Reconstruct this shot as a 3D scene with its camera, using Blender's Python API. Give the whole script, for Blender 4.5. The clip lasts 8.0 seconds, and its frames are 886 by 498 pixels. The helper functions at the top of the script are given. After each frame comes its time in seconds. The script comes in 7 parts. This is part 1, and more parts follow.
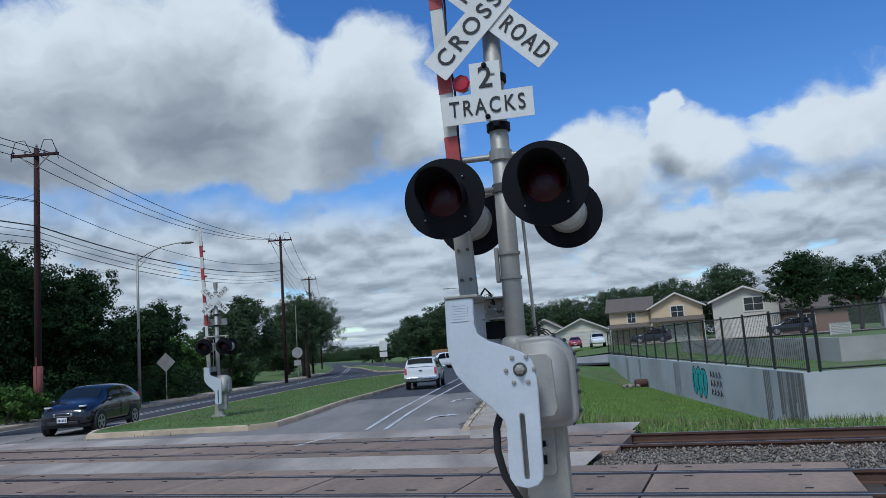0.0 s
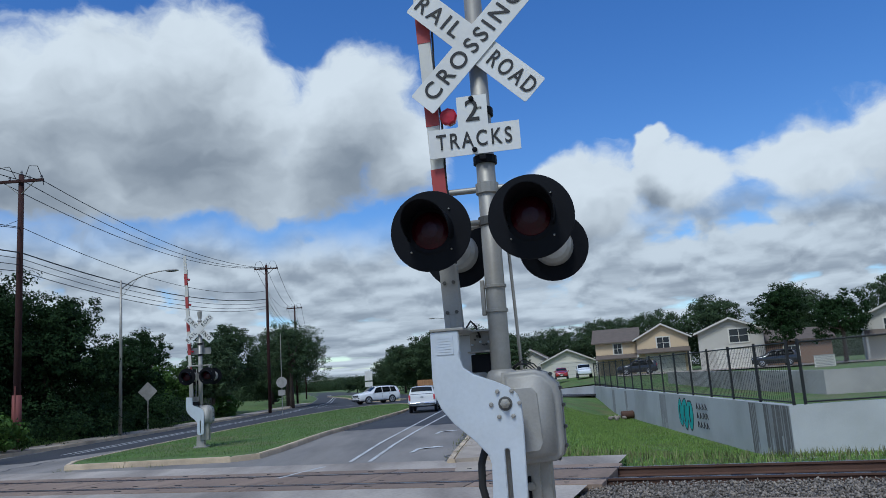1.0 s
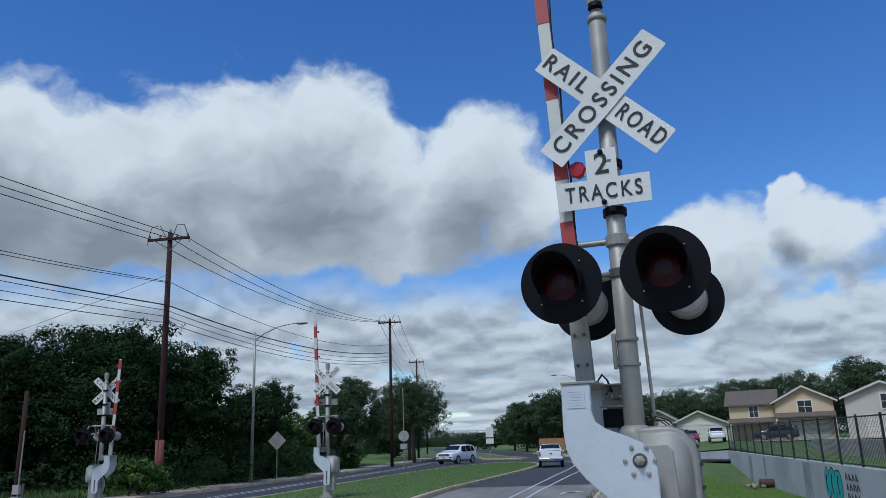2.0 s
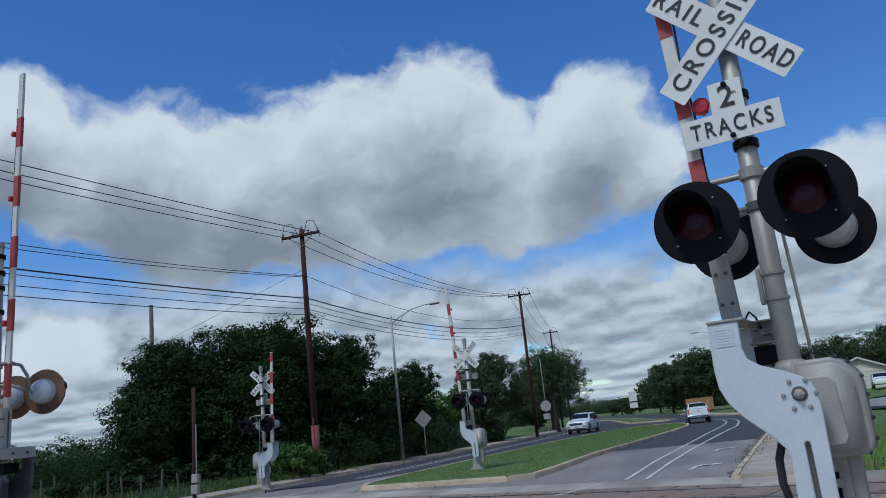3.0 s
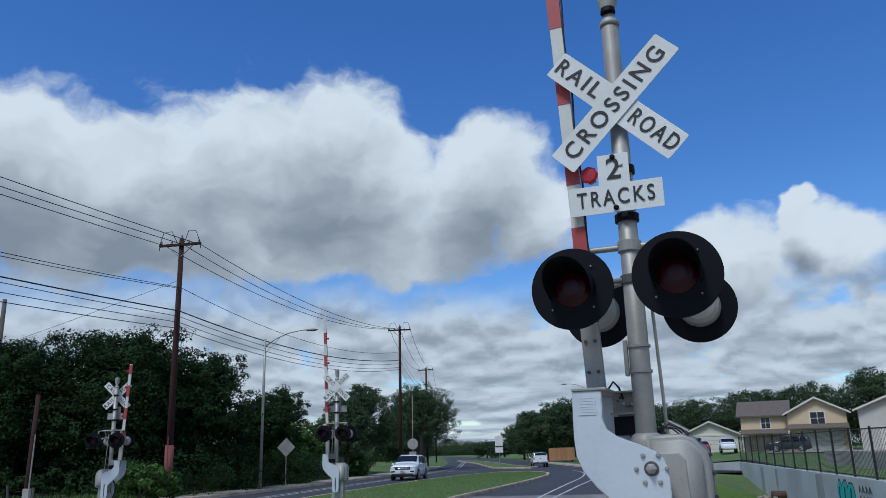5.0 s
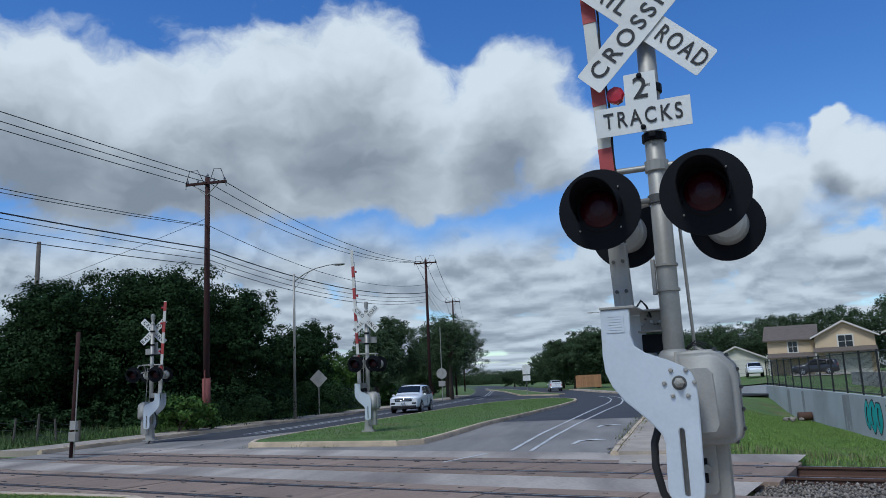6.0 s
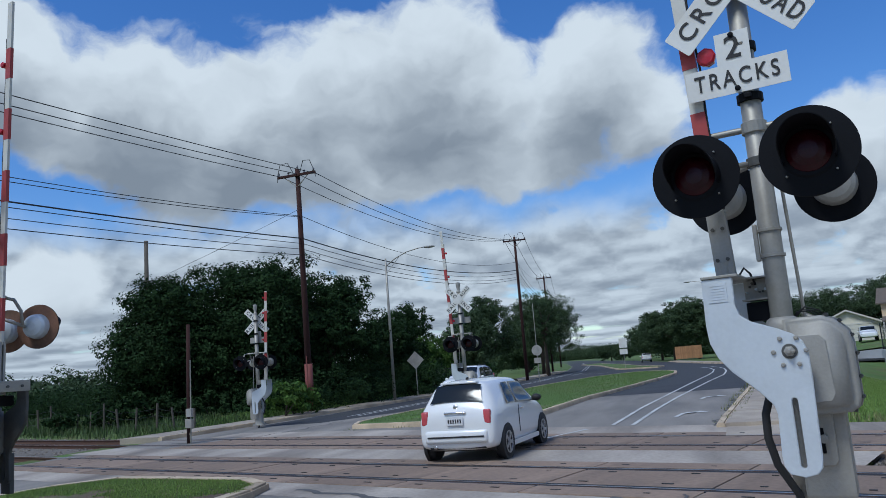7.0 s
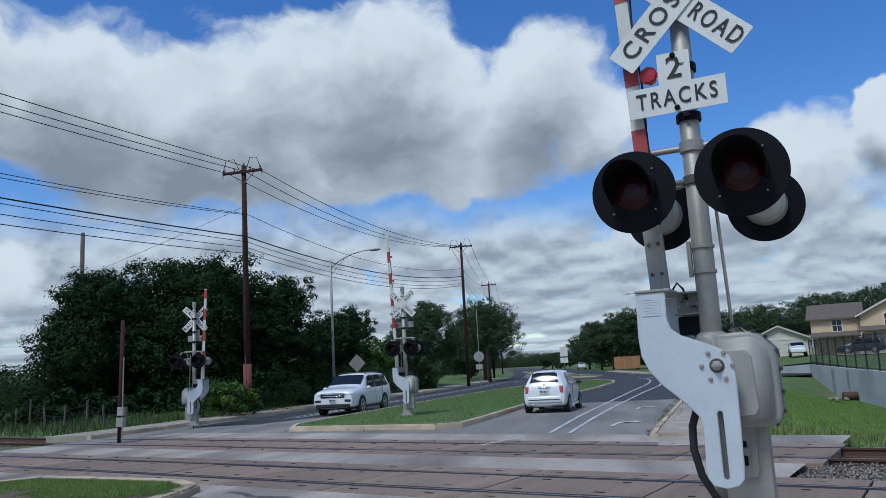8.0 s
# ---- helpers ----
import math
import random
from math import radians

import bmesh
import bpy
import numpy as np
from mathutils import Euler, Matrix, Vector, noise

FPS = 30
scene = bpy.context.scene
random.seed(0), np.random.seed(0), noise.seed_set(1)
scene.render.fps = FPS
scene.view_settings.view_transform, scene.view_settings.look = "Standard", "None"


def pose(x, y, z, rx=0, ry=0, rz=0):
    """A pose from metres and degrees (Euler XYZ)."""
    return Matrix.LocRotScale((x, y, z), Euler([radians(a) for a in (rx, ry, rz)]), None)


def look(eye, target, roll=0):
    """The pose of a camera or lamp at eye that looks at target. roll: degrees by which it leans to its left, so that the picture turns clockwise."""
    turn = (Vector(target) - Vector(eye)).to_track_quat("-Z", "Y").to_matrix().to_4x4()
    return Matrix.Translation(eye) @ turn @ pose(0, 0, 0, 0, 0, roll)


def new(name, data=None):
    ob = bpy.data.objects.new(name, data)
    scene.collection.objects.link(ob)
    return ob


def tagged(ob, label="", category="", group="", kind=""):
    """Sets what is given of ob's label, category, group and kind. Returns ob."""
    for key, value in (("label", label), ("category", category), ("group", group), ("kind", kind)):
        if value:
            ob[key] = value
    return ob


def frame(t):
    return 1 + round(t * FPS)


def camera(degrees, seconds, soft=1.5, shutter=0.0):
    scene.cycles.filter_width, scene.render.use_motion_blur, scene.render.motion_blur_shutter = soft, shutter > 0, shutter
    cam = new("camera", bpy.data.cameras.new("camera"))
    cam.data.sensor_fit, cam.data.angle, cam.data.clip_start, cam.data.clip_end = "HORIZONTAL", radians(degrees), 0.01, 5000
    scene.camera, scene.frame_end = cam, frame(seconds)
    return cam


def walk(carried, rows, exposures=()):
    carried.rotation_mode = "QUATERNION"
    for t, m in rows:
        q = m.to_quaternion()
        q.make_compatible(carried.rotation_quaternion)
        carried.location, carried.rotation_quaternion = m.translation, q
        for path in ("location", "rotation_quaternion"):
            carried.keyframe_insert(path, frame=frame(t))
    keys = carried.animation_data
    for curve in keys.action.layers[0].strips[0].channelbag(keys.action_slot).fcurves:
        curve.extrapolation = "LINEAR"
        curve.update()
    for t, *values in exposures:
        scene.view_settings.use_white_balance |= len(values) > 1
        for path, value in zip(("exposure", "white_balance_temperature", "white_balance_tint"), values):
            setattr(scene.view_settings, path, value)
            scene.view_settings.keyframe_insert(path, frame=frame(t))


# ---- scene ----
cam = camera(60.34, 8.0, soft=0.8, shutter=0.04)
PATH = [
    (0.0, pose(0.000, 0.000, 1.800, 97.674, 4.114, 0.554)),
    (0.5, pose(0.007, 0.021, 1.820, 98.331, 4.385, -0.065)),
    (1.0, pose(0.007, 0.008, 1.822, 99.814, 3.832, -0.497)),
    (1.5, pose(-0.034, -0.016, 1.813, 102.932, 2.519, 3.533)),
    (1.7, pose(-0.048, -0.051, 1.803, 103.792, 2.239, 6.247)),
    (2.8, pose(-0.083, -0.093, 1.696, 105.029, 3.395, 12.837)),
    (3.0, pose(-0.105, -0.152, 1.665, 103.244, 5.872, 18.788)),
    (3.5, pose(-0.183, -0.134, 1.684, 94.684, 1.791, 27.510)),
    (4.0, pose(-0.111, -0.052, 1.806, 103.731, 1.244, 20.260)),
    (4.5, pose(-0.066, -0.030, 1.796, 106.465, -0.150, 10.063)),
    (5.8, pose(-0.064, -0.074, 1.713, 100.619, 2.367, 8.881)),
    (6.0, pose(-0.085, -0.086, 1.701, 100.059, 2.395, 11.100)),
    (6.5, pose(-0.119, -0.113, 1.701, 98.986, 4.037, 16.304)),
    (7.0, pose(-0.110, -0.113, 1.709, 98.905, 4.469, 18.177)),
    (7.5, pose(-0.087, -0.116, 1.720, 99.142, 3.929, 16.905)),
    (8.0, pose(-0.066, -0.101, 1.716, 98.951, 2.986, 13.897)),
]
walk(cam, PATH, exposures=[(0.0, -0.12, 5680, 4), (1.5, -0.12, 5680, 4), (2.5, -0.2, 5680, 4), (3.0, -0.24, 5680, 4), (3.5, 0.0, 5680, 4), (4.0, -0.1, 5680, 4), (4.5, -0.13, 5680, 4), (8.0, -0.13, 5680, 4)])

# ---- sky, sun ----
SUN_AZ, SUN_EL = 205.0, 58.0          # degrees from +y clockwise, and above the horizon


def build_world():
    w = bpy.data.worlds.new("sky")
    scene.world = w
    w.use_nodes = True
    nt = w.node_tree
    nt.nodes.clear()
    N, L = nt.nodes.new, nt.links.new

    def math_node(op, a, b=None, c=None, clamp=False):
        n = N("ShaderNodeMath")
        n.operation, n.use_clamp = op, clamp
        for i, v in enumerate((a, b, c)):
            if v is None:
                continue
            if isinstance(v, (int, float)):
                n.inputs[i].default_value = v
            else:
                L(v, n.inputs[i])
        return n.outputs[0]

    def smooth(v, a, b):
        n = N("ShaderNodeMapRange")
        n.interpolation_type = "SMOOTHSTEP"
        L(v, n.inputs[0])
        n.inputs[1].default_value, n.inputs[2].default_value = a, b
        return n.outputs[0]

    tc = N("ShaderNodeTexCoord")
    sep = N("ShaderNodeSeparateXYZ")
    L(tc.outputs["Generated"], sep.inputs[0])
    x, y, z = sep.outputs
    az = math_node("MULTIPLY", math_node("ARCTAN2", x, y), 57.2958)
    el = math_node("MULTIPLY", math_node("ARCSINE", z), 57.2958)
    # ragged edges: the angles wander a little before the heaps are laid out
    swirl = N("ShaderNodeTexNoise")
    L(tc.outputs["Generated"], swirl.inputs["Vector"])
    swirl.inputs["Scale"].default_value, swirl.inputs["Detail"].default_value, swirl.inputs["Roughness"].default_value = 15.0, 4.5, 0.5
    drift = N("ShaderNodeSeparateColor")
    L(swirl.outputs["Color"], drift.inputs[0])
    az = math_node("ADD", az, math_node("MULTIPLY", math_node("SUBTRACT", drift.outputs[0], 0.5), 4.2))
    el = math_node("ADD", el, math_node("MULTIPLY", math_node("SUBTRACT", drift.outputs[1], 0.5), math_node("MULTIPLY", 4.0, smooth(el, 2.0, 14.0))))

    # heaps of cumulus: centre azimuth, elevation, half width, half height
    HEAPS = [(-30, 18, 16, 7.0), (-18, 20.5, 11, 7.8), (-39, 18.5, 9, 6.0), (-5.5, 19.8, 7.0, 6.0), (-49, 21.5, 8, 4.5), (-1.5, 17.2, 4.0, 4.5), (-24, 14.4, 20, 2.6), (12, 12.6, 7.5, 3.4), (20, 12.8, 5.5, 2.8),
             (28, 13.2, 6.5, 3.2), (17.3, 15.7, 1.3, 1.5), (35, 13.5, 7, 4), (-45, 7.5, 4.5, 3.0), (-60, 15, 7, 5), (-58, 23, 9, 4), (-85, 20, 18, 9), (60, 22, 20, 9), (100, 25, 20, 12), (150, 35, 30, 14), (-140, 30, 40, 14)]

    def density(lift, detail):
        e = math_node("ADD", el, lift)
        comb = N("ShaderNodeCombineXYZ")
        L(math_node("MULTIPLY", az, 0.1), comb.inputs[0])
        L(math_node("MULTIPLY", e, 0.16), comb.inputs[1])
        comb.inputs[2].default_value = 0.37
        big = N("ShaderNodeTexNoise")
        L(comb.outputs[0], big.inputs["Vector"])
        big.inputs["Scale"].default_value, big.inputs["Detail"].default_value = 1.1, detail
        big.inputs["Roughness"].default_value = 0.56
        best = None
        for a, b, wa, wb in HEAPS:
            u = math_node("MULTIPLY", math_node("SUBTRACT", az, a), 1 / wa)
            v = math_node("MULTIPLY", math_node("SUBTRACT", e, b), 1 / wb)
            r = math_node("ADD", math_node("MULTIPLY", u, u), math_node("MULTIPLY", v, v))
            d = math_node("SUBTRACT", 1.0, math_node("SQRT", r))
            if best is None:
                best = d
            else:
                m = N("ShaderNodeMath")
                m.operation = "SMOOTH_MAX"
                L(best, m.inputs[0]), L(d, m.inputs[1])
                m.inputs[2].default_value = 0.25
                best = m.outputs[0]
        best = math_node("MAXIMUM", best, -0.9)
        return math_node("ADD", best, math_node("MULTIPLY", math_node("SUBTRACT", big.outputs["Fac"], 0.5), 1.55)), e

    d0, e0 = density(0.0, 7.0)
    d1, e1 = density(4.0, 4.0)
    cover = smooth(d0, -0.06, 0.3)
    # far decks of cloud towards the horizon, flattened by distance
    rise = math_node("MULTIPLY", math_node("LOGARITHM", math_node("MAXIMUM", z, 0.008), 2.71828), 2.3)

    def deck_noise(lift):
        at = N("ShaderNodeCombineXYZ")
        L(math_node("MULTIPLY", az, 0.15), at.inputs[0])
        L(math_node("ADD", rise, lift), at.inputs[1])
        at.inputs[2].default_value = 0.61
        n = N("ShaderNodeTexNoise")
        L(at.outputs[0], n.inputs["Vector"])
        n.inputs["Scale"].default_value, n.inputs["Detail"].default_value, n.inputs["Roughness"].default_value = 1.35, 4.5, 0.48
        return n.outputs["Fac"]
    deck, deck_above = deck_noise(0.0), deck_noise(0.2)
    low = math_node("SUBTRACT", 1.0, smooth(el, 9.0, 13.0))
    deck_cover = math_node("MULTIPLY", smooth(deck, 0.27, 0.42), low)
    # the underside is grey, the rim towards the light is white
    shade = smooth(d1, -0.3, 1.1)
    fine = N("ShaderNodeTexNoise")
    comb2 = N("ShaderNodeCombineXYZ")
    L(math_node("MULTIPLY", az, 0.2), comb2.inputs[0]), L(math_node("MULTIPLY", el, 0.32), comb2.inputs[1])
    L(comb2.outputs[0], fine.inputs["Vector"])
    fine.inputs["Scale"].default_value, fine.inputs["Detail"].default_value = 1.0, 5.0
    shade = math_node("ADD", shade, math_node("MULTIPLY", math_node("SUBTRACT", fine.outputs["Fac"], 0.5), 0.42), clamp=True)
    ramp = N("ShaderNodeMix")
    ramp.data_type = "RGBA"
    L(shade, ramp.inputs[0])
    ramp.inputs[6].default_value, ramp.inputs[7].default_value = (7.7, 7.85, 8.0, 1), (2.6, 2.85, 3.25, 1)
    dramp = N("ShaderNodeMix")
    dramp.data_type = "RGBA"
    L(smooth(math_node("ADD", math_node("MULTIPLY", math_node("SUBTRACT", deck_above, deck), 1.5), math_node("MULTIPLY", deck, 0.6)), 0.1, 0.55), dramp.inputs[0])
    dramp.inputs[6].default_value, dramp.inputs[7].default_value = (6.6, 6.9, 7.25, 1), (3.2, 3.5, 4.0, 1)

    sky = N("ShaderNodeTexSky")
    sky.sky_type, sky.sun_disc = "NISHITA", False
    sky.sun_elevation, sky.sun_rotation = radians(SUN_EL), radians(SUN_AZ)
    sky.air_density, sky.dust_density, sky.ozone_density = 1.0, 0.3, 2.5
    vivid = N("ShaderNodeHueSaturation")
    vivid.inputs["Saturation"].default_value, vivid.inputs["Value"].default_value = 1.28, 1.42
    vivid.inputs["Hue"].default_value = 0.512
    L(sky.outputs[0], vivid.inputs["Color"])
    mix1, mix2 = N("ShaderNodeMix"), N("ShaderNodeMix")
    mix1.data_type = mix2.data_type = "RGBA"
    L(deck_cover, mix1.inputs[0]), L(vivid.outputs[0], mix1.inputs[6]), L(dramp.outputs[2], mix1.inputs[7])
    L(cover, mix2.inputs[0]), L(mix1.outputs[2], mix2.inputs[6]), L(ramp.outputs[2], mix2.inputs[7])
    bg = N("ShaderNodeBackground")
    bg.inputs["Strength"].default_value = 0.1
    L(mix2.outputs[2], bg.inputs["Color"])
    out = N("ShaderNodeOutputWorld")
    L(bg.outputs[0], out.inputs[0])


build_world()
sun_data = bpy.data.lights.new("sun", "SUN")
sun_data.energy, sun_data.angle, sun_data.color = 2.5, radians(16), (1.0, 0.96, 0.9)
sun = new("sun", sun_data)
sa, se = radians(SUN_AZ), radians(SUN_EL)
sun.matrix_basis = look((60 * math.sin(sa) * math.cos(se), 60 * math.cos(sa) * math.cos(se), 60 * math.sin(se)), (0, 0, 0))


# ---- materials ----
def mat(name, color, rough=0.7, metal=0.0, vary=0.25, scale=3.0, fine=40.0, bump=0.2, island=0.0, objvary=0.0, coat=0.0, spec=0.5, stain=None, bdist=0.01, run=None):
    """Base colour broken by a broad and a fine noise; bump from the fine one. island, objvary: tone from piece to piece. stain: a second colour in patches. run: (turn, stretch), streaks drawn out along one way."""
    m = bpy.data.materials.new(name)
    m.use_nodes = True
    nt = m.node_tree
    N, L = nt.nodes.new, nt.links.new
    b = nt.nodes["Principled BSDF"]
    tc = N("ShaderNodeTexCoord")
    n1, n2 = N("ShaderNodeTexNoise"), N("ShaderNodeTexNoise")
    place = tc.outputs["Object"]
    if run:
        mp = N("ShaderNodeMapping")
        L(place, mp.inputs["Vector"])
        mp.inputs["Rotation"].default_value = (0, 0, radians(run[0]))
        mp.inputs["Scale"].default_value = (1.0, 1.0 / run[1], 1.0)
        place = mp.outputs[0]
    for n, s, d in ((n1, scale, 5.0), (n2, fine, 4.0)):
        L(place if n is n1 else tc.outputs["Object"], n.inputs["Vector"])
        n.inputs["Scale"].default_value, n.inputs["Detail"].default_value = s, d
    val = N("ShaderNodeMath")
    val.operation = "MULTIPLY_ADD"
    L(n1.outputs["Fac"], val.inputs[0])
    val.inputs[1].default_value, val.inputs[2].default_value = 2 * vary, 1 - vary
    val2 = N("ShaderNodeMath")
    val2.operation = "MULTIPLY_ADD"
    L(n2.outputs["Fac"], val2.inputs[0])
    val2.inputs[1].default_value, val2.inputs[2].default_value = vary, -0.5 * vary
    add = N("ShaderNodeMath")
    add.operation = "ADD"
    L(val.outputs[0], add.inputs[0]), L(val2.outputs[0], add.inputs[1])
    last = add.outputs[0]
    for amount, node, sock in ((island, "ShaderNodeNewGeometry", "Random Per Island"), (objvary, "ShaderNodeObjectInfo", "Random")):
        if amount:
            g = N(node)
            k = N("ShaderNodeMath")
            k.operation = "MULTIPLY_ADD"
            L(g.outputs[sock], k.inputs[0])
            k.inputs[1].default_value, k.inputs[2].default_value = 2 * amount, 1 - amount
            mul = N("ShaderNodeMath")
            mul.operation = "MULTIPLY"
            L(last, mul.inputs[0]), L(k.outputs[0], mul.inputs[1])
            last = mul.outputs[0]
    base = N("ShaderNodeMix")
    base.data_type = "RGBA"
    base.inputs[6].default_value = (*color, 1)
    base.inputs[7].default_value = (*(stain or color), 1)
    if stain:
        n3 = N("ShaderNodeTexNoise")
        L(place, n3.inputs["Vector"])
        n3.inputs["Scale"].default_value, n3.inputs["Detail"].default_value = scale * 0.6, 6.0
        mr = N("ShaderNodeMapRange")
        L(n3.outputs["Fac"], mr.inputs[0])
        mr.inputs[1].default_value, mr.inputs[2].default_value = 0.45, 0.68
        L(mr.outputs[0], base.inputs[0])
    else:
        base.inputs[0].default_value = 0.0
    sc = N("ShaderNodeVectorMath")
    sc.operation = "SCALE"
    L(base.outputs[2], sc.inputs[0]), L(last, sc.inputs["Scale"])
    L(sc.outputs[0], b.inputs["Base Color"])
    b.inputs["Roughness"].default_value, b.inputs["Metallic"].default_value = rough, metal
    b.inputs["Coat Weight"].default_value, b.inputs["Specular IOR Level"].default_value = coat, spec
    if bump:
        bp = N("ShaderNodeBump")
        L(n2.outputs["Fac"], bp.inputs["Height"])
        bp.inputs["Strength"].default_value, bp.inputs["Distance"].default_value = bump, bdist
        L(bp.outputs[0], b.inputs["Normal"])
    return m


M_GRASS = mat("grass", (0.085, 0.15, 0.028), 0.9, vary=0.5, scale=0.7, fine=25, bump=0.8, stain=(0.125, 0.13, 0.045), bdist=0.04)
M_BLADE = mat("grass_blade", (0.1, 0.17, 0.034), 0.8, vary=0.35, scale=0.8, fine=9, bump=0, island=0.4)
M_LAWN = mat("fresh_lawn_blade", (0.16, 0.25, 0.05), 0.8, vary=0.35, scale=0.8, fine=9, bump=0, island=0.35)
M_DRY = mat("dry_grass_blade", (0.17, 0.18, 0.07), 0.85, vary=0.3, scale=0.8, fine=9, bump=0, island=0.35)
M_BUFF = mat("buff_sand", (0.3, 0.25, 0.18), 0.95, vary=0.35, scale=1.0, fine=30, bump=0.6, stain=(0.2, 0.17, 0.12), bdist=0.02)
M_EARTH = mat("bare_earth", (0.125, 0.088, 0.056), 0.95, vary=0.5, scale=1.6, fine=22, bump=0.8, stain=(0.085, 0.095, 0.04), bdist=0.03)
M_ROAD = mat("worn_grey_asphalt", (0.235, 0.212, 0.184), 0.85, vary=0.5, scale=0.9, fine=22, bump=0.35, stain=(0.15, 0.14, 0.126), run=(3, 5))
M_ASPHALT = mat("dark_asphalt", (0.042, 0.043, 0.046), 0.85, vary=0.3, scale=0.5, fine=22, bump=0.5)
M_TAR = mat("tar_seal", (0.1, 0.095, 0.09), 0.75, vary=0.45, scale=2, fine=30, bump=0.3)
M_CONC = mat("weathered_concrete", (0.41, 0.345, 0.27), 0.9, vary=0.3, scale=0.9, fine=30, bump=0.4, stain=(0.26, 0.22, 0.178))
M_KERB = mat("kerb_concrete", (0.56, 0.445, 0.31), 0.9, vary=0.28, scale=1.5, fine=30, bump=0.4, stain=(0.36, 0.285, 0.2), objvary=0.1)
M_PANEL = mat("crossing_panel_concrete", (0.255, 0.183, 0.133), 0.9, vary=0.55, scale=1.1, fine=11, bump=0.4, stain=(0.12, 0.088, 0.066), objvary=0.16, run=(0, 4))
M_STRIP = mat("crossing_infill_concrete", (0.38, 0.33, 0.275), 0.9, vary=0.6, scale=0.9, fine=13, bump=0.4, stain=(0.19, 0.16, 0.132), run=(4, 4))
M_WALL = mat("painted_retaining_wall", (0.48, 0.49, 0.48), 0.85, vary=0.15, scale=0.5, fine=30, bump=0.25, stain=(0.36, 0.36, 0.35))
M_WALL_GREY = mat("weathered_garden_wall", (0.36, 0.345, 0.315), 0.9, vary=0.4, scale=0.9, fine=9, bump=0.3, stain=(0.24, 0.23, 0.205))
M_WALL_MID = mat("faintly_stained_wall", (0.3, 0.295, 0.285), 0.9, vary=0.3, scale=0.9, fine=12, bump=0.3)
M_WALL_DARK = mat("stained_wall_concrete", (0.16, 0.15, 0.14), 0.9, vary=0.4, scale=0.9, fine=12, bump=0.3)
M_RUST = mat("rusty_rail_steel", (0.085, 0.042, 0.026), 0.8, vary=0.35, scale=2, fine=50, bump=0.4)
M_RAILTOP = mat("polished_rail_head", (0.4, 0.39, 0.38), 0.35, 1.0, vary=0.2, scale=2, fine=40, bump=0.1)
M_STONE = mat("ballast_stone", (0.2, 0.172, 0.142), 0.9, vary=0.25, scale=5, fine=60, bump=0.4, island=0.55)
M_TIE = mat("timber_sleeper", (0.06, 0.045, 0.035), 0.9, vary=0.4, scale=4, fine=50, bump=0.5)
M_STEEL = mat("galvanised_steel", (0.36, 0.34, 0.3), 0.5, 0.4, vary=0.22, scale=3, fine=50, bump=0.12, stain=(0.24, 0.225, 0.195))
M_ALU = mat("white_painted_aluminium", (0.56, 0.595, 0.625), 0.5, 0.15, vary=0.13, scale=2.5, fine=40, bump=0.06, stain=(0.48, 0.5, 0.515))
M_SHADED = mat("dark_weathered_and_shaded_steel", (0.085, 0.085, 0.08), 0.7, 0.3, vary=0.35, scale=4, fine=40, bump=0.2, stain=(0.14, 0.13, 0.115))
M_CASE = mat("grey_cast_case", (0.37, 0.355, 0.325), 0.6, 0.25, vary=0.2, scale=3, fine=60, bump=0.15, stain=(0.27, 0.26, 0.235))
M_BLACK = mat("matt_black_paint", (0.006, 0.0065, 0.0085), 0.55, spec=0.12, vary=0.3, scale=4, fine=60, bump=0.08)
M_RUBBER = mat("black_rubber", (0.02, 0.02, 0.021), 0.75, vary=0.3, scale=6, fine=80, bump=0.2)
M_SIGN = mat("white_sign_sheet", (0.7, 0.69, 0.65), 0.55, vary=0.12, scale=3, fine=40, bump=0.03, stain=(0.64, 0.62, 0.57))
M_LETTER = mat("black_letter", (0.012, 0.012, 0.013), 0.6, vary=0.1, bump=0)
M_RED = mat("red_band", (0.36, 0.05, 0.045), 0.5, vary=0.15, scale=6, fine=60, bump=0.03)
M_WHITE_BAND = mat("pale_band", (0.6, 0.58, 0.52), 0.5, vary=0.12, scale=6, fine=60, bump=0.03)
M_LENS = mat("dark_red_lens", (0.03, 0.001, 0.004), 0.25, vary=0.3, scale=20, fine=120, bump=0.2, spec=0.3)
# median lenses read brighter seen square on; that brightness is in the colour
M_LENS_BRIGHT = mat("brightened_red_lens", (0.2, 0.006, 0.014), 0.3, vary=0.2, scale=20, fine=120, bump=0.1)
M_REFLECT = mat("red_reflector", (0.45, 0.02, 0.035), 0.25, vary=0.2, scale=30, fine=200, bump=0.1)
M_RUSTY_DISC = mat("faded_rusty_disc", (0.26, 0.13, 0.075), 0.8, vary=0.4, scale=5, fine=40, bump=0.2, stain=(0.1, 0.06, 0.04))
M_POLE = mat("creosoted_pole_wood", (0.035, 0.011, 0.009), 0.95, vary=0.35, scale=3, fine=40, bump=0.5)
M_POLE_GREY = mat("grey_pole_wood", (0.1, 0.085, 0.07), 0.9, vary=0.3, scale=3, fine=40, bump=0.5)
M_GUARD = mat("red_brown_pole_guard", (0.2, 0.06, 0.05), 0.75, vary=0.25, scale=4, fine=40, bump=0.2)
M_WIRE = mat("wire", (0.02, 0.02, 0.022), 0.6, vary=0.1, bump=0)
M_PORCELAIN = mat("insulator", (0.2, 0.2, 0.21), 0.3, vary=0.1, bump=0)
M_BARK = mat("bark", (0.07, 0.052, 0.04), 0.95, vary=0.4, scale=4, fine=30, bump=0.8)
M_LEAF = mat("dark_oak_leaf", (0.019, 0.039, 0.013), 0.75, vary=0.4, scale=0.5, fine=4, bump=0, island=0.4, spec=0.08)
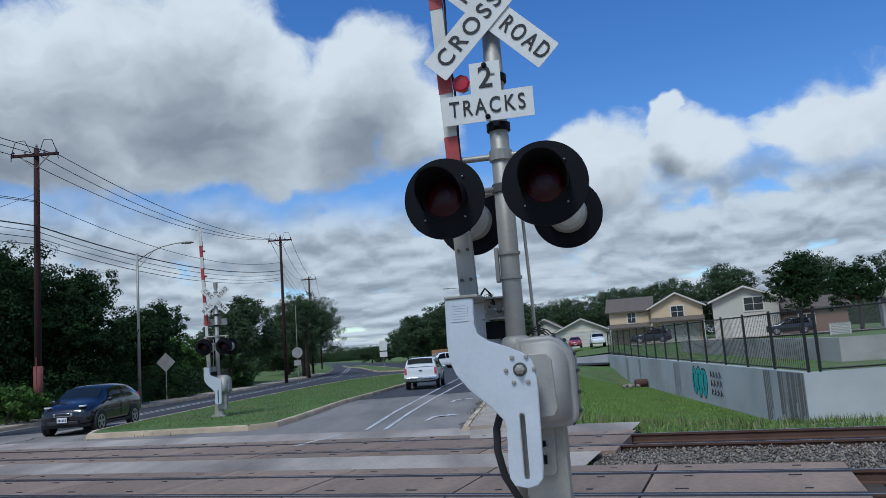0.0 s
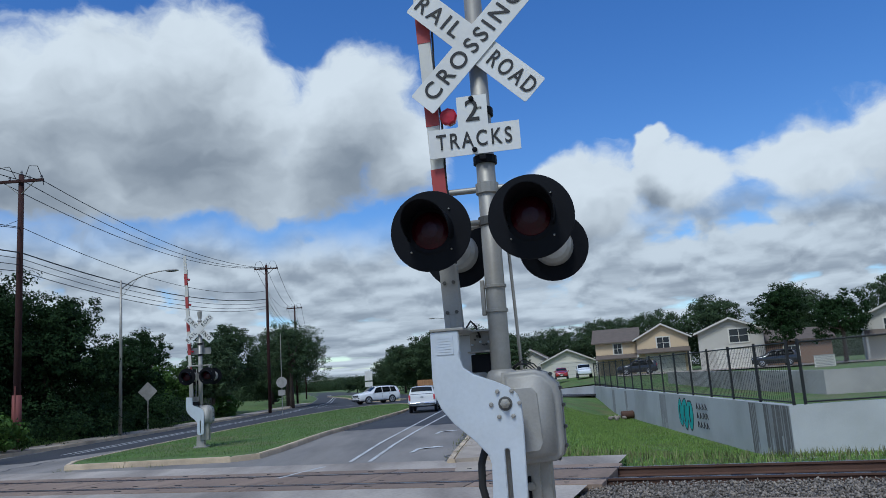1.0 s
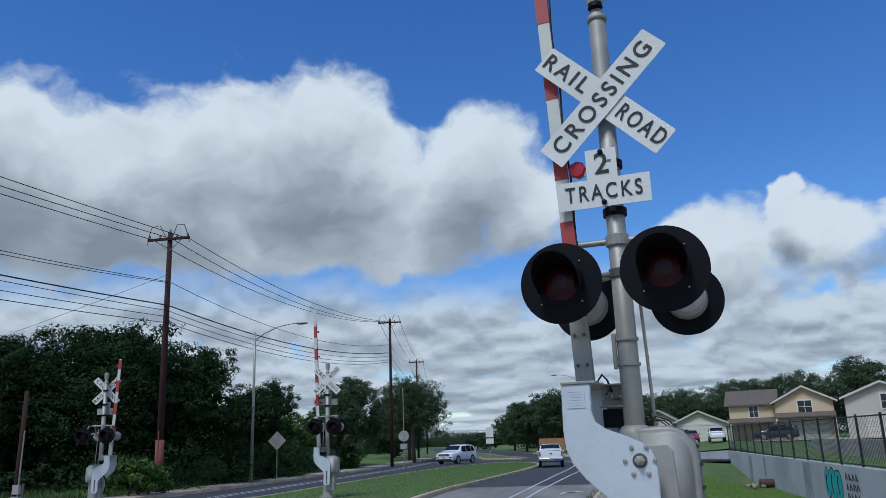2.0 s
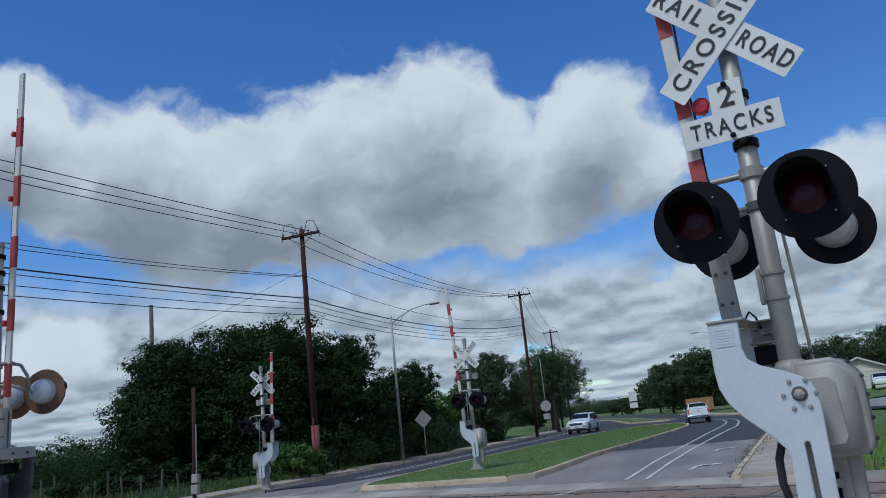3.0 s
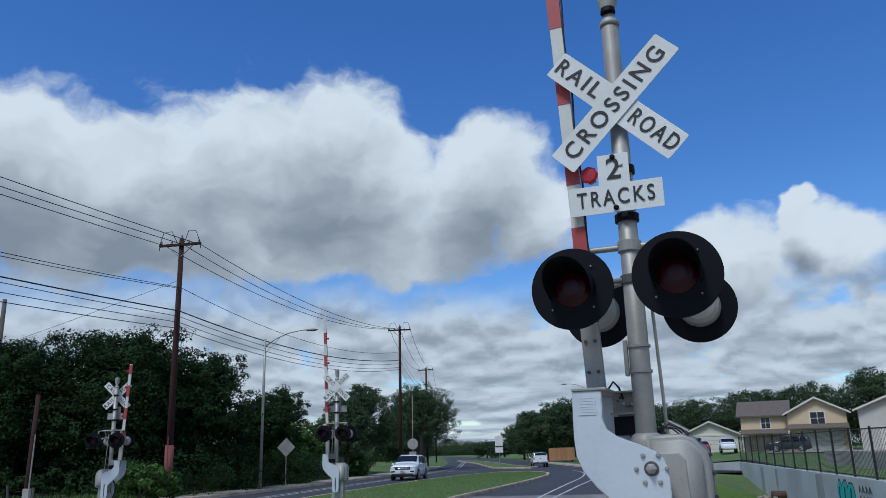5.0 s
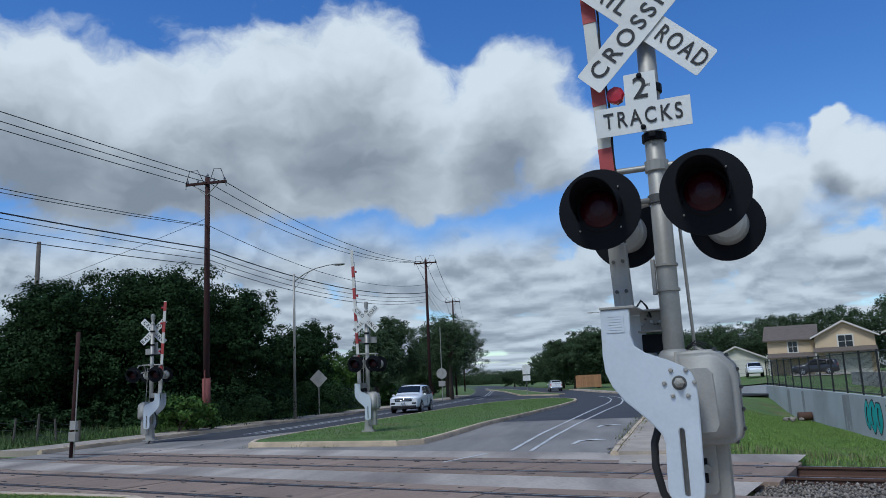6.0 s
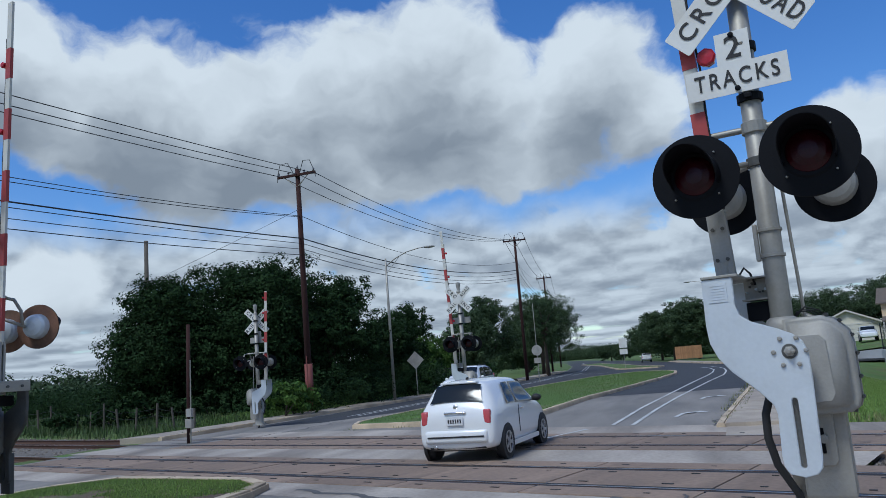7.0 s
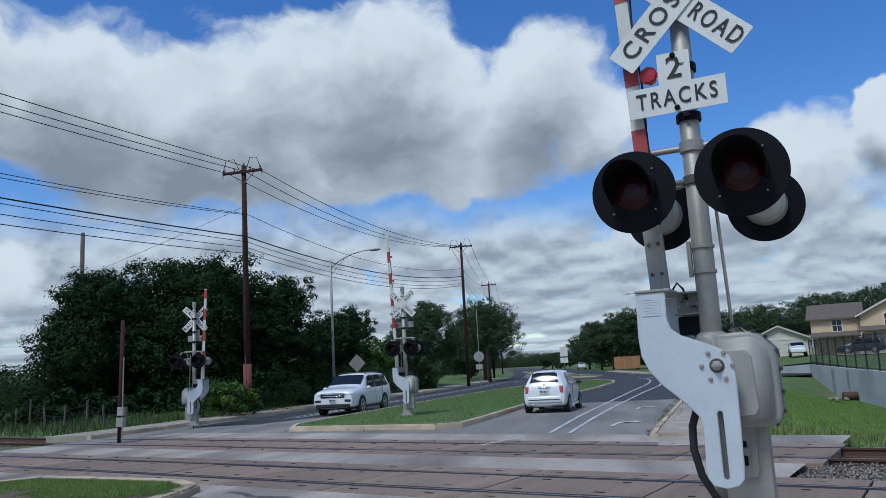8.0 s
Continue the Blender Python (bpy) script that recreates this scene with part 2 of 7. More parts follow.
M_LEAF2 = mat("green_leaf", (0.06, 0.115, 0.022), 0.7, vary=0.35, scale=0.5, fine=4, bump=0, island=0.35, spec=0.15)
M_WEED = mat("dark_weed_blade", (0.05, 0.085, 0.022), 0.8, vary=0.35, scale=0.8, fine=9, bump=0, island=0.4)
M_LEAF3 = mat("far_leaf", (0.048, 0.075, 0.034), 0.75, vary=0.4, scale=0.4, fine=3, bump=0, island=0.35, spec=0.12)
M_PAINT = mat("road_marking", (0.54, 0.54, 0.52), 0.8, vary=0.2, scale=1.5, fine=25, bump=0.1, stain=(0.38, 0.375, 0.36))
M_IRON = mat("black_fence_iron", (0.015, 0.015, 0.016), 0.6, vary=0.2, bump=0)
M_STUCCO = mat("tan_siding", (0.62, 0.47, 0.3), 0.9, vary=0.08, scale=1, fine=20, bump=0.1)
M_SIDING = mat("beige_siding", (0.5, 0.47, 0.41), 0.9, vary=0.08, scale=1, fine=20, bump=0.1)
M_CREAM = mat("cream_siding", (0.64, 0.6, 0.5), 0.9, vary=0.08, scale=1, fine=20, bump=0.1)
M_BRICKY = mat("brown_brick_front", (0.24, 0.15, 0.11), 0.9, vary=0.2, scale=4, fine=30, bump=0.3)
M_ROOF = mat("grey_brown_shingle", (0.13, 0.105, 0.085), 0.95, vary=0.25, scale=2, fine=30, bump=0.4, island=0.15)
M_TRIM = mat("white_trim", (0.62, 0.59, 0.52), 0.7, vary=0.06, bump=0)
M_GLASS = mat("window_glass", (0.02, 0.024, 0.028), 0.12, vary=0.1, bump=0, spec=0.5)
M_WOOD = mat("new_cedar_fence", (0.34, 0.175, 0.08), 0.85, vary=0.2, scale=2, fine=30, bump=0.3, objvary=0.15)
M_MESH = mat("chain_link_wire", (0.22, 0.22, 0.21), 0.6, 0.5, vary=0.1, bump=0)
M_TEAL = mat("teal_spray_paint", (0.03, 0.42, 0.38), 0.7, vary=0.15, bump=0)
M_SPRAY = mat("black_spray_paint", (0.03, 0.03, 0.035), 0.7, vary=0.15, bump=0)
M_ORANGE = mat("orange_conduit", (0.3, 0.14, 0.09), 0.7, vary=0.2, bump=0)


# ---- mesh helpers ----
def part(name, bm, material, parent=None, label="", smooth=False):
    me = bpy.data.meshes.new(name)
    bm.normal_update()
    bm.to_mesh(me)
    bm.free()
    me.materials.append(material)
    if smooth:
        me.polygons.foreach_set("use_smooth", [True] * len(me.polygons))
    ob = new(name, me)
    if parent is not None:
        ob.parent = parent
    if label:
        ob["label"] = label
    return ob


def thing(name, m, label, category, group="", kind=""):
    ob = new(name)
    ob.empty_display_size = 0.2
    ob.matrix_basis = m
    return tagged(ob, label, category, group, kind)


def bm_box(bm, c, s, m=None, bevel=0.0):
    """A box of size s about c, its edges taken off by bevel."""
    r = bmesh.ops.create_cube(bm, size=1)
    vs = r["verts"]
    bmesh.ops.scale(bm, vec=s, verts=vs)
    bmesh.ops.translate(bm, vec=c, verts=vs)
    if m is not None:
        bmesh.ops.transform(bm, matrix=m, verts=vs)
    if bevel:
        es = list({e for v in vs for e in v.link_edges})
        bmesh.ops.bevel(bm, geom=es, offset=bevel, segments=2, affect="EDGES", profile=0.6)
    return bm


def box(c, s, bevel=0.0, m=None):
    return bm_box(bmesh.new(), c, s, m, bevel)


def bm_tube(bm, pts, radii, seg=10, caps=True):
    """A round tube through pts; radii a number or one for each point."""
    pts = [Vector(p) for p in pts]
    if isinstance(radii, (int, float)):
        radii = [radii] * len(pts)
    rings, side = [], None
    for i, p in enumerate(pts):
        d = (pts[min(i + 1, len(pts) - 1)] - pts[max(i - 1, 0)]).normalized()
        if side is None:
            side = d.orthogonal().normalized()
        side = (side - d * side.dot(d)).normalized()
        up = d.cross(side)
        rings.append([bm.verts.new(p + (side * math.cos(a) + up * math.sin(a)) * radii[i]) for a in (2 * math.pi * k / seg for k in range(seg))])
    for a, b in zip(rings, rings[1:]):
        for k in range(seg):
            bm.faces.new((a[k], a[(k + 1) % seg], b[(k + 1) % seg], b[k]))
    if caps:
        bm.faces.new(rings[0][::-1])
        bm.faces.new(rings[-1])
    return bm


def tube(pts, radii, seg=10):
    return bm_tube(bmesh.new(), pts, radii, seg)


def bm_spin(bm, profile, seg=24, m=None):
    """A turned body about z from (radius, height) pairs."""
    rings = []
    for r, h in profile:
        ring = []
        for k in range(seg):
            a = 2 * math.pi * k / seg
            v = Vector((r * math.cos(a), r * math.sin(a), h))
            ring.append(bm.verts.new(m @ v if m is not None else v))
        rings.append(ring)
    for a, b in zip(rings, rings[1:]):
        for k in range(seg):
            bm.faces.new((a[k], a[(k + 1) % seg], b[(k + 1) % seg], b[k]))
    bm.faces.new(rings[0][::-1])
    bm.faces.new(rings[-1])
    return bm


def prism(outline, depth, m=None, bevel=0.0):
    """A flat outline (x, z) made into a plate between y = 0 and y = depth."""
    bm = bmesh.new()
    vs = [bm.verts.new((x, 0, z)) for x, z in outline]
    f = bm.faces.new(vs)
    r = bmesh.ops.extrude_face_region(bm, geom=[f])
    bmesh.ops.translate(bm, vec=(0, depth, 0), verts=[g for g in r["geom"] if isinstance(g, bmesh.types.BMVert)])
    bmesh.ops.recalc_face_normals(bm, faces=bm.faces)
    if bevel:
        bmesh.ops.bevel(bm, geom=list(bm.edges), offset=bevel, segments=1, affect="EDGES")
    if m is not None:
        bmesh.ops.transform(bm, matrix=m, verts=bm.verts)
    return bm


def slab(outline, z0, z1, bevel=0.0):
    """A plan outline (x, y) made into a block from z0 up to z1."""
    bm = bmesh.new()
    vs = [bm.verts.new((x, y, z0)) for x, y in outline]
    f = bm.faces.new(vs)
    r = bmesh.ops.extrude_face_region(bm, geom=[f])
    bmesh.ops.translate(bm, vec=(0, 0, z1 - z0), verts=[g for g in r["geom"] if isinstance(g, bmesh.types.BMVert)])
    bmesh.ops.recalc_face_normals(bm, faces=bm.faces)
    if bevel:
        top = [e for e in bm.edges if all(v.co.z > z1 - 1e-4 for v in e.verts)]
        bmesh.ops.bevel(bm, geom=top, offset=bevel, segments=2, affect="EDGES")
    return bm


def raw_mesh(name, verts, faces, material, parent=None):
    """A mesh from numpy arrays: verts (n, 3), faces (m, 3 or 4)."""
    me = bpy.data.meshes.new(name)
    k = faces.shape[1]
    me.vertices.add(len(verts))
    me.vertices.foreach_set("co", verts.astype(np.float32).ravel())
    me.loops.add(faces.size)
    me.loops.foreach_set("vertex_index", faces.astype(np.int32).ravel())
    me.polygons.add(len(faces))
    me.polygons.foreach_set("loop_start", np.arange(0, faces.size, k, dtype=np.int32))
    me.update(calc_edges=True)
    me.materials.append(material)
    ob = new(name, me)
    if parent is not None:
        ob.parent = parent
    return ob


def text_mesh(words, size, depth=0.003):
    """The letters as a thin mesh in the xz plane, facing -y, centred."""
    cu = bpy.data.curves.new("letters", "FONT")
    cu.body, cu.size, cu.extrude, cu.align_x, cu.align_y = words, size, depth, "CENTER", "CENTER"
    cu.space_character, cu.offset = 1.3, 0.0008 * size / 0.13
    ob = new("letters", cu)
    dg = bpy.context.evaluated_depsgraph_get()
    me = bpy.data.meshes.new_from_object(ob.evaluated_get(dg))
    bpy.data.objects.remove(ob)
    bm = bmesh.new()
    bm.from_mesh(me)
    bpy.data.meshes.remove(me)
    bmesh.ops.transform(bm, matrix=pose(0, 0, 0, 90, 0, 0), verts=bm.verts)
    return bm


def smoothstep(a, b, x):
    t = min(1.0, max(0.0, (x - a) / (b - a)))
    return t * t * (3 - 2 * t)


# ---- plan: the tracks run along U, the road crosses them ----
U = Vector((0.938, -0.347, 0.0))      # along the tracks
V = Vector((0.347, 0.938, 0.0))       # across them, away from the camera
TRACK_A = 9.99                         # distance along V of each track's centre line
TRACK_B = 14.25
GAUGE = 1.5


def tv(u, v, z=0.0):
    """A place given along and across the tracks."""
    return U * u + V * v + Vector((0, 0, z))


def interp(rows, y):
    if y <= rows[0][0]:
        return rows[0][1]
    for (a, p), (b, q) in zip(rows, rows[1:]):
        if y <= b:
            return p + (q - p) * (y - a) / (b - a)
    return rows[-1][1]


LEFT_EDGE = [(-60, -17.5), (10, -17.6), (20, -18.2), (28, -17.3), (36, -16.6), (46, -15.9), (63, -15.2), (97, -16.0), (150, -23.0), (220, -35), (320, -54), (600, -120)]
RIGHT_EDGE = [(-60, -1.0), (8, -0.2), (18, 0.15), (26, 1.0), (36, 2.1), (48, 3.6), (58, 6.5), (66, 7.0), (74, 4.2), (84, 1.6), (97, -0.6), (150, -8.0), (220, -20), (320, -40), (600, -104)]


def ground_z(x, y):
    """Height of the open ground: the swale before the retaining wall, the verge on the left."""
    v = x * V.x + y * V.y
    z = -0.05
    xr = interp(RIGHT_EDGE, y) + 2.4
    if v > 17 and y < 80:
        s = smoothstep(xr, xr + 4.5, x) * smoothstep(17.0, 21.0, v) * (1 - smoothstep(50, 66, y))
        z -= 1.05 * s
    xl = interp(LEFT_EDGE, y) - 1.5
    if v > 17:
        z += 0.33 * smoothstep(0.2, 2.5, xl - x) * smoothstep(17, 24, v)
    if abs(v - 12.1) < 6 and (x > 2.5 or x < -20):
        z -= 0.2 * (1 - smoothstep(4.2, 6, abs(v - 12.1)))
    return z


def build_ground():
    def axis(a, b, fine_a, fine_b, step):
        vals = list(np.arange(fine_a, fine_b + 1e-6, step))
        d = step
        p = fine_a
        while p > a:
            d *= 1.35
            p -= d
            vals.insert(0, max(p, a))
        d, p = step, fine_b
        while p < b:
            d *= 1.35
            p += d
            vals.append(min(p, b))
        return vals
    xs, ys = axis(-3000, 3000, -45, 40, 0.9), axis(-1500, 4000, -5, 85, 0.9)
    bm = bmesh.new()
    grid = [[bm.verts.new((x, y, ground_z(x, y) + 0.03 * noise.noise((x * 0.3, y * 0.3, 0)) - 0.03)) for x in xs] for y in ys]
    for a, b in zip(grid, grid[1:]):
        for i in range(len(xs) - 1):
            bm.faces.new((a[i], a[i + 1], b[i + 1], b[i]))
    tagged(part("ground", bm, M_GRASS, smooth=True), "grassy ground with a shallow swale, mown green and dry", "ground", kind="structure")


build_ground()


def strip(name, left, right, ys, z, material, label, category):
    bm = bmesh.new()
    rows = [(bm.verts.new((interp(left, y), y, z)), bm.verts.new((interp(right, y), y, z))) for y in ys]
    for a, b in zip(rows, rows[1:]):
        bm.faces.new((a[0], a[1], b[1], b[0]))
    return tagged(part(name, bm, material), label, category, kind="structure")


YS = list(range(-60, 101, 4)) + list(range(110, 601, 15))
strip("road", LEFT_EDGE, RIGHT_EDGE, YS, 0.0, M_ROAD, "worn grey asphalt road crossing two railway tracks", "road")


def resurfaced():
    bm = bmesh.new()
    ys = [33.2] + [y for y in YS if y > 34]
    rows = [(bm.verts.new((interp(LEFT_EDGE, y) + 0.15, y, 0.006)), bm.verts.new((interp(RIGHT_EDGE, y) - 0.15, y, 0.006))) for y in ys]
    for a, b in zip(rows, rows[1:]):
        bm.faces.new((a[0], a[1], b[1], b[0]))
    tagged(part("road_resurfaced", bm, M_ASPHALT), "darker new asphalt on the road beyond the crossing", "road", kind="structure")
    bm = bmesh.new()
    ys = [27, 30, 33.2]
    rows = [(bm.verts.new((interp(LEFT_EDGE, y) + 0.4, y, 0.006)), bm.verts.new((interp([(27, -14.2), (33.2, -11.5)], y), y, 0.006))) for y in ys]
    for a, b in zip(rows, rows[1:]):
        bm.faces.new((a[0], a[1], b[1], b[0]))
    tagged(part("road_patch", bm, M_ASPHALT), "strip of dark asphalt along the kerb", "road", kind="structure")


resurfaced()


# ---- medians and kerbs ----
def kerbed_island(name, outline, label, fill, z=0.15, kerb=0.2):
    """A raised island: kerb stones round its edge as pieces, a domed filling inside."""
    top = thing(name, pose(0, 0, 0), label, "traffic island", kind="structure")
    n = len(outline)
    pts = [Vector((x, y, 0)) for x, y in outline]
    area = sum(pts[i].x * pts[(i + 1) % n].y - pts[(i + 1) % n].x * pts[i].y for i in range(n))
    sgn = 1 if area > 0 else -1
    inner = []
    for i in range(n):
        a, b = (pts[i] - pts[i - 1]).normalized(), (pts[(i + 1) % n] - pts[i]).normalized()
        d = (a + b).normalized()
        inner.append(pts[i] + Vector((-d.y, d.x, 0)) * kerb * sgn)
    for i in range(n):
        j = (i + 1) % n
        length = (pts[j] - pts[i]).length
        k = max(1, round(length / 3.0))
        for s in range(k):
            a0, a1 = pts[i].lerp(pts[j], s / k), pts[i].lerp(pts[j], (s + 1) / k - 0.005 / max(length, 0.1))
            b0, b1 = inner[i].lerp(inner[j], s / k), inner[i].lerp(inner[j], (s + 1) / k - 0.005 / max(length, 0.1))
            bm = slab([(p.x, p.y) for p in ((a0, a1, b1, b0) if sgn > 0 else (b0, b1, a1, a0))], -0.02, z + random.uniform(-0.004, 0.004), 0.03)
            part("kerb_stone", bm, M_KERB, top)
    bm = bmesh.new()
    vs = [bm.verts.new((p.x, p.y, z - 0.015)) for p in inner]
    f = bm.faces.new(vs)
    bmesh.ops.triangulate(bm, faces=[f])
    if sum(f.normal.z for f in bm.faces) < 0:
        bmesh.ops.reverse_faces(bm, faces=bm.faces)
    part("island_top", bm, fill, top)
    return inner


FAR_ISLAND = [(-10.9, 22.9), (-9.0, 22.5), (-5.8, 21.8), (-5.1, 22.3), (-4.85, 24.5), (-4.45, 31), (-3.5, 38), (-2.3, 48), (-1.5, 57), (-1.6, 62), (-2.2, 65), (-3.6, 68), (-5.6, 68), (-8.0, 62), (-9.8, 50), (-10.7, 38), (-11.3, 28), (-11.4, 24.4)]
NEAR_ISLAND = [(-6.9, 11.1), (-6.75, 10.4), (-6.72, 8.5), (-6.6, 6.9), (-6.75, 5.6), (-7.1, 4.6), (-7.6, 0), (-8.2, -14), (-12.8, -14), (-12.6, 6.0), (-12.4, 9.5), (-11.9, 11.6), (-11.0, 12.5), (-9.5, 12.2), (-7.6, 11.7)]
kerbed_island("far_median", FAR_ISLAND, "raised grass median with a buff concrete kerb beyond the tracks", M_GRASS)
kerbed_island("near_median", NEAR_ISLAND, "raised median with patchy grass, bare earth and a concrete kerb", M_EARTH, z=0.125, kerb=0.26)
kerbed_island("next_median", [(-8.5, 88), (-4.0, 84), (-3.4, 87), (-6.5, 98), (-11, 125), (-20, 170), (-24, 170), (-15, 128), (-10.5, 100)], "further grass median in the road", M_GRASS)


def grass(name, inside, box_area, count, h, material, label, z, parent=None):
    """Bent blades scattered where inside(x, y) allows."""
    rng = np.random.default_rng(7)
    x0, y0, x1, y1 = box_area
    xs, ys = rng.uniform(x0, x1, count * 3), rng.uniform(y0, y1, count * 3)
    keep = [i for i in range(len(xs)) if inside(xs[i], ys[i])][:count]
    if not keep:
        return
    px, py = xs[keep], ys[keep]
    pz = np.array([z(a, b) for a, b in zip(px, py)])
    n = len(keep)
    ang, hh, lean = rng.uniform(0, 6.283, n), h * rng.uniform(0.4, 1.25, n), rng.uniform(0.1, 0.7, n)
    w = 0.006 + 0.05 * hh
    dx, dy = np.cos(ang), np.sin(ang)
    a = np.stack([px - dy * w, py + dx * w, pz - 0.02], 1)
    b = np.stack([px + dy * w, py - dx * w, pz - 0.02], 1)
    c = np.stack([px + dx * hh * lean, py + dy * hh * lean, pz + hh], 1)
    v = np.stack([a, b, c], 1).reshape(-1, 3)
    ob = raw_mesh(name, v, np.arange(3 * n).reshape(-1, 3), material, parent)
    tagged(ob, label, "grass", kind="stuff")


def in_poly(poly):
    def f(x, y):
        hit = False
        for (x0, y0), (x1, y1) in zip(poly, poly[1:] + poly[:1]):
            if (y0 > y) != (y1 > y) and x < (x1 - x0) * (y - y0) / (y1 - y0) + x0:
                hit = not hit
        return hit
    return f


def shrink(poly, k):
    cx, cy = sum(p[0] for p in poly) / len(poly), sum(p[1] for p in poly) / len(poly)
    return [(cx + (x - cx) * k, cy + (y - cy) * k) for x, y in poly]


_far = in_poly(shrink(FAR_ISLAND, 0.955))
_near = in_poly(shrink(NEAR_ISLAND, 0.955))
grass("median_grass", _far, (-12, 22, -1, 69), 30000, 0.06, M_BLADE, "short green grass on the far median", lambda x, y: 0.14)


def near_grass(x, y):
    if not _near(x, y):
        return False
    g = noise.noise((x * 0.55 + 3, y * 0.55, 0.0)) + 0.35 * noise.noise((x * 2.2, y * 2.2, 4.0))
    edge = max(smoothstep(9.3, 10.6, y), 1 - smoothstep(4.5, 6.2, y), 1 - smoothstep(-12.2, -10.9, x))
    return g + edge * 0.9 + 0.25 * noise.noise((x * 9, y * 9, 1.0)) + 0.3 * noise.noise((x * 31, y * 31, 2.0)) > 0.3


grass("median_grass", near_grass, (-12.9, -1, -6.5, 12.5), 150000, 0.027, M_LAWN, "patchy short green grass on the near median", lambda x, y: 0.118)


# ---- railway ----
def rail_profile(z):
    """Half outline of a flat-bottomed rail, head at z."""
    return [(-0.07, z - 0.17), (-0.07, z - 0.155), (-0.015, z - 0.135), (-0.012, z - 0.045), (-0.036, z - 0.032), (-0.036, z - 0.004), (-0.03, z),
            (0.03, z), (0.036, z - 0.004), (0.036, z - 0.032), (0.012, z - 0.045), (0.015, z - 0.135), (0.07, z - 0.155), (0.07, z - 0.17)]


def track_bend(u):
    """The tracks curve a little away to the left, far from the road."""
    return 0.0 if u > -22 else 0.0016 * (u + 22) ** 2


def build_rail(track, v, name, label):
    bm, top = bmesh.new(), bmesh.new()
    us = [-160, -120, -90, -70, -55, -42, -32, -26, -22, -10, 0, 20, 60, 160]
    prof = rail_profile(0.012)
    rings = [[bm.verts.new(tv(u, v + track_bend(u) + a, z)) for a, z in prof] for u in us]
    for a, b in zip(rings, rings[1:]):
        for k in range(len(prof)):
            bm.faces.new((a[k], b[k], b[(k + 1) % len(prof)], a[(k + 1) % len(prof)]))
    rail = part(name, bm, M_RUST, track, label)
    rows = [(top.verts.new(tv(u, v + track_bend(u) - 0.024, 0.0165)), top.verts.new(tv(u, v + track_bend(u) + 0.024, 0.0165))) for u in us]
    for a, b in zip(rows, rows[1:]):
        top.faces.new((a[0], b[0], b[1], a[1]))
    part("rail_head", top, M_RAILTOP, rail, "polished running surface")


PANEL_U0, PANEL_U1 = {TRACK_A: -22.5, TRACK_B: -21.0}, {TRACK_A: 1.15, TRACK_B: -2.0}


def build_track(v, label):
    track = thing("railway_track", pose(0, 0, 0), label, "railway track", "railway tracks", kind="structure")
    for s in (-1, 1):
        build_rail(track, v + s * GAUGE / 2, "rail", "rusty steel rail")
    u0, u1 = PANEL_U0[v], PANEL_U1[v]
    # concrete panels between and beside the rails, with dark flangeways
    n = int((u1 - u0) / 2.43) + 1
    w = (u1 - u0) / n
    proto = {}
    for kind, off, width in (("mid", 0.0, GAUGE - 0.28), ("near", -GAUGE / 2 - 0.36, 0.52), ("far", GAUGE / 2 + 0.36, 0.52)):
        for i in range(n):
            if kind not in proto:
                bm = box((0, 0, -0.1), (w - 0.03, width, 0.2), 0.012)
                ob = part("crossing_panel", bm, M_PANEL, track)
                proto[kind] = ob.data
            else:
                ob = new("crossing_panel", proto[kind])
                ob.parent = track
            p = tv(u0 + (i + 0.5) * w, v + off, 0.014 + random.uniform(-0.004, 0.004))
            ob.matrix_basis = Matrix.Translation(p) @ pose(0, 0, 0, 0, 0, math.degrees(math.atan2(U.y, U.x)))
    # sleepers outside the crossing
    sl = None
    for a, b in ((u1 + 0.2, 26), (-60, u0 - 0.2)):
        u = a
        while u < b:
            if sl is None:
                ob = part("sleeper", box((0, 0, 0), (0.23, 2.6, 0.17), 0.01), M_TIE, track)
                sl = ob.data
            else:
                ob = new("sleeper", sl)
                ob.parent = track
            ob.matrix_basis = Matrix.Translation(tv(u, v + track_bend(u), -0.235)) @ pose(0, 0, 0, 0, 0, math.degrees(math.atan2(U.y, U.x)) + random.uniform(-1.2, 1.2))
            u += 0.55
    flange = bmesh.new()
    for s in (-1, 1):
        bm_box(flange, (0, 0, 0), (u1 - u0, 0.27, 0.02), Matrix.Translation(tv((u0 + u1) / 2, v + s * GAUGE / 2, 0.0)) @ pose(0, 0, 0, 0, 0, math.degrees(math.atan2(U.y, U.x))))
    part("flangeway", flange, M_RUBBER, track, "black rubber flangeway filler")
    # lifting recesses: the shade inside each is a thin black block on the panel
    hole_marks = bmesh.new()
    rz = math.degrees(math.atan2(U.y, U.x))
    rnd = random.Random(31)
    for i in range(n):
        for off in (-GAUGE / 2 - 0.36, -0.42, 0.42, GAUGE / 2 + 0.36):
            for bx in (-0.7, 0.55):
                bm_box(hole_marks, (0, 0, 0), (rnd.uniform(0.07, 0.17), 0.035, 0.008), Matrix.Translation(tv(u0 + (i + 0.5) * w + bx + rnd.uniform(-0.1, 0.1), v + off, 0.0165)) @ pose(0, 0, 0, 0, 0, rz))
    tagged(part("recess_shade_mark", hole_marks, M_RUBBER, track), kind="stuff")


build_track(TRACK_A, "railway track set in concrete crossing panels, rusty rails")
build_track(TRACK_B, "further railway track in concrete crossing panels, rusty rails")


def band(name, u0, u1, v0, v1, z, material, label, category="pavement", n=1):
    bm = bmesh.new()
    vs = [bm.verts.new(tv(u, v, z)) for u, v in ((u0, v0), (u1, v0), (u1, v1), (u0, v1))]
    bm.faces.new(vs)
    return tagged(part(name, bm, material), label, category, kind="structure")


